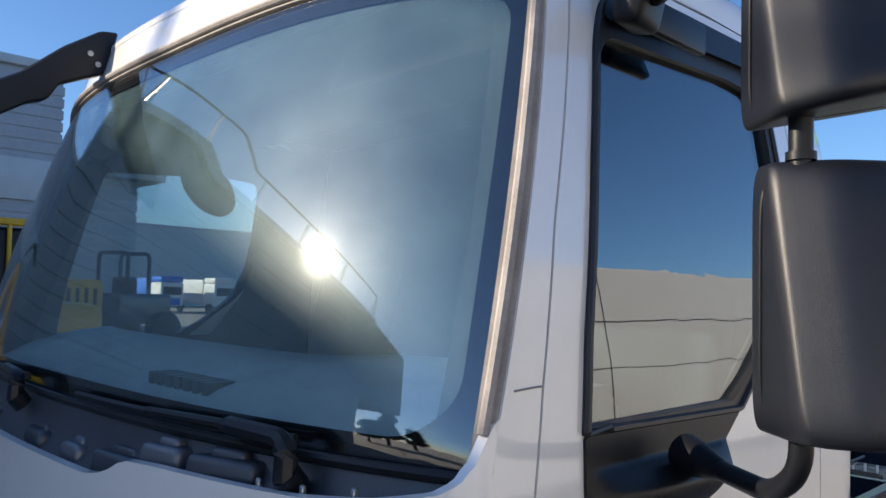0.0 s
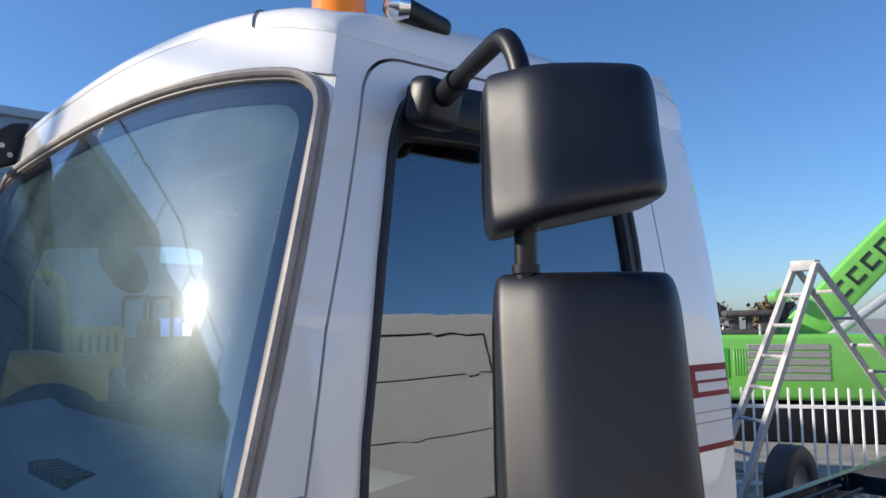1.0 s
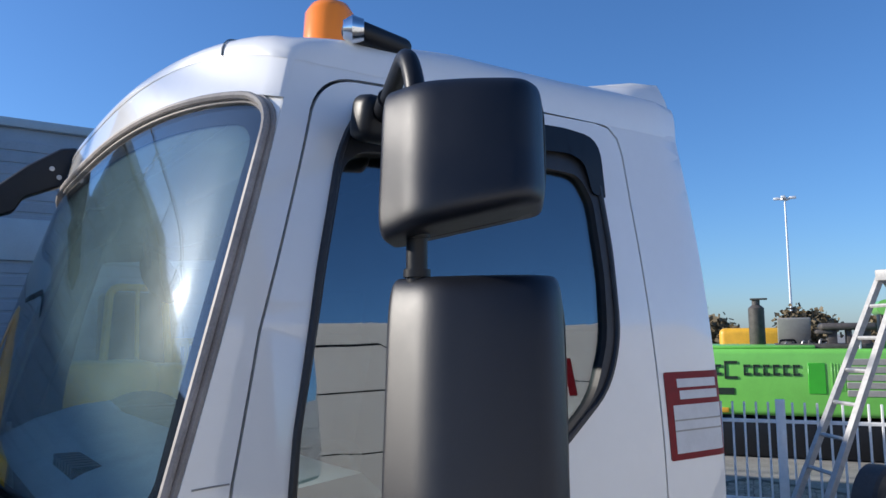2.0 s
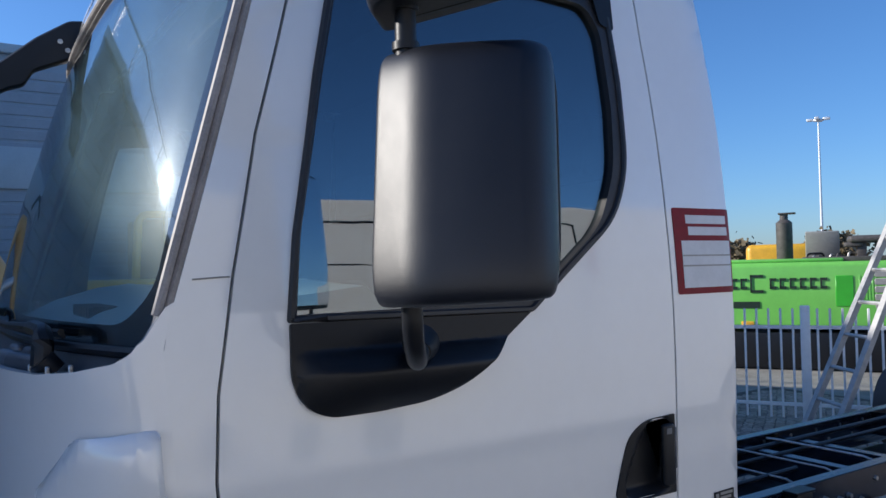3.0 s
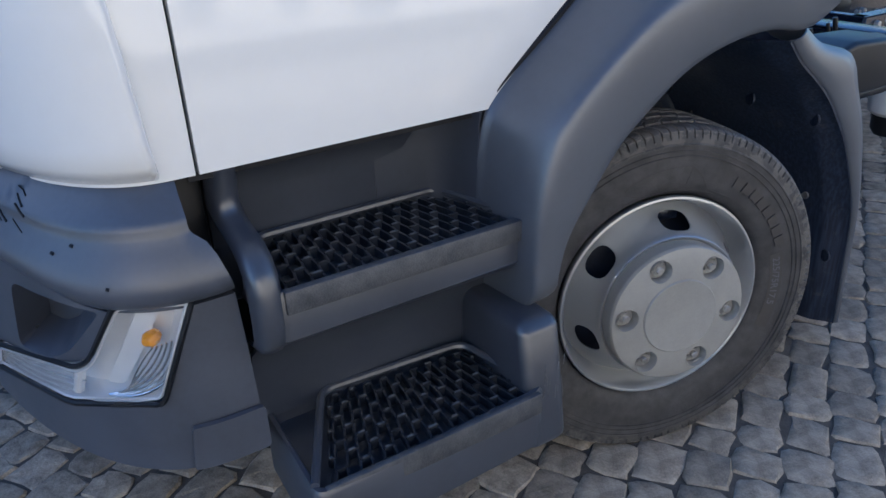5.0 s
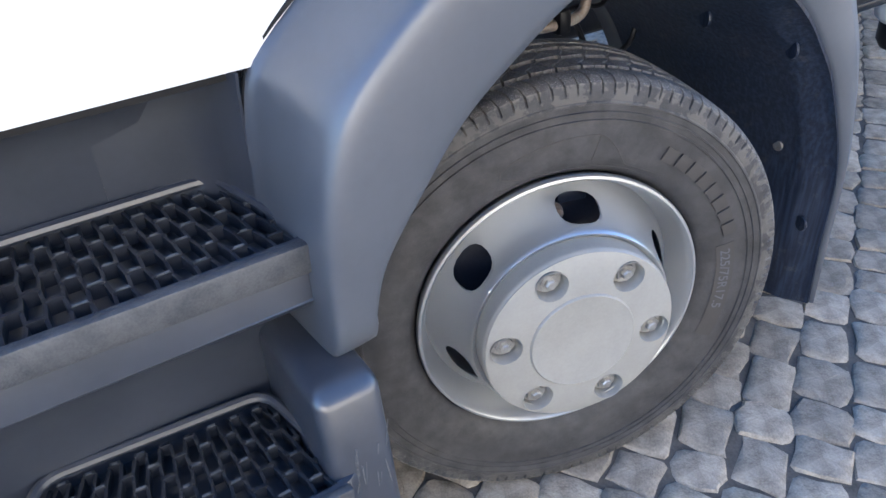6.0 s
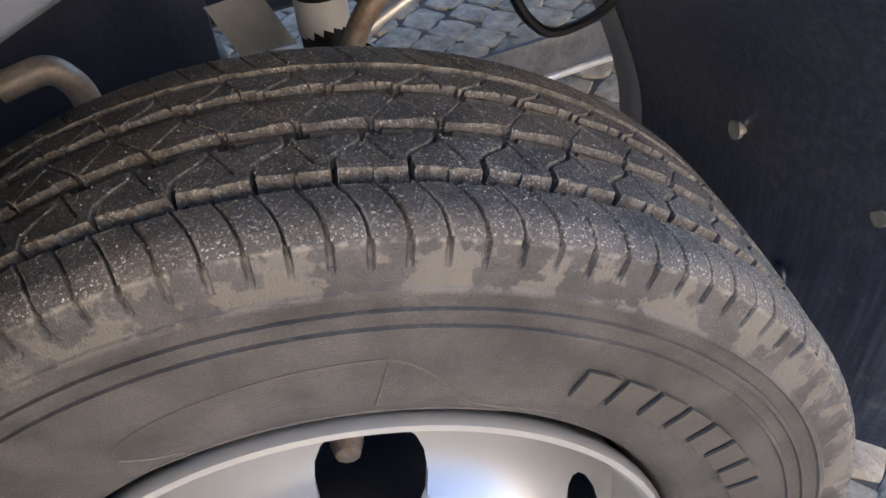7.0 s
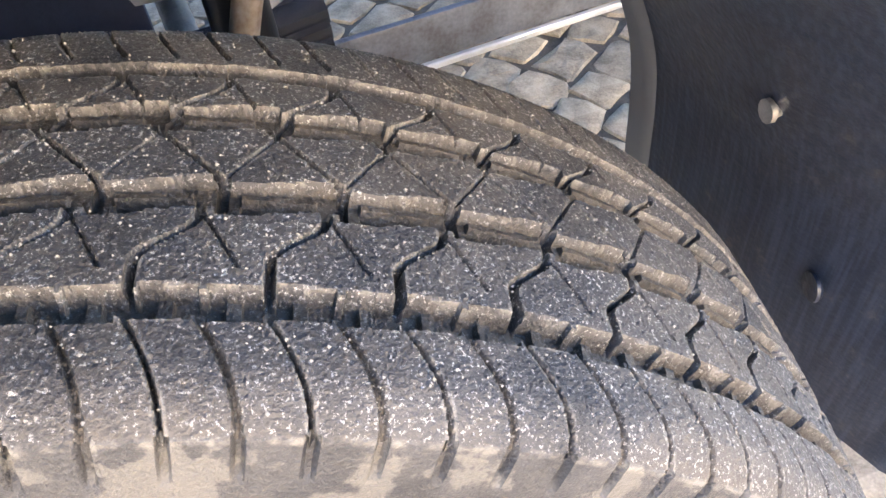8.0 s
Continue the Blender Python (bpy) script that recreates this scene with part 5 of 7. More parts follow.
rows = [[(x - liner_in(y), y, z) for y in (0.052, 0.06, 0.07, 0.08, 0.09, 0.10, 0.11, 0.12, 0.15, 0.2, 0.26, 0.31, 0.38, 0.45, 0.52)] for x, z in rear]
flap = part("mudguard", surface(rows, 0.006), LINER, truck, "black rear mudguard behind the front wheel", angle=60)
rows = []
for (x, z), (u, w) in zip(rear, outer):
    p, q = Vector((x, 0.052, z)), Vector((u, 0.060, w))
    d = q - p
    rows.append([p + Vector((0, 0.006, 0)), p, p + d * 0.06 + Vector((0, -0.006, 0)), p + d * 0.35 + Vector((0, -0.012, 0)), p + d * 0.7 + Vector((0, -0.009, 0)), q + Vector((0, 0.0, 0)), q + d.normalized() * 0.004 + Vector((0, 0.012, 0)), q + Vector((0, 0.12, 0))])
part("mudguard_edge", surface(rows, 0.004), PLASTIC, flap, "dark grey outer edge of the mudguard", angle=70)
rows = []
for x, z in rear:
    x -= liner_in(0.52)
    rows.append([(x - 0.003, 0.512, z), (x - 0.011, 0.517, z), (x - 0.013, 0.535, z), (x - 0.013, 0.556, z), (x + 0.010, 0.561, z)])
part("mudguard_lip", surface(rows, 0.004), PLASTIC, flap, angle=60)
for x, y, z in ((0.667, 0.152, 0.448), (0.613, 0.315, 0.484)):
    part("screw", lathe([(0, -0.009), (0.007, -0.008), (0.0085, 0.0), (0.0115, 0.001), (0.0115, 0.006), (0, 0.006)], 12, matrix=pose(x - 0.012, y, z, 0, 0, 80)), STEEL, flap, "bright screw head")
for x, y, z in ((0.479, 0.225, 0.726), (0.547, 0.090, 0.691), (0.702, 0.085, 0.283), (0.661, 0.24, 0.291)):
    ring = lathe([(0.0, -0.001), (0.005, -0.001), (0.007, 0.001), (0.011, 0.001), (0.014, -0.002), (0.017, 0.002), (0.016, 0.005), (0, 0.005)], 20, matrix=pose(x - 0.011, y, z, 0, 0, 72))
    part("clip", ring, LINER, flap)
part("flap_foot", block((0.700, 0.12, 0.07), (0.716, 0.24, 0.16), 0.004), BLACK, flap)
rows = [[(x, y, z) for y in (0.32, 0.40, 0.50, 0.62)] for x, z in arch[:21]]
part("inner_arch", surface(rows, 0.006), DARK, truck, "black inner wheel arch")

# ---- wheel ----
wheel_m = Matrix.Translation((0, 0, HUB_Z)) @ Matrix.Rotation(STEER, 4, "Z") @ Matrix.Rotation(CAMBER, 4, "X")
MID = 0.162
rim = lathe([(0.2235, 0.115), (0.225, 0.098), (0.2294, 0.086), (0.236, 0.082), (0.240, 0.079), (0.2415, 0.073), (0.2393, 0.067), (0.2352, 0.066), (0.2312, 0.070), (0.2268, 0.080), (0.2205, 0.098),
             (0.2165, 0.116), (0.213, 0.150), (0.213, 0.275), (0.25, 0.285)], 96)
wheel = part("wheel", rim, SILVER, truck, "silver steel front wheel turned inwards", angle=50)
wheel.matrix_local = wheel_m


def disc_place(u, r, o=0.0):
    t = u / 0.19
    w = lerp(r, (0.12, 0.150, 0.156, 0.158, 0.1605, 0.164, 0.1675, 0.171, 0.178, 0.185, 0.193, 0.202, 0.211, 0.2165), (0.018, 0.022, 0.034, 0.036, 0.029, 0.026, 0.029, 0.040, 0.057, 0.074, 0.092, 0.111, 0.125, 0.129))
    return (r * math.cos(t), w - o, r * math.sin(t))


full = 2 * math.pi * 0.19
oval = []
for k in range(6):
    u0 = radians(22.5 + 60 * k) * 0.19
    oval.append([(u0 + 0.037 * math.copysign(abs(math.cos(t)) ** 0.75, math.cos(t)), 0.1845 + 0.0135 * math.copysign(abs(math.sin(t)) ** 0.8, math.sin(t))) for t in np.linspace(0, 2 * math.pi, 19)[:-1]])
bm = sheet([(u, 0.13) for u in np.linspace(0, full, 90)] + [(u, 0.2165) for u in np.linspace(full, 0, 90)], oval, disc_place, (0.012, 0.003), 0.007)
part("wheel_disc", bm, SILVER, wheel, "silver wheel disc with hand holes", angle=50)
# brake drum seen through the holes
drum = lathe([(0.0, 0.16), (0.17, 0.16), (0.200, 0.18), (0.200, 0.27), (0.0, 0.27)], 48)
part("brake_drum", drum, DARK, wheel)
part("drum_bolt", lathe([(0, -0.012), (0.009, -0.010), (0.012, 0), (0.012, 0.010), (0, 0.010)], 10, matrix=pose(0.153 * math.cos(radians(87)), 0.122, 0.153 * math.sin(radians(87)))), RUST, wheel)
part("drum_bracket", block((0.010, 0.122, 0.165), (0.06, 0.140, 0.192), 0.004), CHASSIS, wheel)


def cap_place(x, z, o=0.0):
    r = math.hypot(x, z)
    return (x, -0.014 + 0.010 * (r / 0.16) ** 6 - o, z)


wells = []
PHASE = radians(114.9)
for k in range(6):
    t = PHASE - radians(60) * k
    cx, cz = 0.1225 * math.cos(t), 0.1225 * math.sin(t)
    wells.append([(cx + 0.0255 * math.cos(q), cz + 0.0255 * math.sin(q)) for q in np.linspace(0, 2 * math.pi, 25)[:-1]])
circle = [(0.154 * math.cos(q), 0.154 * math.sin(q)) for q in np.linspace(0, 2 * math.pi, 73)[:-1]]
cap = part("hub_cap", sheet(circle, wells, cap_place, (0.02, 0.02), 0.004), CAP, wheel, "matt grey hub cap with six nut wells", angle=45)
part("cap_rim", lathe([(0.144, 0.0), (0.1535, -0.0050), (0.1562, -0.0025), (0.1575, 0.004), (0.1575, 0.032)], 72), CAP, wheel)
part("cap_ring", lathe([(0.0, -0.0165), (0.080, -0.0165), (0.0835, -0.0175), (0.0855, -0.0160), (0.0862, -0.0135)], 64), CAP, wheel)
for k in range(6):
    t = PHASE - radians(60) * k
    m = pose(0.1225 * math.cos(t), 0, 0.1225 * math.sin(t))
    part("nut_well", lathe([(0.0262, -0.0125), (0.0252, -0.0128), (0.0240, -0.010), (0.0230, 0.012), (0.0, 0.012)], 24, matrix=m), CAP, wheel)
    bm = lathe([(0, 0.006), (0.020, 0.006), (0.020, 0.011), (0, 0.012)], 20, matrix=m)
    bm = lathe([(0.0, -0.009), (0.0065, -0.009), (0.0085, -0.007), (0.0085, 0.0), (0.0150, -0.001), (0.0155, 0.010)], 6, bm, matrix=m @ Matrix.Rotation(0.4 * k, 4, "Y"))
    part("wheel_nut", bm, STEEL, wheel, "steel wheel nut")


# ---- tyre ----
def tyre_mesh():
    """The tyre as one height field: ribs, grooves with tie bars, S-shaped cuts, sipes and shoulder notches."""
    R, N = 0.393, 63
    PITCH = 360.0 / N
    fine = np.radians(np.arange(38.0, 114.0, 0.10))
    coarse = np.radians(np.arange(114.0, 398.0, 0.45))
    th = np.concatenate([fine, coarse])
    # cross-section: near bead, sidewall, tread, far sidewall; w measured from the nuts' plane inwards
    near = [(0.231, 0.104), (0.237, 0.092), (0.2425, 0.083), (0.2455, 0.0775), (0.249, 0.073), (0.256, 0.0665), (0.270, 0.0615), (0.286, 0.0590), (0.303, 0.0580), (0.3278, 0.0588), (0.3284, 0.0566), (0.3308, 0.0566),
            (0.3315, 0.0590), (0.3392, 0.0592), (0.3398, 0.0570), (0.3424, 0.0570), (0.3430, 0.0594), (0.3520, 0.0592), (0.3530, 0.0574), (0.3560, 0.0580)]
    near += [(0.356 + 0.026 * t, 0.0594 + 0.0046 * t ** 1.8) for t in np.linspace(0.05, 1, 24)]
    prof = [(r, w, 0) for r, w in near]
    w0, w1 = 0.0640, 2 * MID - 0.0640
    for w in np.linspace(w0, w1, 190)[1:-1]:
        e = abs(w - MID) / (MID - w0)
        r = R - 0.0035 * e ** 2 - 0.0075 * max(0.0, (e - 0.80) / 0.20) ** 2.4
        prof.append((r, w, 1))
    for r, w in reversed(near[::2]):
        prof.append((r, 2 * MID - w, 2))
    rp, wp, kind = (np.array([p[k] for p in prof]) for k in range(3))
    TH, W = np.meshgrid(th, wp, indexing="ij")
    RR = np.broadcast_to(rp, TH.shape).copy()
    K = np.broadcast_to(kind, TH.shape)
    DEG = np.degrees(TH)
    DEG = DEG + 0.10 * np.sin(np.radians(DEG * 9))
    MM = 0.393 * np.pi / 180                     # metres a degree on the tread
    tread = K == 1

    def off(centre):
        """Signed degrees to the nearest repeat of a cut."""
        return (DEG - centre + PITCH / 2) % PITCH - PITCH / 2

    def cut(centre, half, lo, hi, soft=0.0006):
        f = np.clip((half + soft - np.abs(off(centre)) * MM) / soft, 0, 1)
        return f * np.clip((W - lo) / 0.0008 + 1, 0, 1) * np.clip((hi - W) / 0.0008 + 1, 0, 1) * tread

    def smooth(t):
        t = np.clip(t, 0, 1)
        return t * t * (3 - 2 * t)

    depth = np.zeros_like(RR)
    mud = np.zeros_like(RR)
    rng = np.random.default_rng(4)
    # long grooves: edges step a little at each block, floors carry tie bars and dark slots
    for i, (a, b, ph) in enumerate(((0.0960, 0.1085, 73.6), (0.1390, 0.1530, 70.2), (0.1800, 0.1940, 67.7), (0.2130, 0.2215, 65.0))):
        u = (DEG - ph) / PITCH
        saw = u - np.floor(u)
        half = (u * 2) - np.floor(u * 2)
        wall_in = 0.0013 * (saw - 0.5) if i in (0, 3) else 0.0016 * np.where(saw < 0.5, 1, -1) * smooth(np.abs(saw - 0.5) * 6 - 0.2)
        tooth = 0.0020 * (half < 0.10) if i == 0 else 0.0
        lo, hi = a + wall_in + tooth, b + wall_in - (0.0022 * (half > 0.88) if i == 0 else 0)
        f = np.clip((W - lo) / 0.0012, 0, 1) * np.clip((hi - W) / 0.0012, 0, 1) * tread
        mid, wide = (a + b) / 2, (b - a)
        if i in (1, 2):
            # raised bar along the middle with a slot beside it, blocked at the cuts
            slot = (saw > 0.22) & (saw < 0.86)
            bar = np.clip((0.0021 - np.abs(W - mid - 0.0022)) / 0.0008, 0, 1) * slot
            floor_ = 0.0055 + 0.0050 * (np.abs(W - mid + 0.0026) < 0.0024) * slot - 0.0024 * bar
        else:
            floor_ = 0.0092 - 0.0030 * (np.abs(half - 0.5) < 0.12)
        depth = np.maximum(depth, f * floor_)
        mud = np.maximum(mud, f * (0.9 if i else 0.8))
    # rib two: S-cuts and one thin sipe a block
    t = np.clip((W - 0.1085) / 0.0305, 0, 1)
    s_line = 73.6 - 2.5 * smooth((t - 0.30) / 0.62)
    depth = np.maximum(depth, cut(s_line, 0.0010, 0.1065, 0.141) * 0.0085)
    mud = np.maximum(mud, cut(s_line, 0.0004, 0.1065, 0.141) * 0.5)
    depth = np.maximum(depth, cut(71.1 - 2.4 * (1 - t), 0.0003, 0.116, 0.139) * 0.0030)
    # rib three: a cut over the groove that forks into a thin and a thick line
    t = np.clip((W - 0.153) / 0.027, 0, 1)
    depth = np.maximum(depth, cut(70.2, 0.0015, 0.138, 0.1535) * 0.0100)
    depth = np.maximum(depth, cut(70.2 - 2.75 * t, 0.0001, 0.153, 0.180) * 0.0034)
    depth = np.maximum(depth, cut(70.2 + 3.7 * t, 0.0006, 0.153, 0.181) * 0.0070)
    # rib four: S-cuts and a thin sipe
    t = np.clip((W - 0.178) / 0.033, 0, 1)
    depth = np.maximum(depth, cut(67.7 - 2.9 * smooth((t - 0.25) / 0.7), 0.0009, 0.178, 0.213) * 0.0085)
    depth = np.maximum(depth, cut(67.7 + 2.6 * t, 0.0003, 0.192, 0.213) * 0.0030)
    # shoulders: two sipes a block, one deep and dark, one shallow and muddy
    for far in (False, True):
        ww = (2 * MID - W) if far else W
        t = np.clip((0.0965 - ww) / 0.0345, 0, 1)
        for k, (half, dep) in enumerate(((0.00025, 0.0065), (0.0007, 0.0024))):
            line = 73.56 + 2.85 * k - (-1.9 if far else 1.9) * (1 - (1 - t) ** 1.7)
            lo, hi = (0.060, 0.0975) if not far else (2 * MID - 0.0975, 2 * MID - 0.060)
            f = cut(line, half, lo, hi)
            depth = np.maximum(depth, f * dep)
            if k:
                mud = np.maximum(mud, f * 0.8)
    # notches down over the shoulder
    sh = (K == 0) & (RR > 0.366)
    d = (DEG - 73.56 + 1.9 + PITCH / 4) % (PITCH / 2) - PITCH / 4
    f = np.clip((0.0021 - np.abs(d) * MM) / 0.0010, 0, 1) * sh * np.clip((RR - 0.366) / 0.005, 0, 1)
    depth = np.maximum(depth, f * 0.0032)
    # worn, gritty surface
    rough = rng.normal(0, 0.00016, RR.shape) * tread
    rad = RR - np.where(tread, depth, 0) + rough
    wx = W + np.where(K == 0, depth, 0)
    pts = np.stack([rad * np.cos(TH), wx, rad * np.sin(TH)], -1).reshape(-1, 3)
    n, m = TH.shape
    i, j = np.meshgrid(np.arange(n), np.arange(m - 1), indexing="ij")
    i2 = (i + 1) % n
    faces = np.stack([i * m + j, i * m + j + 1, i2 * m + j + 1, i2 * m + j], -1).reshape(-1, 4)
    me = bpy.data.meshes.new("tyre")
    me.from_pydata(pts.tolist(), [], faces.tolist())
    at = me.attributes.new("mud", "FLOAT_COLOR", "POINT")
    grit = np.where(tread, 1.0, 0.10)
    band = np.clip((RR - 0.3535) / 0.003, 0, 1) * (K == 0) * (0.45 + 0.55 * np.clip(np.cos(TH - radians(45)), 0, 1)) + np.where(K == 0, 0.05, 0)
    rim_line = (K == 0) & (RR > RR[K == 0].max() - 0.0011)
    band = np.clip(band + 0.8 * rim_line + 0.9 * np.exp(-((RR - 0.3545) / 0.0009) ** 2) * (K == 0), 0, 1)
    # edges of the blocks: surface cells beside a deep cut
    near_cut = np.zeros_like(depth)
    for axis, shift in ((0, 1), (0, -1), (0, 2), (0, -2), (1, 1), (1, -1)):
        near_cut = np.maximum(near_cut, np.roll(depth, shift, axis))
    edge = np.maximum((near_cut > 0.0030) * (depth < 0.0012) * tread * 1.0, 0.7 * rim_line)
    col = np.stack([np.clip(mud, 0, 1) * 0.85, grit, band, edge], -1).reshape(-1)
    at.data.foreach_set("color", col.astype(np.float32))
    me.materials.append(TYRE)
    me.shade_smooth()
    me.set_sharp_from_angle(angle=radians(30))
    me.update()
    return me


tyre = new("tyre", tyre_mesh())
tyre.parent = wheel
tyre["label"] = "black truck tyre with dusty shoulder and muddy grooves"


def wall(theta, r, out=0.0):
    """A place on the near sidewall: degrees round the wheel and radius."""
    w = lerp(r, (0.243, 0.256, 0.270, 0.286, 0.303, 0.316, 0.334, 0.352), (0.0745, 0.0665, 0.0615, 0.0590, 0.0580, 0.0586, 0.0596, 0.0590))
    t = radians(theta)
    return Vector((r * math.cos(t), w - out, r * math.sin(t)))


bm = None
for line in ([(81.4, 0.307), (79, 0.302), (75.5, 0.288), (72, 0.270), (69.5, 0.263), (62, 0.262), (58, 0.264)], [(81.4, 0.307), (82.5, 0.268)],
             [(81.4, 0.308), (88, 0.307), (96, 0.304), (106, 0.298), (112, 0.288), (111, 0.276), (106, 0.262)], [(114, 0.262), (110, 0.2575), (90, 0.2565), (66, 0.2565)]):
    pts = resample([(a, r, 0) for a, r in line], 26)
    part("moulded_line", tube([wall(p[0], p[1], 0) for p in pts], 0.0009, 5), SIDEWALL, wheel)
for k in range(8):
    a0 = 60 - 5.4 * k
    rows = [[wall(a0 - da, r, 0.0016) for da in (0, 1.4, 2.8, 4.2)] for r in (0.287, 0.295, 0.303, 0.309)]
    part("moulded_bar", surface(rows, 0.0022), SIDEWALL, wheel)
bm = lettering("225/75R17.5", 0.024, lambda x, y, z: wall(12 - math.degrees(x / 0.29), 0.280 + y, 0.0006 + z), depth=0.0007)
part("size_lettering", bm, PLASTIC, wheel, "moulded tyre size")
bm = surface([[wall(14 - 3.4 * i, r, 0.0003) for i in range(12)] for r in (0.273, 0.284, 0.295, 0.304)], 0.0006)
part("size_field", bm, SIDEWALL, wheel)

# loose grit on the tread
rnd = random.Random(8)
vs, fs = [], []
for k in range(4200):
    t, w = radians(rnd.uniform(40, 112)), rnd.uniform(0.068, 0.256)
    if any(a < w < b for a, b in ((0.095, 0.110), (0.138, 0.154), (0.179, 0.195), (0.212, 0.223))):
        continue
    e = abs(w - MID) / (MID - 0.064)
    r = 0.393 - 0.0035 * e ** 2 - 0.0075 * max(0.0, (e - 0.80) / 0.20) ** 2.4
    s = 0.00025 + 0.0006 * rnd.random() ** 4
    c = Vector((r * math.cos(t), w, r * math.sin(t)))
    i = len(vs)
    for d in ((1, 0, 0), (-1, 0, 0), (0, 1, 0), (0, -1, 0), (0, 0, 1), (0, 0, -1)):
        vs.append(tuple(c + Vector(d) * s * rnd.uniform(0.6, 1.3)))
    fs += [(i + a, i + b, i + q) for a, b, q in ((0, 2, 4), (2, 1, 4), (1, 3, 4), (3, 0, 4), (2, 0, 5), (1, 2, 5), (3, 1, 5), (0, 3, 5))]
me = bpy.data.meshes.new("grit")
me.from_pydata(vs, [], fs)
me.materials.append(YARD)
grit = tagged(new("grit", me), kind="stuff")
grit.parent = wheel

# ---- under the cab and the chassis behind ----
RAIL_TOP = 0.745
for y0, inward in ((1.0, 1), (1.84, -1)):
    web = sorted((y0, y0 + 0.007 * inward))
    wide = sorted((y0, y0 + 0.07 * inward))
    bm = block((-0.9, web[0], 0.525), (7.3, web[1], RAIL_TOP), 0.003, 1)
    for z in (0.525, RAIL_TOP - 0.007):
        bm = block((-0.9, wide[0], z), (7.3, wide[1], z + 0.007), 0.003, 1, bm)
    rail = part("chassis_rail", bm, CHASSIS, truck, "black painted chassis rail")
    for k in range(26):
        part("rail_bolt", lathe([(0, -0.012), (0.012, -0.011), (0.014, 0), (0, 0.001)], 8, matrix=pose(2.55 + 0.14 * k, y0 - 0.0005, 0.60 + 0.08 * (k % 2))), STEEL, rail)
    for bx, bz in ((2.195, 0.649), (2.232, 0.654), (2.354, 0.634), (2.437, 0.636)):
        part("rail_bolt", lathe([(0, -0.020), (0.013, -0.019), (0.016, 0), (0, 0.001)], 8, matrix=pose(bx, y0 - 0.0005, bz)), STEEL, rail)
for x in (0.75, 1.55, 2.62, 3.02, 4.2, 5.6):
    bm = block((x, 1.009, 0.56), (x + 0.008, 1.831, 0.712), 0.003, 1)
    bm = block((x, 1.009, 0.705), (x + 0.07, 1.831, 0.712), 0.003, 1, bm)
    part("cross_member", bm, CHASSIS, truck)
for x0, x1, y, z, r in ((0.5, 4.4, 1.10, 0.70, 0.010), (0.5, 5.0, 1.66, 0.722, 0.015), (0.5, 5.0, 1.50, 0.722, 0.012), (0.6, 2.4, 1.25, 0.725, 0.012)):
    part("hose", tube([(x0, y, z - 0.05), (x0 + 0.1, y, z), (x0 + (x1 - x0) * 0.5, y, z - 0.008), (x1, y, z)], r, 8), BLACK, truck)
for x, z, r in ((2.86, 0.735, 0.008), (2.50, 0.728, 0.006), (2.16, 0.728, 0.006)):
    part("cross_pipe", tube([(x - 0.02, 1.08, z - 0.01), (x, 1.15, z), (x, 1.68, z), (x + 0.02, 1.75, z - 0.01)], r, 8), STEEL, truck, "thin bare pipe across the frame")
bm = block((1.91, 0.930, 0.655), (2.03, 0.9985, 0.744), 0.004)
bm = block((1.90, 0.922, 0.742), (2.045, 1.000, 0.754), 0.003, 1, bm)
part("bracket_box", bm, BLACK, truck)
# open side frame with a bent top edge
bm = block((1.72, 0.680, 0.50), (2.70, 0.688, 0.722), 0.003, 1)
bm = block((1.72, 0.680, 0.715), (2.70, 0.745, 0.722), 0.003, 1, bm)
bm = block((1.72, 0.690, 0.50), (1.728, 0.985, 0.722), 0.003, 1, bm)
bm = block((1.72, 0.690, 0.715), (1.765, 0.985, 0.722), 0.003, 1, bm)
sf = part("side_frame_box", bm, CHASSIS, truck, "black steel side frame")
for bx, bz in ((1.79, 0.690), (1.83, 0.60)):
    part("bracket_bolt", lathe([(0, -0.016), (0.012, -0.015), (0.015, 0), (0, 0.001)], 8, matrix=pose(bx, 0.680, bz)), STEEL, sf)
part("transmission", block((0.45, 1.12, 0.32), (1.75, 1.72, 0.55), 0.06, 3), BLACK, truck, "black gearbox between the rails")
part("prop_shaft", tube([(1.75, 1.42, 0.48), (6.3, 1.42, 0.42)], 0.06, 14), BLACK, truck)
# added black fillers that hide the lit ground and keep the frame's inside shaded
part("dark_filler", block((1.76, 1.09, 0.40), (5.5, 1.34, 0.515), 0.02), BLACK, truck)
part("dark_filler", block((1.76, 1.50, 0.40), (5.5, 1.76, 0.515), 0.02), BLACK, truck)
part("side_filler", block((1.735, 0.70, 0.40), (2.69, 0.99, 0.60), 0.03), BLACK, truck)
part("filter_bracket", block((1.44, 0.42, 0.715), (1.56, 0.9995, 0.728), 0.004), CHASSIS, truck)
# black moulded air canister with a round end cap
rows = []
for x, w, top in ((0.64, 0.06, 0.775), (0.66, 0.075, 0.789), (0.68, 0.078, 0.792), (0.72, 0.078, 0.796), (0.82, 0.080, 0.820), (1.00, 0.080, 0.812), (1.03, 0.076, 0.804)):
    mid = (top + 0.655) / 2
    rows.append([(x, 0.262 + u, mid + v) for u, v in rounded([(-w, 0.655 - mid), (w, 0.655 - mid), (w, top - mid), (-w, top - mid)], 0.018, 4)])
can = part("air_cleaner", surface(rows, close=True), BLACK, truck, "black air canister")
part("end_cap", lathe([(0.0, 0.055), (0.035, 0.052), (0.066, 0.04), (0.074, 0.028), (0.074, 0.0), (0.0, 0.0)], 28, matrix=pose(1.02, 0.262, 0.732, 0, 0, -90)), BLACK, can)
bm = block((0.70, 0.178, 0.668), (1.00, 0.187, 0.680), 0.003)
part("rib", bm, BLACK, can)
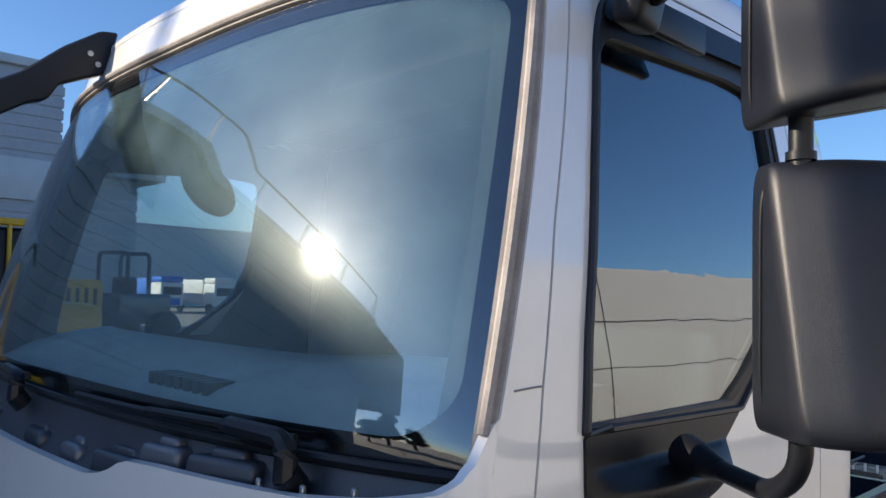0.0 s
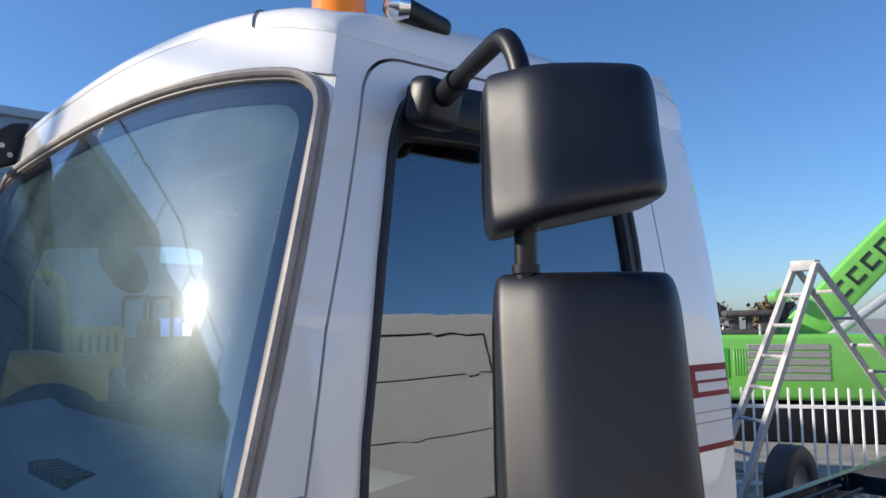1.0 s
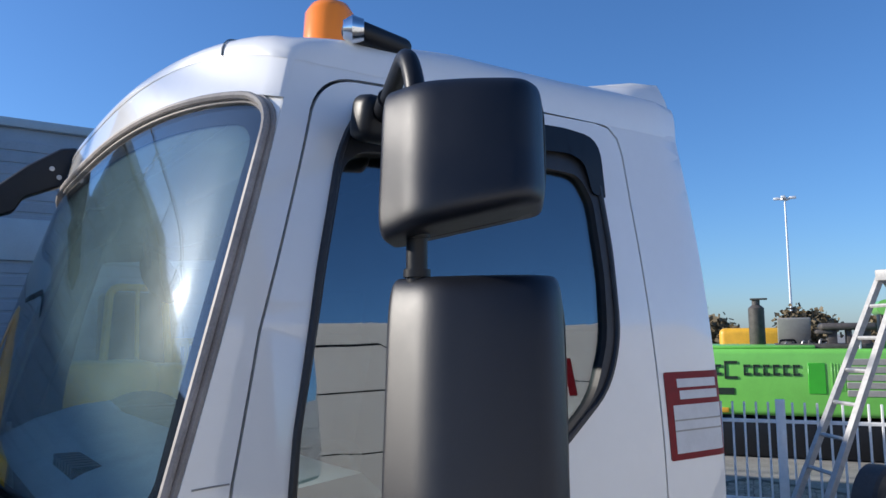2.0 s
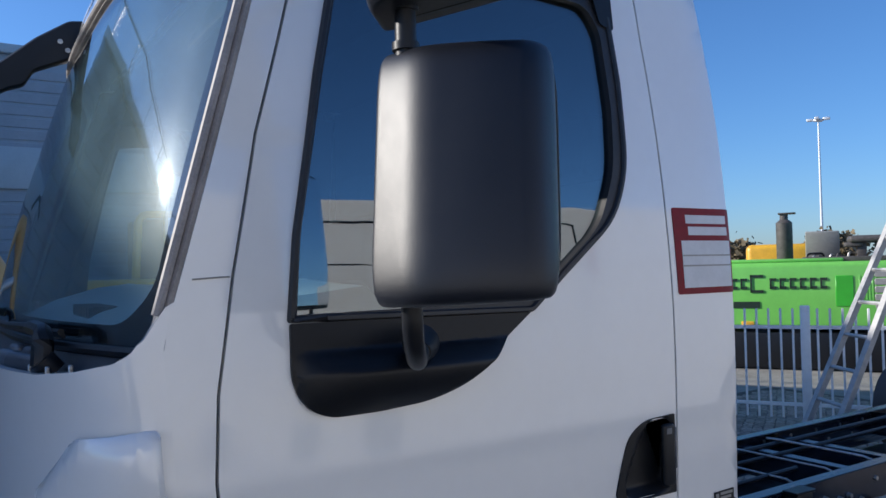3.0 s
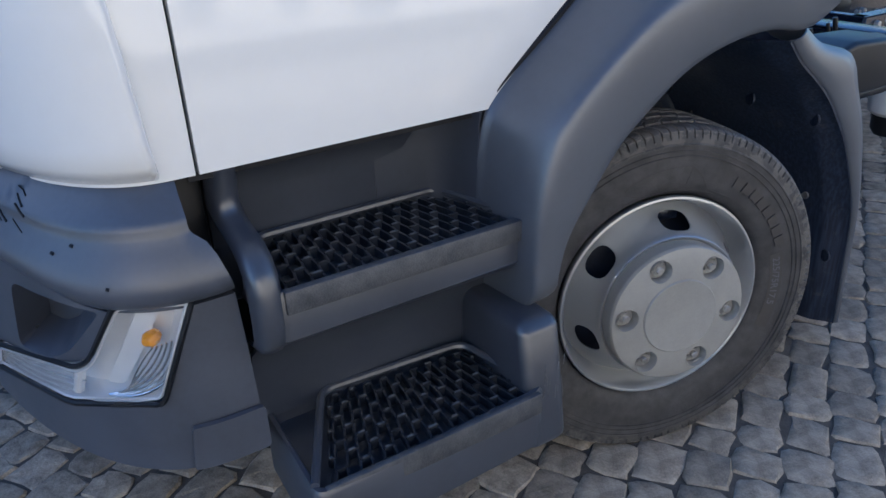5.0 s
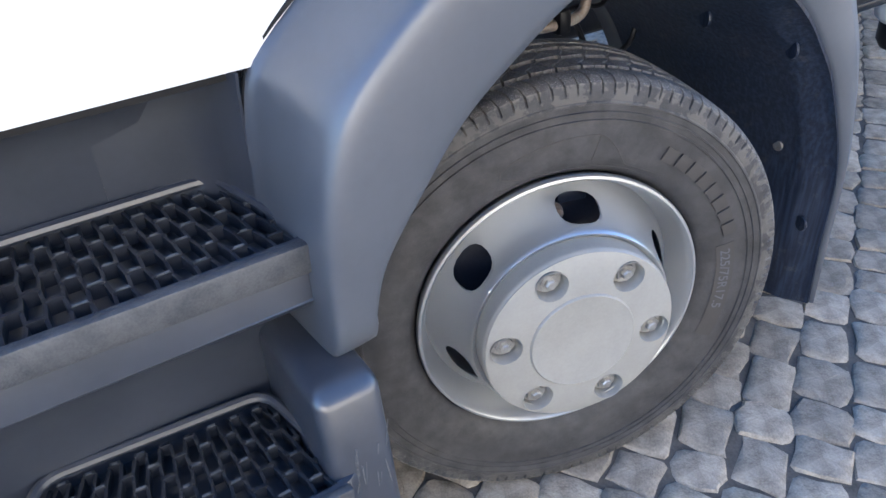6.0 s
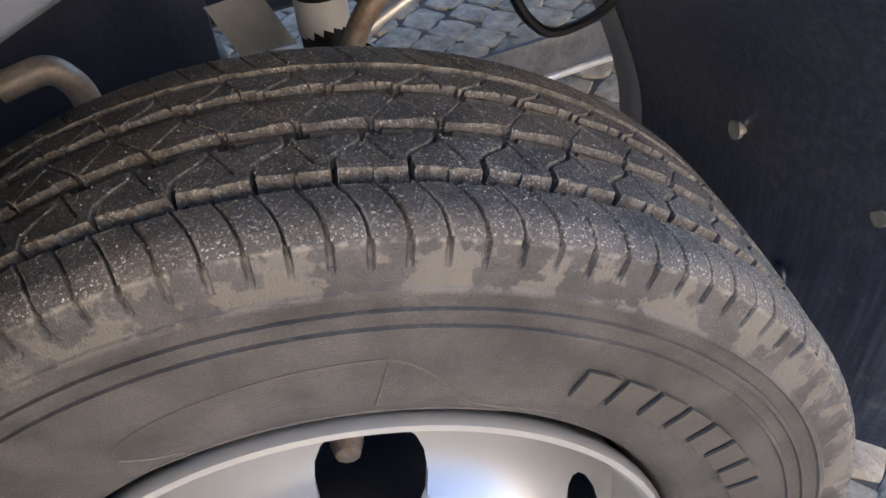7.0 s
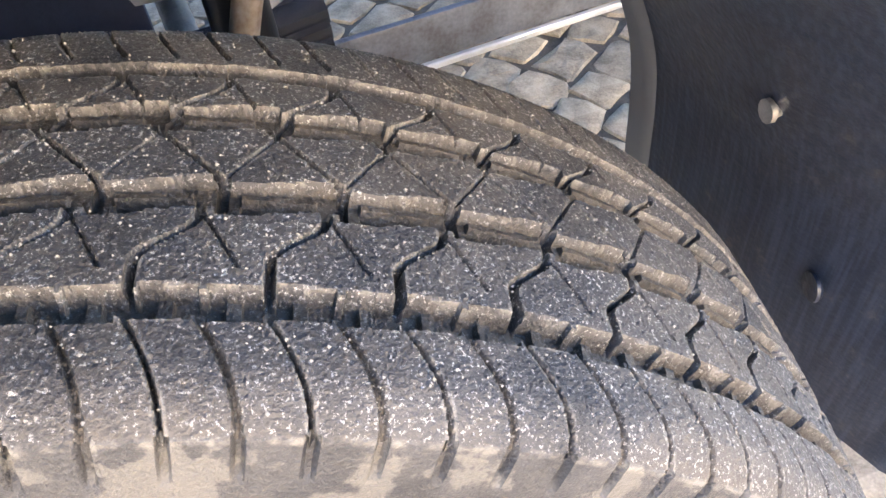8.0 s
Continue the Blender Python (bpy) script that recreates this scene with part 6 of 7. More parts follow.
part("air_cleaner_foot", block((0.66, 0.335, 0.68), (0.86, 0.9995, 0.745), 0.02), BLACK, truck)
FX, FY = 1.49, 0.395
bt = part("fluid_filter", lathe([(0, 0.0), (0.066, 0.0), (0.080, 0.012), (0.083, 0.03), (0.083, 0.185), (0.076, 0.205), (0.0, 0.207)], 32, matrix=pose(FX, FY, 0.462, 90)), STICKER, truck, "white filter canister with red stripe")
part("filter_bowl", lathe([(0, -0.07), (0.05, -0.07), (0.062, -0.05), (0.064, 0.002), (0, 0.002)], 28, matrix=pose(FX, FY, 0.462, 90)), BLACK, bt)
part("stripe", lathe([(0.0834, 0.118), (0.0838, 0.122), (0.0838, 0.140), (0.0834, 0.144)], 32, matrix=pose(FX, FY, 0.462, 90)), RED, bt)
bm = None
for k in range(7):
    a0 = -150 + 14 * k
    w = rnd.uniform(0.4, 1.0)
    pts = [(FX + 0.0836 * math.cos(radians(a0 + d)), FY + 0.0836 * math.sin(radians(a0 + d)), 0.562) for d in (0, 5 * w, 10 * w)]
    bm = tube(pts, 0.0016, 4, bm)
part("print_bar", bm, GREY_TRIM, bt)
head = part("filter_head", lathe([(0, 0), (0.07, 0.0), (0.074, 0.012), (0.07, 0.03), (0.045, 0.036), (0.04, 0.06), (0, 0.062)], 28, matrix=pose(FX, FY, 0.669, 90)), BLACK, truck, "black filter head with metal unions")
part("filter_union", tube(arc_path([(FX - 0.03, FY - 0.03, 0.70), (FX - 0.05, FY - 0.05, 0.75), (FX - 0.10, FY - 0.06, 0.775), (FX - 0.13, FY + 0.02, 0.78)], 0.025), 0.012, 10), STEEL, head)
part("filter_union", tube([(FX - 0.052, FY - 0.052, 0.748), (FX - 0.066, FY - 0.055, 0.757)], 0.019, 6), STEEL, head)
part("filter_union", tube(arc_path([(FX + 0.03, FY - 0.02, 0.70), (FX + 0.05, FY - 0.04, 0.76), (FX + 0.12, FY - 0.04, 0.78), (FX + 0.20, FY + 0.05, 0.74)], 0.03), 0.013, 10), STEEL, head)
part("primer_knob", lathe([(0, 0), (0.022, 0.0), (0.024, 0.008), (0.024, 0.03), (0.018, 0.036), (0, 0.036)], 14, matrix=pose(FX, FY - 0.01, 0.728, 90)), BLACK, head)
for k, (hx, hy) in enumerate(((0.92, 0.36), (1.00, 0.44), (1.12, 0.46), (1.22, 0.50))):
    pts = resample([(hx, hy, 0.80), (hx + 0.03, hy - 0.02, 0.70 - 0.02 * k), (hx + 0.10, hy - 0.03, 0.60), (hx + 0.16, hy + 0.02, 0.56 + 0.03 * k), (hx + 0.2, hy + 0.1, 0.66)], 26)
    part("hose", tube(pts, 0.006 + 0.002 * (k % 2), 8), (BLACK, STEEL)[k == 0], truck)
# added tank shape, its black stands in for shade behind the mudguard
at = part("filler_tank", lathe([(0.0, -0.30), (0.07, -0.29), (0.115, -0.26), (0.13, -0.22), (0.13, 0.22), (0.115, 0.26), (0.07, 0.29), (0.0, 0.30)], 28, matrix=pose(1.22, 0.62, 0.52, 0, 0, 90)), BLACK, truck, "black tank added to darken the space behind the front wheel")
part("tank_strap", tube([(1.12, 0.62 + 0.133 * math.cos(a), 0.52 + 0.133 * math.sin(a)) for a in np.linspace(0, 2 * math.pi, 25)[:-1]], 0.006, 6, closed=True), STEEL, at)
# rear axle wheels
for y in (0.06, 2.52):
    rw = part("rear_wheel", lathe([(0.20, 0.02), (0.23, 0.0), (0.30, -0.01), (0.37, 0.0), (0.395, 0.03), (0.395, 0.22), (0.36, 0.24), (0.20, 0.24)], 48), SIDEWALL, truck, "black rear tyre")
    rw.location = (6.3, y, 0.395)
    part("rim", lathe([(0.0, 0.10), (0.12, 0.10), (0.19, 0.06), (0.235, 0.01), (0.24, 0.03), (0.20, 0.2)], 40), SILVER, rw)
fw = part("wheel", lathe([(0.20, 0.02), (0.23, 0.0), (0.30, -0.01), (0.37, 0.0), (0.395, 0.03), (0.395, 0.21), (0.36, 0.23), (0.20, 0.23), (0.0, 0.2)], 48), SIDEWALL, truck, "far front wheel")
fw.location = (0, 2.51, HUB_Z)
# axle, spring, damper, brake lines over the tyre
part("front_axle", block((-0.05, 0.36, 0.33), (0.06, 2.49, 0.43), 0.03, 3), CHASSIS, truck)
bm = None
for k in range(3):
    bm = tube([(-0.62, 0.655, 0.60 - 0.02 * k), (-0.2, 0.655, 0.50 - 0.018 * k), (0.2, 0.655, 0.50 - 0.018 * k), (0.30, 0.655, 0.51 - 0.02 * k)], 0.02, 6, bm)
part("leaf_spring", bm, CHASSIS, truck)
bm = tube([(0.20, 0.50, 0.42), (0.20, 0.52, 0.70)], 0.026, 16)
bm = tube([(0.20, 0.52, 0.70), (0.20, 0.54, 0.95)], 0.016, 12, bm)
dm = part("damper", bm, BLACK, truck, "black damper with white label")
part("damper_label", lathe([(0.0266, 0.0), (0.0270, 0.003), (0.0270, 0.037), (0.0266, 0.04)], 16, matrix=pose(0.20, 0.517, 0.635, 90, 0, 0)), STICKER, dm)
part("brake_pipe", tube(arc_path([(0.185, 0.43, 0.62), (0.204, 0.43, 0.673), (0.233, 0.43, 0.703), (0.298, 0.43, 0.698), (0.367, 0.43, 0.703), (0.40, 0.45, 0.86)], 0.03), 0.011, 10), RUST, truck, "rusty steel brake pipe")
part("drag_pipe", tube(arc_path([(-0.10, 0.5, 0.672), (-0.055, 0.5, 0.680), (-0.038, 0.5, 0.655), (-0.034, 0.5, 0.58)], 0.03), 0.013, 10), RUST, truck, "worn steel pipe end")
part("pipe_joint", block((0.292, 0.412, 0.68), (0.322, 0.448, 0.728), 0.008), BLACK, truck)
bm = tube(resample([(0.31, 0.43, 0.715), (0.365, 0.45, 0.68), (0.40, 0.45, 0.62), (0.441, 0.45, 0.592), (0.516, 0.45, 0.612), (0.55, 0.46, 0.70)], 30), 0.006, 8)
bm = tube(resample([(0.32, 0.43, 0.72), (0.37, 0.45, 0.715), (0.45, 0.47, 0.70), (0.52, 0.50, 0.74)], 24), 0.005, 8, bm)
part("brake_hose", bm, BLACK, truck, "black brake hose loop")
part("side_bar", block((-0.30, 0.71, 0.36), (1.05, 0.722, 0.424), 0.004), SHIELD, truck, "dusty grey steel bar along the chassis")
# the highlight on the bar's lower edge, put in as a brighter strip
part("bar_edge_highlight", block((-0.30, 0.700, 0.352), (1.05, 0.7095, 0.362), 0.002, 1), ALU, truck, "bright lower edge of the bar, its highlight laid on as a strip")
part("steel_rod", tube([(0.20, 0.60, 0.546), (0.42, 0.60, 0.641)], 0.009, 10), ALU, truck, "bright steel rod")
# added bright plate: a reflected patch of sky and ground, given as a shape
GLINT = [(0.100, 0.652), (0.124, 0.590), (0.190, 0.585), (0.160, 0.655)]
part("glint_plate", sheet(GLINT, [], lambda x, z, o=0.0: (x, 0.60 - o, z), (0.03, 0.03), 0.003), ALU, truck, "thin bright plate added for a patch of reflected sky")
part("tie_rod", tube([(0.16, 0.30, 0.36), (0.17, 2.49, 0.36)], 0.022, 12), STEEL, truck)
# added dark panel, stands in for the shade beside the engine
part("dark_panel", block((-0.75, 0.78, 0.12), (0.13, 0.80, 0.80), 0.006), DARK, truck, "black panel added to darken the space under the cab")
part("engine_block", block((-0.85, 0.95, 0.45), (0.35, 1.90, 1.0), 0.05, 3), DARK, truck)


# ---- surroundings ----
bm = bmesh.new()
bmesh.ops.create_grid(bm, x_segments=24, y_segments=24, size=900)
for v in bm.verts:
    v.co.z = -0.014
tagged(part("ground", bm, YARD), "grey paved yard reaching to the horizon", "ground", kind="structure")
bm = bmesh.new()
bmesh.ops.create_grid(bm, x_segments=20, y_segments=20, size=1)
for v in bm.verts:
    v.co = Vector((1.75 + v.co.x * 6.9, 1.15 + v.co.y * 4.5, -0.0062))
tagged(part("joint_sand", bm, SAND), "dark sand and dirt between the paving stones", "sand", kind="structure")

# fence of white upright bars
FD = Vector((0.55, -0.835, 0)).normalized()
F0 = Vector((6.62, 4.02, 0)) + FD * 0.16
fence = tagged(empty("fence", tuple(F0)), "white metal bar fence round the yard", "fence")
bar_me = None
for k in range(-30, 54):
    if k % 23 == 0:
        ob = part("post", block((-0.05, -0.05, 0), (0.05, 0.05, 1.30), 0.006), FENCE, fence)
    elif bar_me is None:
        ob = part("bar", block((-0.012, -0.012, 0.05), (0.012, 0.012, 1.27), 0.003, 1), FENCE, fence)
        bar_me = ob.data
    else:
        ob = new("bar", bar_me)
        ob.parent = fence
    ob.matrix_local = Matrix.Translation(FD * 0.125 * k) @ Matrix.Rotation(math.atan2(FD.y, FD.x), 4, "Z")
for z in (0.20, 1.06):
    a, b = FD * -3.8, FD * 6.7
    bm = block((0, -0.012, z - 0.02), ((b - a).length, 0.012, z + 0.02), 0.003, 1)
    ob = part("rail", bm, FENCE, fence)
    ob.matrix_local = Matrix.Translation(a) @ Matrix.Rotation(math.atan2(FD.y, FD.x), 4, "Z")

# double ladder
ladder = tagged(empty("ladder", (5.86, 2.2, 0)), "white aluminium double step ladder standing open", "ladder")
apex = Vector((0, 0, 2.56))
deep = Vector((0.53, 0.85, 0)) * 0.21
for foot in (Vector((-0.96, 0.60, 0)), Vector((1.61, -1.0, 0))):
    for s in (-1, 1):
        part("ladder_rail", tube([apex + deep * s * 0.75, foot + deep * s * 1.25], 0.038, 4), LADDER, ladder)
    n = 9 if foot.x < 0 else 10
    for k in range(1, n):
        t = k / n
        p = apex.lerp(foot, t)
        w = deep * (0.75 + 0.5 * t)
        part("rung", tube([p - w, p + w], 0.018, 6), LADDER, ladder)
part("ladder_hinge", block((-0.06, -0.12, 2.50), (0.06, 0.12, 2.60), 0.01), LADDER, ladder)


def frame_at(origin, along):
    """A pose whose x runs along the given direction on the ground."""
    return Matrix.Translation(origin) @ Matrix.Rotation(math.atan2(along[1], along[0]), 4, "Z")


# green material handler behind the fence
ex = tagged(empty("excavator"), "bright green excavator parked behind the fence", "excavator")
ex.matrix_world = frame_at((9.75, 7.45, 0), FD)
# local x along its side, y towards the fence is negative
bm = block((0.0, 0.0, 0.68), (4.6, 2.4, 1.78), 0.09, 4)
for v in bm.verts:
    if v.co.z < 1.0 and v.co.x < 0.5:
        v.co.x += 0.16
body_ob = part("body", bm, GREEN, ex, "green engine housing")
part("body_top", block((0.12, 0.1, 1.78), (2.0, 2.3, 1.84), 0.03), GREEN, body_ob)
bm = None
for k in range(5):
    bm = block((2.42, -0.014, 1.02 + 0.125 * k), (3.7, 0.01, 1.12 + 0.125 * k), 0.006, 1, bm)
part("vent_grille", bm, CAP, body_ob, "grey vent louvres")
x = 0.27
for wdt in (0.13, 0.13, 0.26, 0.13, 0.13, 0.13, 0.13, 0.13, 0.13):
    hgt = 0.30 if wdt > 0.15 else 0.18
    bm = block((x, -0.016, 1.43 - hgt / 2), (x + wdt * 0.8, 0.004, 1.43 - hgt / 2 + 0.045), 0.002, 1)
    bm = block((x, -0.016, 1.43 + hgt / 2 - 0.045), (x + wdt * 0.8, 0.004, 1.43 + hgt / 2), 0.002, 1, bm)
    bm = block((x, -0.016, 1.43 - hgt / 2), (x + 0.03, 0.004, 1.43 + hgt / 2), 0.002, 1, bm)
    x += wdt * 1.17
    part("name_bar", bm, TEXT_D, body_ob)
part("decal", block((1.86, -0.012, 1.05), (2.12, 0.004, 1.55), 0.02, 1), GREEN_D, body_ob)
for k in range(6):
    part("moulded_rib", block((2.20 + 0.045 * k, -0.010, 1.10), (2.222 + 0.045 * k, 0.004, 1.55), 0.003, 1), GREEN, body_ob)
part("side_mark", block((0.30, -0.012, 1.02), (0.72, 0.004, 1.13), 0.004, 1), TEXT_D, body_ob)
part("side_strip", block((-0.10, 0.02, 0.80), (-0.02, 2.3, 1.55), 0.02), YELLOW, ex)
part("exhaust", lathe([(0, 0), (0.13, 0), (0.14, 0.02), (0.14, 0.74), (0.10, 0.78), (0.07, 0.80), (0.07, 0.90), (0, 0.90)], 24, matrix=pose(1.13, 1.43, 1.76, 90)), STACK, ex, "sooty grey exhaust stack")
part("rain_cap", block((1.03, 1.34, 2.655), (1.33, 1.52, 2.685), 0.01), STACK, ex)
part("hatch", moved(block((-0.27, 0, 0), (0.26, 0.05, 0.52), 0.02), pose(1.73, 0.9, 1.80, 18, 0, 0)), CAP, ex, "raised grey hatch")
rnd = random.Random(5)
for k in range(9):
    p = Vector((1.45 + 0.09 * k, 0.3 + 0.3 * rnd.random(), 1.76))
    w = rnd.uniform(0.12, 0.32)
    bm = tube(arc_path([p, p + Vector((0.03, 0, 0.06 + 0.12 * rnd.random())), p + Vector((w, 0.1, 0.05 + 0.12 * rnd.random())), p + Vector((w + 0.04, 0.1, 0))], 0.05), rnd.uniform(0.010, 0.022), 6)
    part("engine_hose", bm, (BLACK, STEEL, STACK)[k % 3], ex)
part("engine_deck", block((1.40, 0.2, 1.775), (3.0, 1.3, 1.86), 0.02), STACK, ex)
cv = part("air_cleaner", block((2.10, 0.3, 2.08), (2.95, 0.95, 2.20), 0.05, 3), STACK, ex, "grey air cleaner cover")
part("cover_cap", block((2.05, 0.35, 2.02), (2.30, 0.9, 2.09), 0.02), STACK, cv)
for x0, x1 in ((2.22, 2.36), (2.50, 2.58), (2.72, 2.86)):
    part("engine_frame", block((x0, 0.4, 1.82), (x1, 0.7, 2.09), 0.01), STACK, ex)
part("grab_post", tube([(2.66, 0.15, 1.78), (2.66, 0.15, 1.96)], 0.02, 8), ALU, ex)
part("boom_foot", block((3.05, 0.8, 1.75), (3.25, 1.2, 2.40), 0.05, 3), BLACK, ex)
part("boom_pin", tube([(3.12, 0.55, 2.45), (3.12, 1.45, 2.45)], 0.13, 18), GREEN, ex)
bm = block((-0.4, -0.22, -0.34), (6.5, 0.22, 0.34), 0.05, 3)
for v in bm.verts:
    v.co.z *= 1.0 - 0.05 * max(0, v.co.x - 1)
boom = part("boom", moved(bm, pose(3.25, 1.0, 1.62, 0, -46, 0)), GREEN, ex, "green lattice-free boom raised at an angle")
for k in range(4):
    o = 1.15 + 0.34 * k
    bm = block((o, -0.232, -0.13), (o + 0.06, -0.218, 0.15), 0.003, 1)
    bm = block((o, -0.232, -0.13), (o + 0.24, -0.218, -0.07), 0.003, 1, bm)
    bm = block((o, -0.232, 0.09), (o + 0.24, -0.218, 0.15), 0.003, 1, bm)
    part("name_bar", moved(bm, pose(3.25, 1.0, 1.62, 0, -46, 0)), TEXT_D, boom)
part("boom_ram", tube([(3.6, 0.8, 1.5), (5.3, 0.9, 2.75)], 0.09, 14), ALU, ex)
part("slew_ring", tube([(2.3, 1.2, 0.62), (2.3, 1.2, 0.95)], 0.75, 32), BLACK, ex)
# undercarriage, enlarged down to the ground so its black also gives the machine's shadow
part("undercarriage_with_shade", block((-0.6, 0.05, 0.0), (5.2, 2.1, 0.62), 0.05), BLACK, ex)
for x in (1.0, 3.7):
    for y in (0.12, 2.0):
        part("tyre", lathe([(0.2, 0.0), (0.45, 0.0), (0.52, 0.05), (0.52, 0.36), (0.45, 0.41), (0.2, 0.41)], 36, matrix=pose(x, y, 0.50)), BLACK, ex)
part("amber_light", block((0.42, -0.03, 0.72), (0.62, 0.02, 0.80), 0.01), YELLOW, ex)

# small yellow machine behind it
ym_ = tagged(empty("dumper"), "yellow dumper standing behind the excavator", "dumper")
ym_.matrix_world = frame_at((12.49, 8.78, 0), FD)
part("cab", block((0, 0, 0.9), (1.3, 1.4, 2.15), 0.12, 4), YELLOW, ym_)
part("skip", block((-0.6, 0.1, 0.6), (0.3, 1.3, 1.5), 0.1, 3), YELLOW, ym_)
for x in (0.0, 1.0):
    part("tyre", lathe([(0.2, 0), (0.4, 0), (0.45, 0.05), (0.45, 0.3), (0.2, 0.3)], 28, matrix=pose(x, -0.1, 0.45)), BLACK, ym_)

# tall lamp post
lp = tagged(empty("street_lamp", (51.27, 30.4, 0)), "tall grey floodlight mast", "lamp post")
part("mast", tube([(0, 0, -0.1), (0, 0, 6), (0, 0, 11.85)], [0.12, 0.09, 0.06], 14), ALU, lp)
part("head_ring", tube([(0, 0, 11.82), (0, 0, 11.95)], 0.35, 16), ALU, lp)
for k in range(4):
    t = k * math.pi / 2 + 0.4
    part("floodlight", moved(block((-0.22, -0.14, -0.08), (0.22, 0.14, 0.10), 0.03), pose(0.55 * math.cos(t), 0.55 * math.sin(t), 11.93, 0, 0, math.degrees(t))), ALU, lp)


# trees: tapered trunk, limbs, crown of many small clumps
def tree(x, y, h, spread, seed):
    rnd = random.Random(seed)
    t = tagged(empty("tree", (x, y, 0)), "bare brownish tree in the distance", "tree")
    bm = tube([(0, 0, -0.1), (0.1, 0, h * 0.3), (0, 0.1, h * 0.6), (0.05, 0, h * 0.95)], [h * 0.03, h * 0.024, h * 0.014, 0.02], 8)
    tips = []
    for k in range(26):
        a, z0 = rnd.random() * 6.28, h * (0.25 + 0.6 * rnd.random())
        ln = spread * (0.5 + 0.5 * rnd.random()) * (1.15 - z0 / h)
        p0 = Vector((0, 0, z0))
        p1 = p0 + Vector((math.cos(a) * ln * 0.5, math.sin(a) * ln * 0.5, ln * 0.35))
        p2 = p0 + Vector((math.cos(a) * ln, math.sin(a) * ln, ln * 0.8))
        bm = tube([p0, p1, p2], [h * 0.008, h * 0.005, 0.01], 5, bm)
        tips += [p1, p2, p0.lerp(p2, 0.7)]
    part("trunk", bm, BARK, t)
    vs, fs = [], []
    for p in tips:
        for k in range(60):
            q = p + Vector((rnd.gauss(0, 0.5), rnd.gauss(0, 0.5), rnd.gauss(0, 0.4))) * spread * 0.28
            u, w = Vector((rnd.gauss(0, 1), rnd.gauss(0, 1), rnd.gauss(0, 1))).normalized(), Vector((rnd.gauss(0, 1), rnd.gauss(0, 1), rnd.gauss(0, 1))).normalized()
            s = 0.10 + 0.10 * rnd.random()
            i = len(vs)
            vs += [tuple(q + u * s), tuple(q + w * s), tuple(q - u * s), tuple(q - w * s)]
            fs.append((i, i + 1, i + 2, i + 3))
    me = bpy.data.meshes.new("crown")
    me.from_pydata(vs, [], fs)
    me.materials.append(LEAF)
    ob = new("crown", me)
    ob.parent = t


for i, (x, y, h, s) in enumerate(((30, 27, 2.9, 1.8), (36, 26, 2.6, 1.9), (42, 24, 3.0, 2.2), (33, 33, 3.2, 2.2), (48, 22, 3.0, 2.2), (26, 30, 2.9, 1.9))):
    tree(x, y, h, s, i)
for i, (x, y, h, s) in enumerate(((-26.1, 7.0, 6.6, 1.7), (-26.6, 4.8, 5.4, 1.2), (-25.5, 8.6, 5.0, 1.5))):
    tree(x, y, h, s, 40 + i)


# grey halls
def hall(name, lo, hi, mat, ribs, label):
    h = tagged(empty(name, (lo[0], lo[1], 0)), label, "building")
    o = Vector((lo[0], lo[1], 0))
    part("wall", block((0, 0, 0), (hi[0] - lo[0], hi[1] - lo[1], hi[2]), 0.03), mat, h)
    bm = None
    for k in range(ribs):
        z = 0.35 + (hi[2] - 0.6) * k / ribs
        bm = block((-0.03, -0.03, z), (hi[0] - lo[0] + 0.03, 0.02, z + (hi[2] - 0.6) / ribs * 0.78), 0.012, 1, bm)
    part("cladding", bm, mat, h, "horizontal profiled cladding")
    part("roof", block((-0.15, -0.15, hi[2]), (hi[0] - lo[0] + 0.15, hi[1] - lo[1] + 0.15, hi[2] + 0.22), 0.03), CLAD_L, h)
    return h


h1 = hall("warehouse", (-34, 19.5, 0), (4.5, 45, 7.1), CLAD, 22, "large grey warehouse with profiled metal cladding")
part("wall_band", block((0, -0.10, 3.9), (38.5, -0.02, 4.9), 0.02), CLAD_L, h1)
h4 = hall("warehouse", (4.2, 26, 0), (9.13, 40, 5.55), CLAD_L, 12, "pale blue-grey hall with a jutting flat roof")
part("roof_edge", block((-0.1, -0.7, 5.56), (5.65, 14.2, 6.0), 0.03), CLAD_L, h4)
hall("warehouse", (24, 75, 0), (60, 95, 8.0), CLAD_L, 14, "light grey warehouse with a low roof")
# dark hall in front of the truck with a railed roof
ALONG = (0.866, 0.5)
h3 = hall("warehouse", (0, 0, 0), (13.7, 9, 6.85), CLAD_D, 18, "dark warehouse with a railed roof")
h3.matrix_world = frame_at((-14.13, 5.55, 0), ALONG)
rl = tagged(empty("roof_railing"), "thin steel railing along the roof edge", "railing")
rl.matrix_world = frame_at((-14.13, 5.55, 7.07), ALONG)
for k in range(6):
    x = 0.1 + 2.57 * k
    part("railing_post", tube([(x, 0.0, 0), (x, 0.0, 0.78)], 0.035, 6), CHASSIS, rl)
    part("railing_brace", tube([(x, 0.55, 0), (x, 0.0, 0.76)], 0.02, 6), CHASSIS, rl)
part("railing_bar", tube([(0.1, 0.0, 0.78), (13.6, 0.0, 0.78)], 0.028, 6), CHASSIS, rl)
part("railing_bar", tube([(13.6, 0.0, 0.78), (13.6, 8.8, 0.78)], 0.028, 6), CHASSIS, rl)
part("canopy", block((-3.3, 0.0, 4.5), (-0.02, 5.0, 7.0), 0.03), CLAD_D, h3, "dark upper storey jutting past the wall")

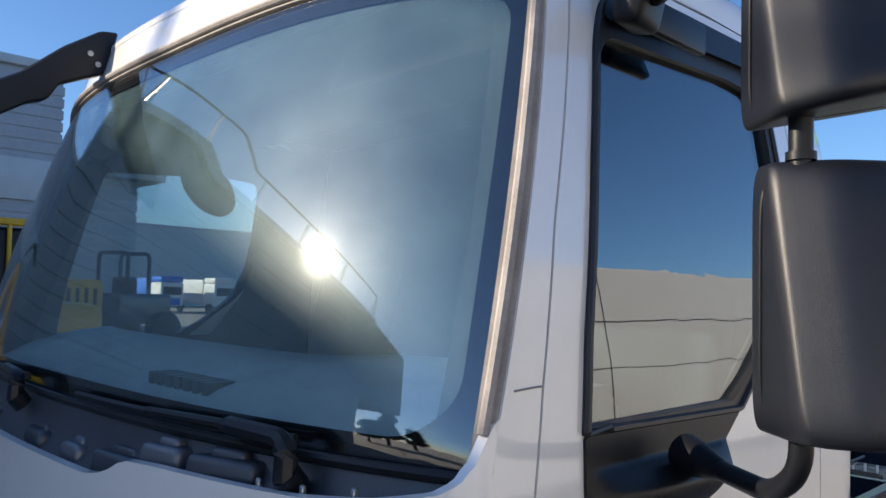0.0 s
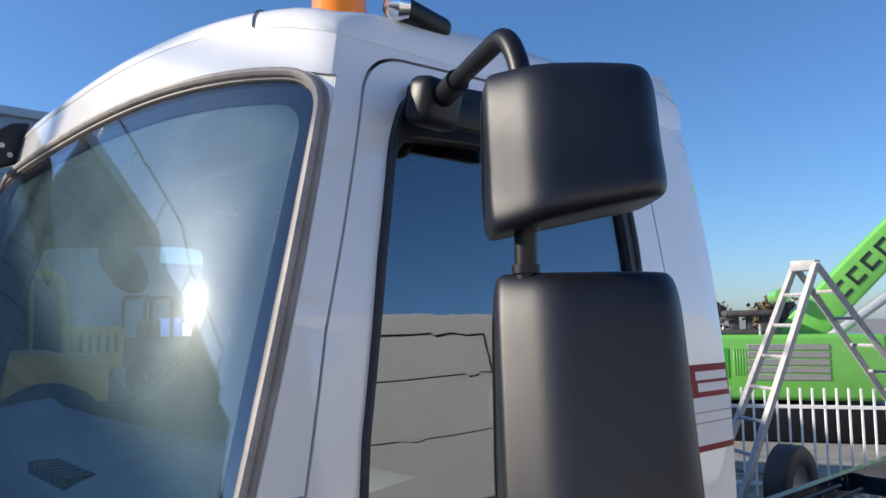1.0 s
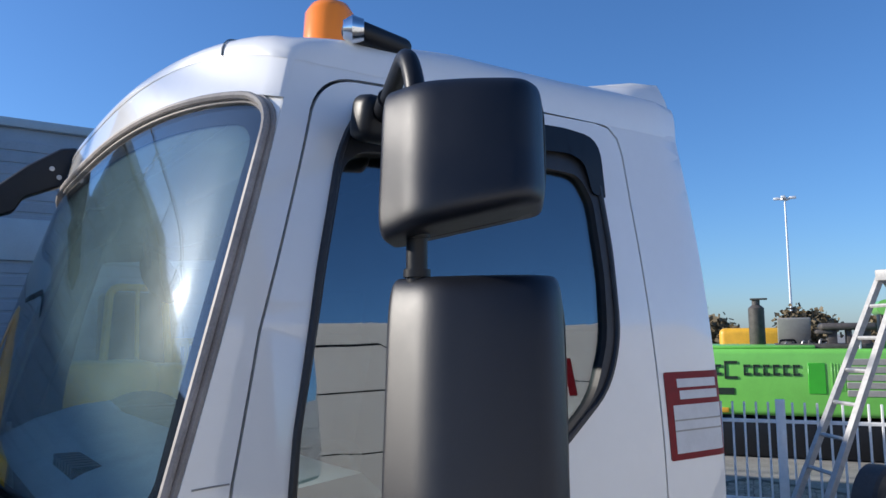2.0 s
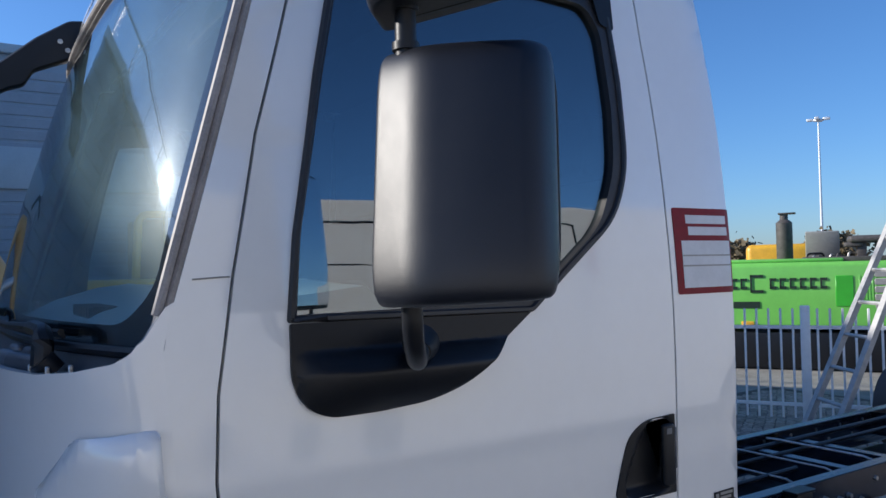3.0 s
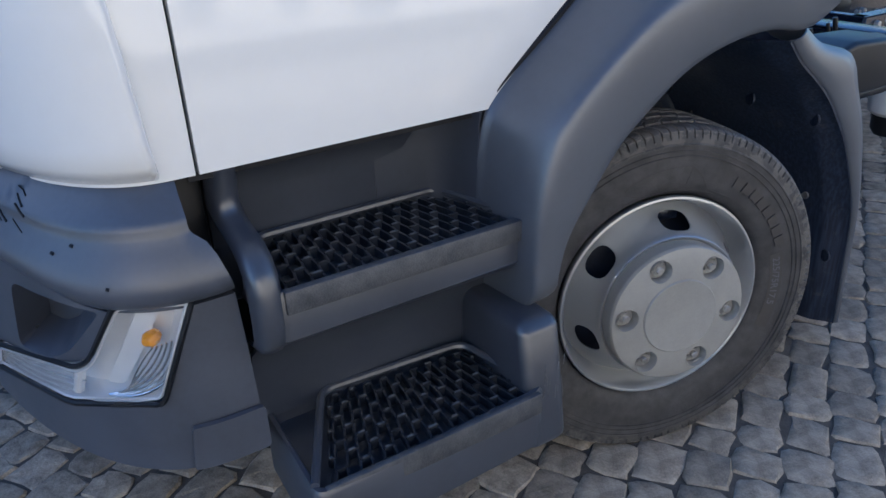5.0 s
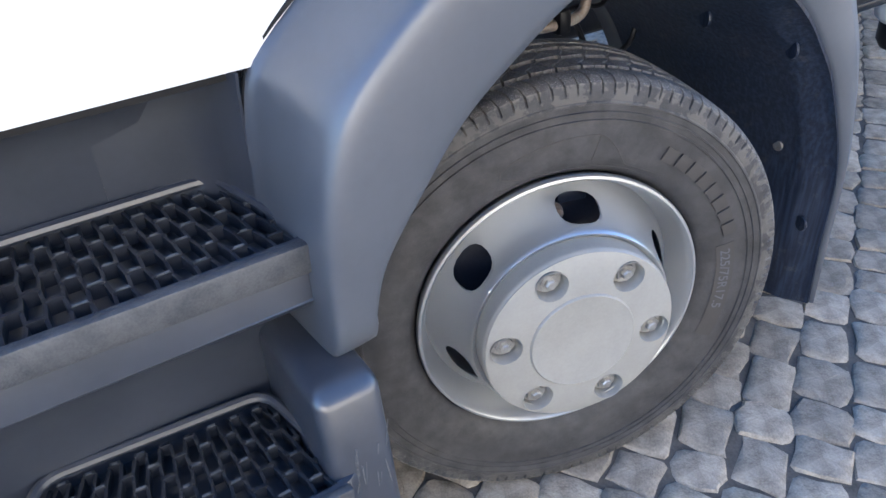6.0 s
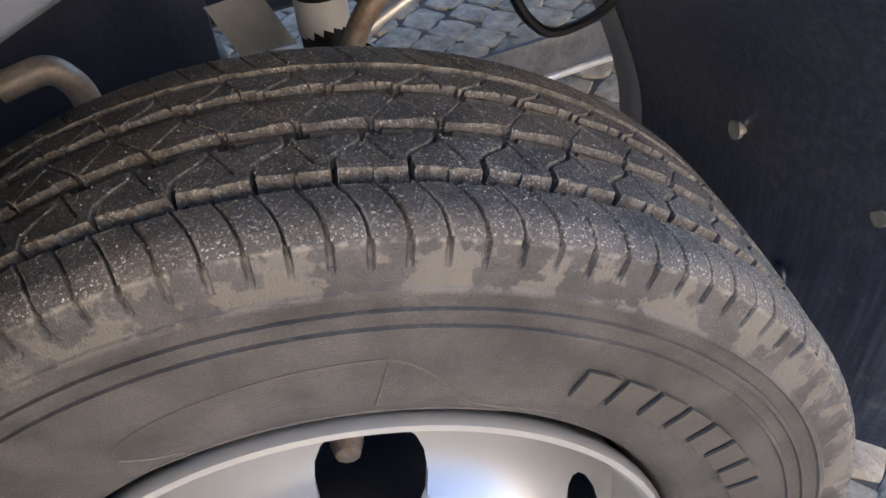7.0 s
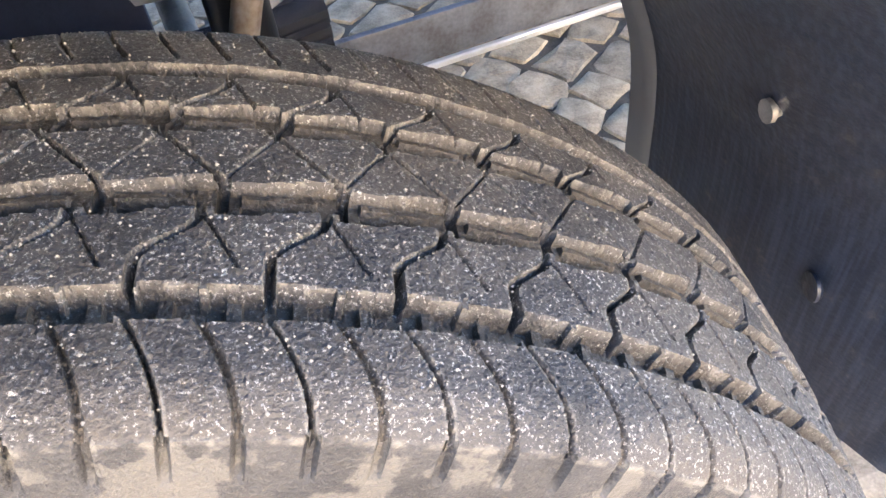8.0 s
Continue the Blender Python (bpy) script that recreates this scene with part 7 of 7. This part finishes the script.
# yellow wheel loader seen past and through the cab
ld = tagged(empty("wheel_loader"), "yellow wheel loader with black cab frame", "loader")
ld.matrix_world = pose(-0.9, 9.2, 0, 0, 0, -8)
part("body", block((0.1, 0, 0.9), (2.2, 1.6, 1.75), 0.12, 4), YELLOW, ld)
part("counterweight", block((1.9, 0.1, 0.7), (2.7, 1.5, 1.7), 0.15, 4), YELLOW, ld)
part("arm", tube(arc_path([(0.2, 0.2, 1.5), (-0.5, 0.2, 2.75), (-1.6, 0.2, 1.2)], 0.3), 0.17, 10), TAN, ld, "tan lifting arm")
part("ram", tube([(-0.1, 0.1, 1.6), (-0.9, 0.1, 2.0)], 0.07, 10), ALU, ld)
part("bucket", block((-2.6, -0.3, 0.3), (-1.4, 1.9, 1.2), 0.15, 3), YELLOW, ld)
part("hose", tube(resample([(-0.6, 0.0, 2.9), (-0.9, -0.1, 3.15), (-1.4, 0.0, 3.0)], 14), 0.04, 8), BLACK, ld)
for x in (0.2, 2.0):
    for y in (-0.15, 1.3):
        part("tyre", lathe([(0.25, 0), (0.62, 0), (0.70, 0.08), (0.70, 0.40), (0.62, 0.48), (0.25, 0.48)], 36, matrix=pose(x, y, 0.70)), BLACK, ld)
# yellow digger with a framed cab, standing before the halls
dg = tagged(empty("digger"), "yellow digger with a framed cab on black tracks", "digger")
dg.matrix_world = pose(2.2, 17.3, 0)
bm = tube(arc_path([(0.0, 0, 1.0), (0.12, 0, 3.2), (1.30, 0, 3.2), (1.50, 0, 1.0)], 0.25), 0.09, 8)
part("cab_frame", bm, YELLOW, dg, "yellow cab frame")
part("cab_glass", block((0.1, 0.06, 1.1), (1.4, 1.3, 3.1), 0.10, 3), BLACK, dg, "dark cab glass")
part("cab_post", tube([(0.75, -0.02, 1.0), (0.70, -0.02, 3.15)], 0.05, 8), YELLOW, dg)
part("hood", block((1.5, 0.0, 1.05), (2.72, 1.5, 2.05), 0.12, 4), YELLOW, dg, "yellow engine hood")
for k in range(5):
    part("hood_slot", block((1.72 + 0.19 * k, -0.012, 1.45), (1.80 + 0.19 * k, 0.004, 1.85), 0.01, 1), BLACK, dg)
for y in (-0.1, 1.4):
    part("track", block((-0.4, y, 0.0), (2.7, y + 0.45, 0.85), 0.30, 5), BLACK, dg)
part("frame", block((0.1, 0.30, 0.45), (2.6, 1.42, 1.02), 0.05), BLACK, dg)
# second loader with a black roll frame, farther
l2 = tagged(empty("wheel_loader"), "dark wheel loader with black roll frame", "loader")
l2.matrix_world = pose(7.0, 21.6, 0, 0, 0, 20)
part("body", block((0, 0, 0.8), (2.0, 1.4, 1.7), 0.12, 4), CHASSIS, l2)
bm = None
for x in (0.3, 1.1):
    bm = tube(arc_path([(x, 0.1, 1.5), (x, 0.1, 2.9), (x, 1.3, 2.9), (x, 1.3, 1.5)], 0.2), 0.06, 8, bm)
part("roll_frame", bm, BLACK, l2)
part("seat", block((0.5, 0.4, 1.6), (1.0, 1.0, 2.2), 0.1, 3), BLACK, l2)
for x in (0.1, 1.7):
    part("tyre", lathe([(0.2, 0), (0.5, 0), (0.58, 0.06), (0.58, 0.4), (0.2, 0.4)], 28, matrix=pose(x, -0.2, 0.58)), BLACK, l2)
# parked lorries far off
for (x, y, mat, lab) in ((22.6, 53.6, BLUE, "blue and white lorry parked far off"), (26.2, 52.4, VAN, "white lorry parked far off")):
    lo_ = tagged(empty("lorry", (x, y, 0)), lab, "truck")
    lo_.scale = (0.8, 0.8, 0.75)
    part("cab", block((0, 0, 0.7), (2.2, 2.2, 3.0), 0.15, 4), VAN, lo_)
    part("wind_shield", block((0.2, -0.02, 1.8), (2.0, 0.05, 2.6), 0.05), BLACK, lo_)
    part("cab_roof", block((0.0, 0.0, 3.0), (2.2, 2.2, 3.6), 0.2, 4), mat, lo_)
    part("grille", block((0.3, -0.03, 0.8), (1.9, 0.02, 1.5), 0.04), mat, lo_)
    part("box", block((0, 2.4, 0.9), (2.2, 8.5, 3.4), 0.05), mat, lo_)
    for yy in (0.6, 6.5):
        part("tyre", lathe([(0.2, 0), (0.45, 0), (0.5, 0.05), (0.5, 0.3), (0.2, 0.3)], 28, matrix=pose(-0.02, yy, 0.5, 0, 0, 90)), BLACK, lo_)

# white box van standing beside, mirrored in the door and its window
vn = tagged(empty("box_van", (-1.2, -6.2, 0)), "white box van parked alongside with a closed side door", "van")
part("box", block((-8.2, 0, 0.26), (15.5, 2.2, 3.22), 0.06, 3), VAN, vn, "white van body")
part("cab", block((-10.1, 0.05, 0.45), (-8.2, 2.15, 2.45), 0.25, 5), VAN, vn)
bm = None
for lo_, hi_ in (((2.2, 2.196, 0.75), (2.225, 2.206, 2.95)), ((5.0, 2.196, 0.75), (5.025, 2.206, 2.95)), ((2.2, 2.196, 2.93), (5.0, 2.206, 2.955)), ((-8.2, 2.196, 2.40), (15.5, 2.206, 2.415)), ((-8.2, 2.196, 1.70), (15.5, 2.206, 1.712)), ((6.8, 2.196, 0.75), (6.82, 2.206, 3.1))):
    bm = block(lo_, hi_, 0.002, 1, bm)
part("panel_joint", bm, BLACK, vn)
for x0, x1, z0, z1 in ((1.36, 1.58, 0.44, 0.83), (2.02, 2.24, 0.41, 0.75), (2.62, 2.96, 0.34, 1.02)):
    part("skirt_hatch", sheet(rounded([(x0, z0), (x1, z0), (x1, z1), (x0, z1)], 0.08, 5), [], lambda x, z, o=0.0: (x, 2.207 + o, z), (0.2, 0.2), 0.007), GREY_TRIM, vn)
part("grab_bar", tube(arc_path([(1.95, 2.2, 1.2), (1.95, 2.27, 1.25), (1.95, 2.27, 2.75), (1.95, 2.2, 2.8)], 0.05), 0.02, 8), ALU, vn)
part("stripe", block((5.12, 2.196, 2.2), (5.22, 2.208, 2.7), 0.004, 1), RED, vn)
for x in (-9.1, 11.2, 12.5):
    part("tyre", lathe([(0.2, 0), (0.36, 0), (0.40, 0.04), (0.40, 0.26), (0.2, 0.26)], 28, matrix=pose(x, 1.92, 0.40)), BLACK, vn)


# ---- paving ----
paving = tagged(empty("pavement"), "worn rough grey paving setts with wide sandy joints", "paving", kind="structure")
TURN = radians(33)
ROT = Matrix.Rotation(TURN, 4, "Z")


def stone_mesh(seed, long, wide):
    """A rough sett: an uneven outline, chipped edges and a slightly domed top."""
    rnd = random.Random(seed)
    ring = []
    for k in range(12):
        side_k, t = divmod(k, 3)
        t = (t + 0.22) / 2.44 - 0.5
        u, v = ((t, -0.5), (0.5, t), (-t, 0.5), (-0.5, -t))[side_k]
        r = 0.95 if abs(t) > 0.3 else 1.0
        ring.append((u * long * r + rnd.uniform(-0.008, 0.006), v * wide * r + rnd.uniform(-0.008, 0.006)))
    bm = bmesh.new()
    rings = []
    for shrink, z0, dz in ((1.0, -0.02, 0.0), (0.985, -0.0055, 0.0015), (0.90, -0.0012, 0.0012), (0.55, 0.0002, 0.0012)):
        rings.append([bm.verts.new((x * shrink + rnd.uniform(-0.0015, 0.0015), y * shrink + rnd.uniform(-0.0015, 0.0015), z0 + rnd.uniform(-dz, dz))) for x, y in ring])
    for a, b in zip(rings, rings[1:]):
        for k in range(12):
            bm.faces.new((a[k], a[(k + 1) % 12], b[(k + 1) % 12], b[k]))
    mid = bm.verts.new((0, 0, 0.0005))
    for k in range(12):
        bm.faces.new((rings[-1][k], rings[-1][(k + 1) % 12], mid))
    bmesh.ops.recalc_face_normals(bm, faces=bm.faces[:])
    me = bpy.data.meshes.new("paving_stone")
    bm.to_mesh(me)
    bm.free()
    me.materials.append(STONE)
    me.shade_smooth()
    me.set_sharp_from_angle(angle=radians(40))
    return me


LONGS = (0.082, 0.094, 0.106, 0.118, 0.132)
kinds = [[stone_mesh(10 * a + k, ln + 0.016, 0.109) for k in range(4)] for a, ln in enumerate(LONGS)]
rnd = random.Random(11)
spots = []
for j in range(-80, 92):
    u = -8.0 + rnd.random() * 0.14
    while u < 10.5:
        a = rnd.randrange(5)
        p = ROT @ Vector((u + LONGS[a] / 2, j * 0.106 + 0.012 * math.sin(u * 2.1), 0))
        u += LONGS[a] + 0.013
        if -5 < p.x < 8.5 and -3.2 < p.y < 5.5:
            spots.append((p, a))
spots.sort(key=lambda q: (q[0].x - 0.85) ** 2 + (q[0].y + 0.10) ** 2)
far_v, far_f = [], []
for k, (p, a) in enumerate(spots):
    m = Matrix.Translation((p.x, p.y, rnd.uniform(-0.003, 0.002))) @ Matrix.Rotation(TURN + rnd.uniform(-0.10, 0.10) + math.pi * rnd.randrange(2), 4, "Z") @ Matrix.Rotation(rnd.uniform(-0.03, 0.03), 4, "X") @ Matrix.Diagonal((rnd.uniform(0.92, 1.05), rnd.uniform(0.90, 1.06), 1, 1))
    me = kinds[a][rnd.randrange(4)]
    if k < 300:
        ob = new("paving_stone", me)
        ob.parent = paving
        ob.matrix_local = m
    else:
        base = len(far_v)
        far_v += [tuple(m @ v.co) for v in me.vertices]
        far_f += [tuple(base + i for i in f.vertices) for f in me.polygons]
me = bpy.data.meshes.new("paving_field")
me.from_pydata(far_v, [], far_f)
me.materials.append(STONE)
ob = tagged(new("paving_field", me), kind="stuff")
ob.parent = paving
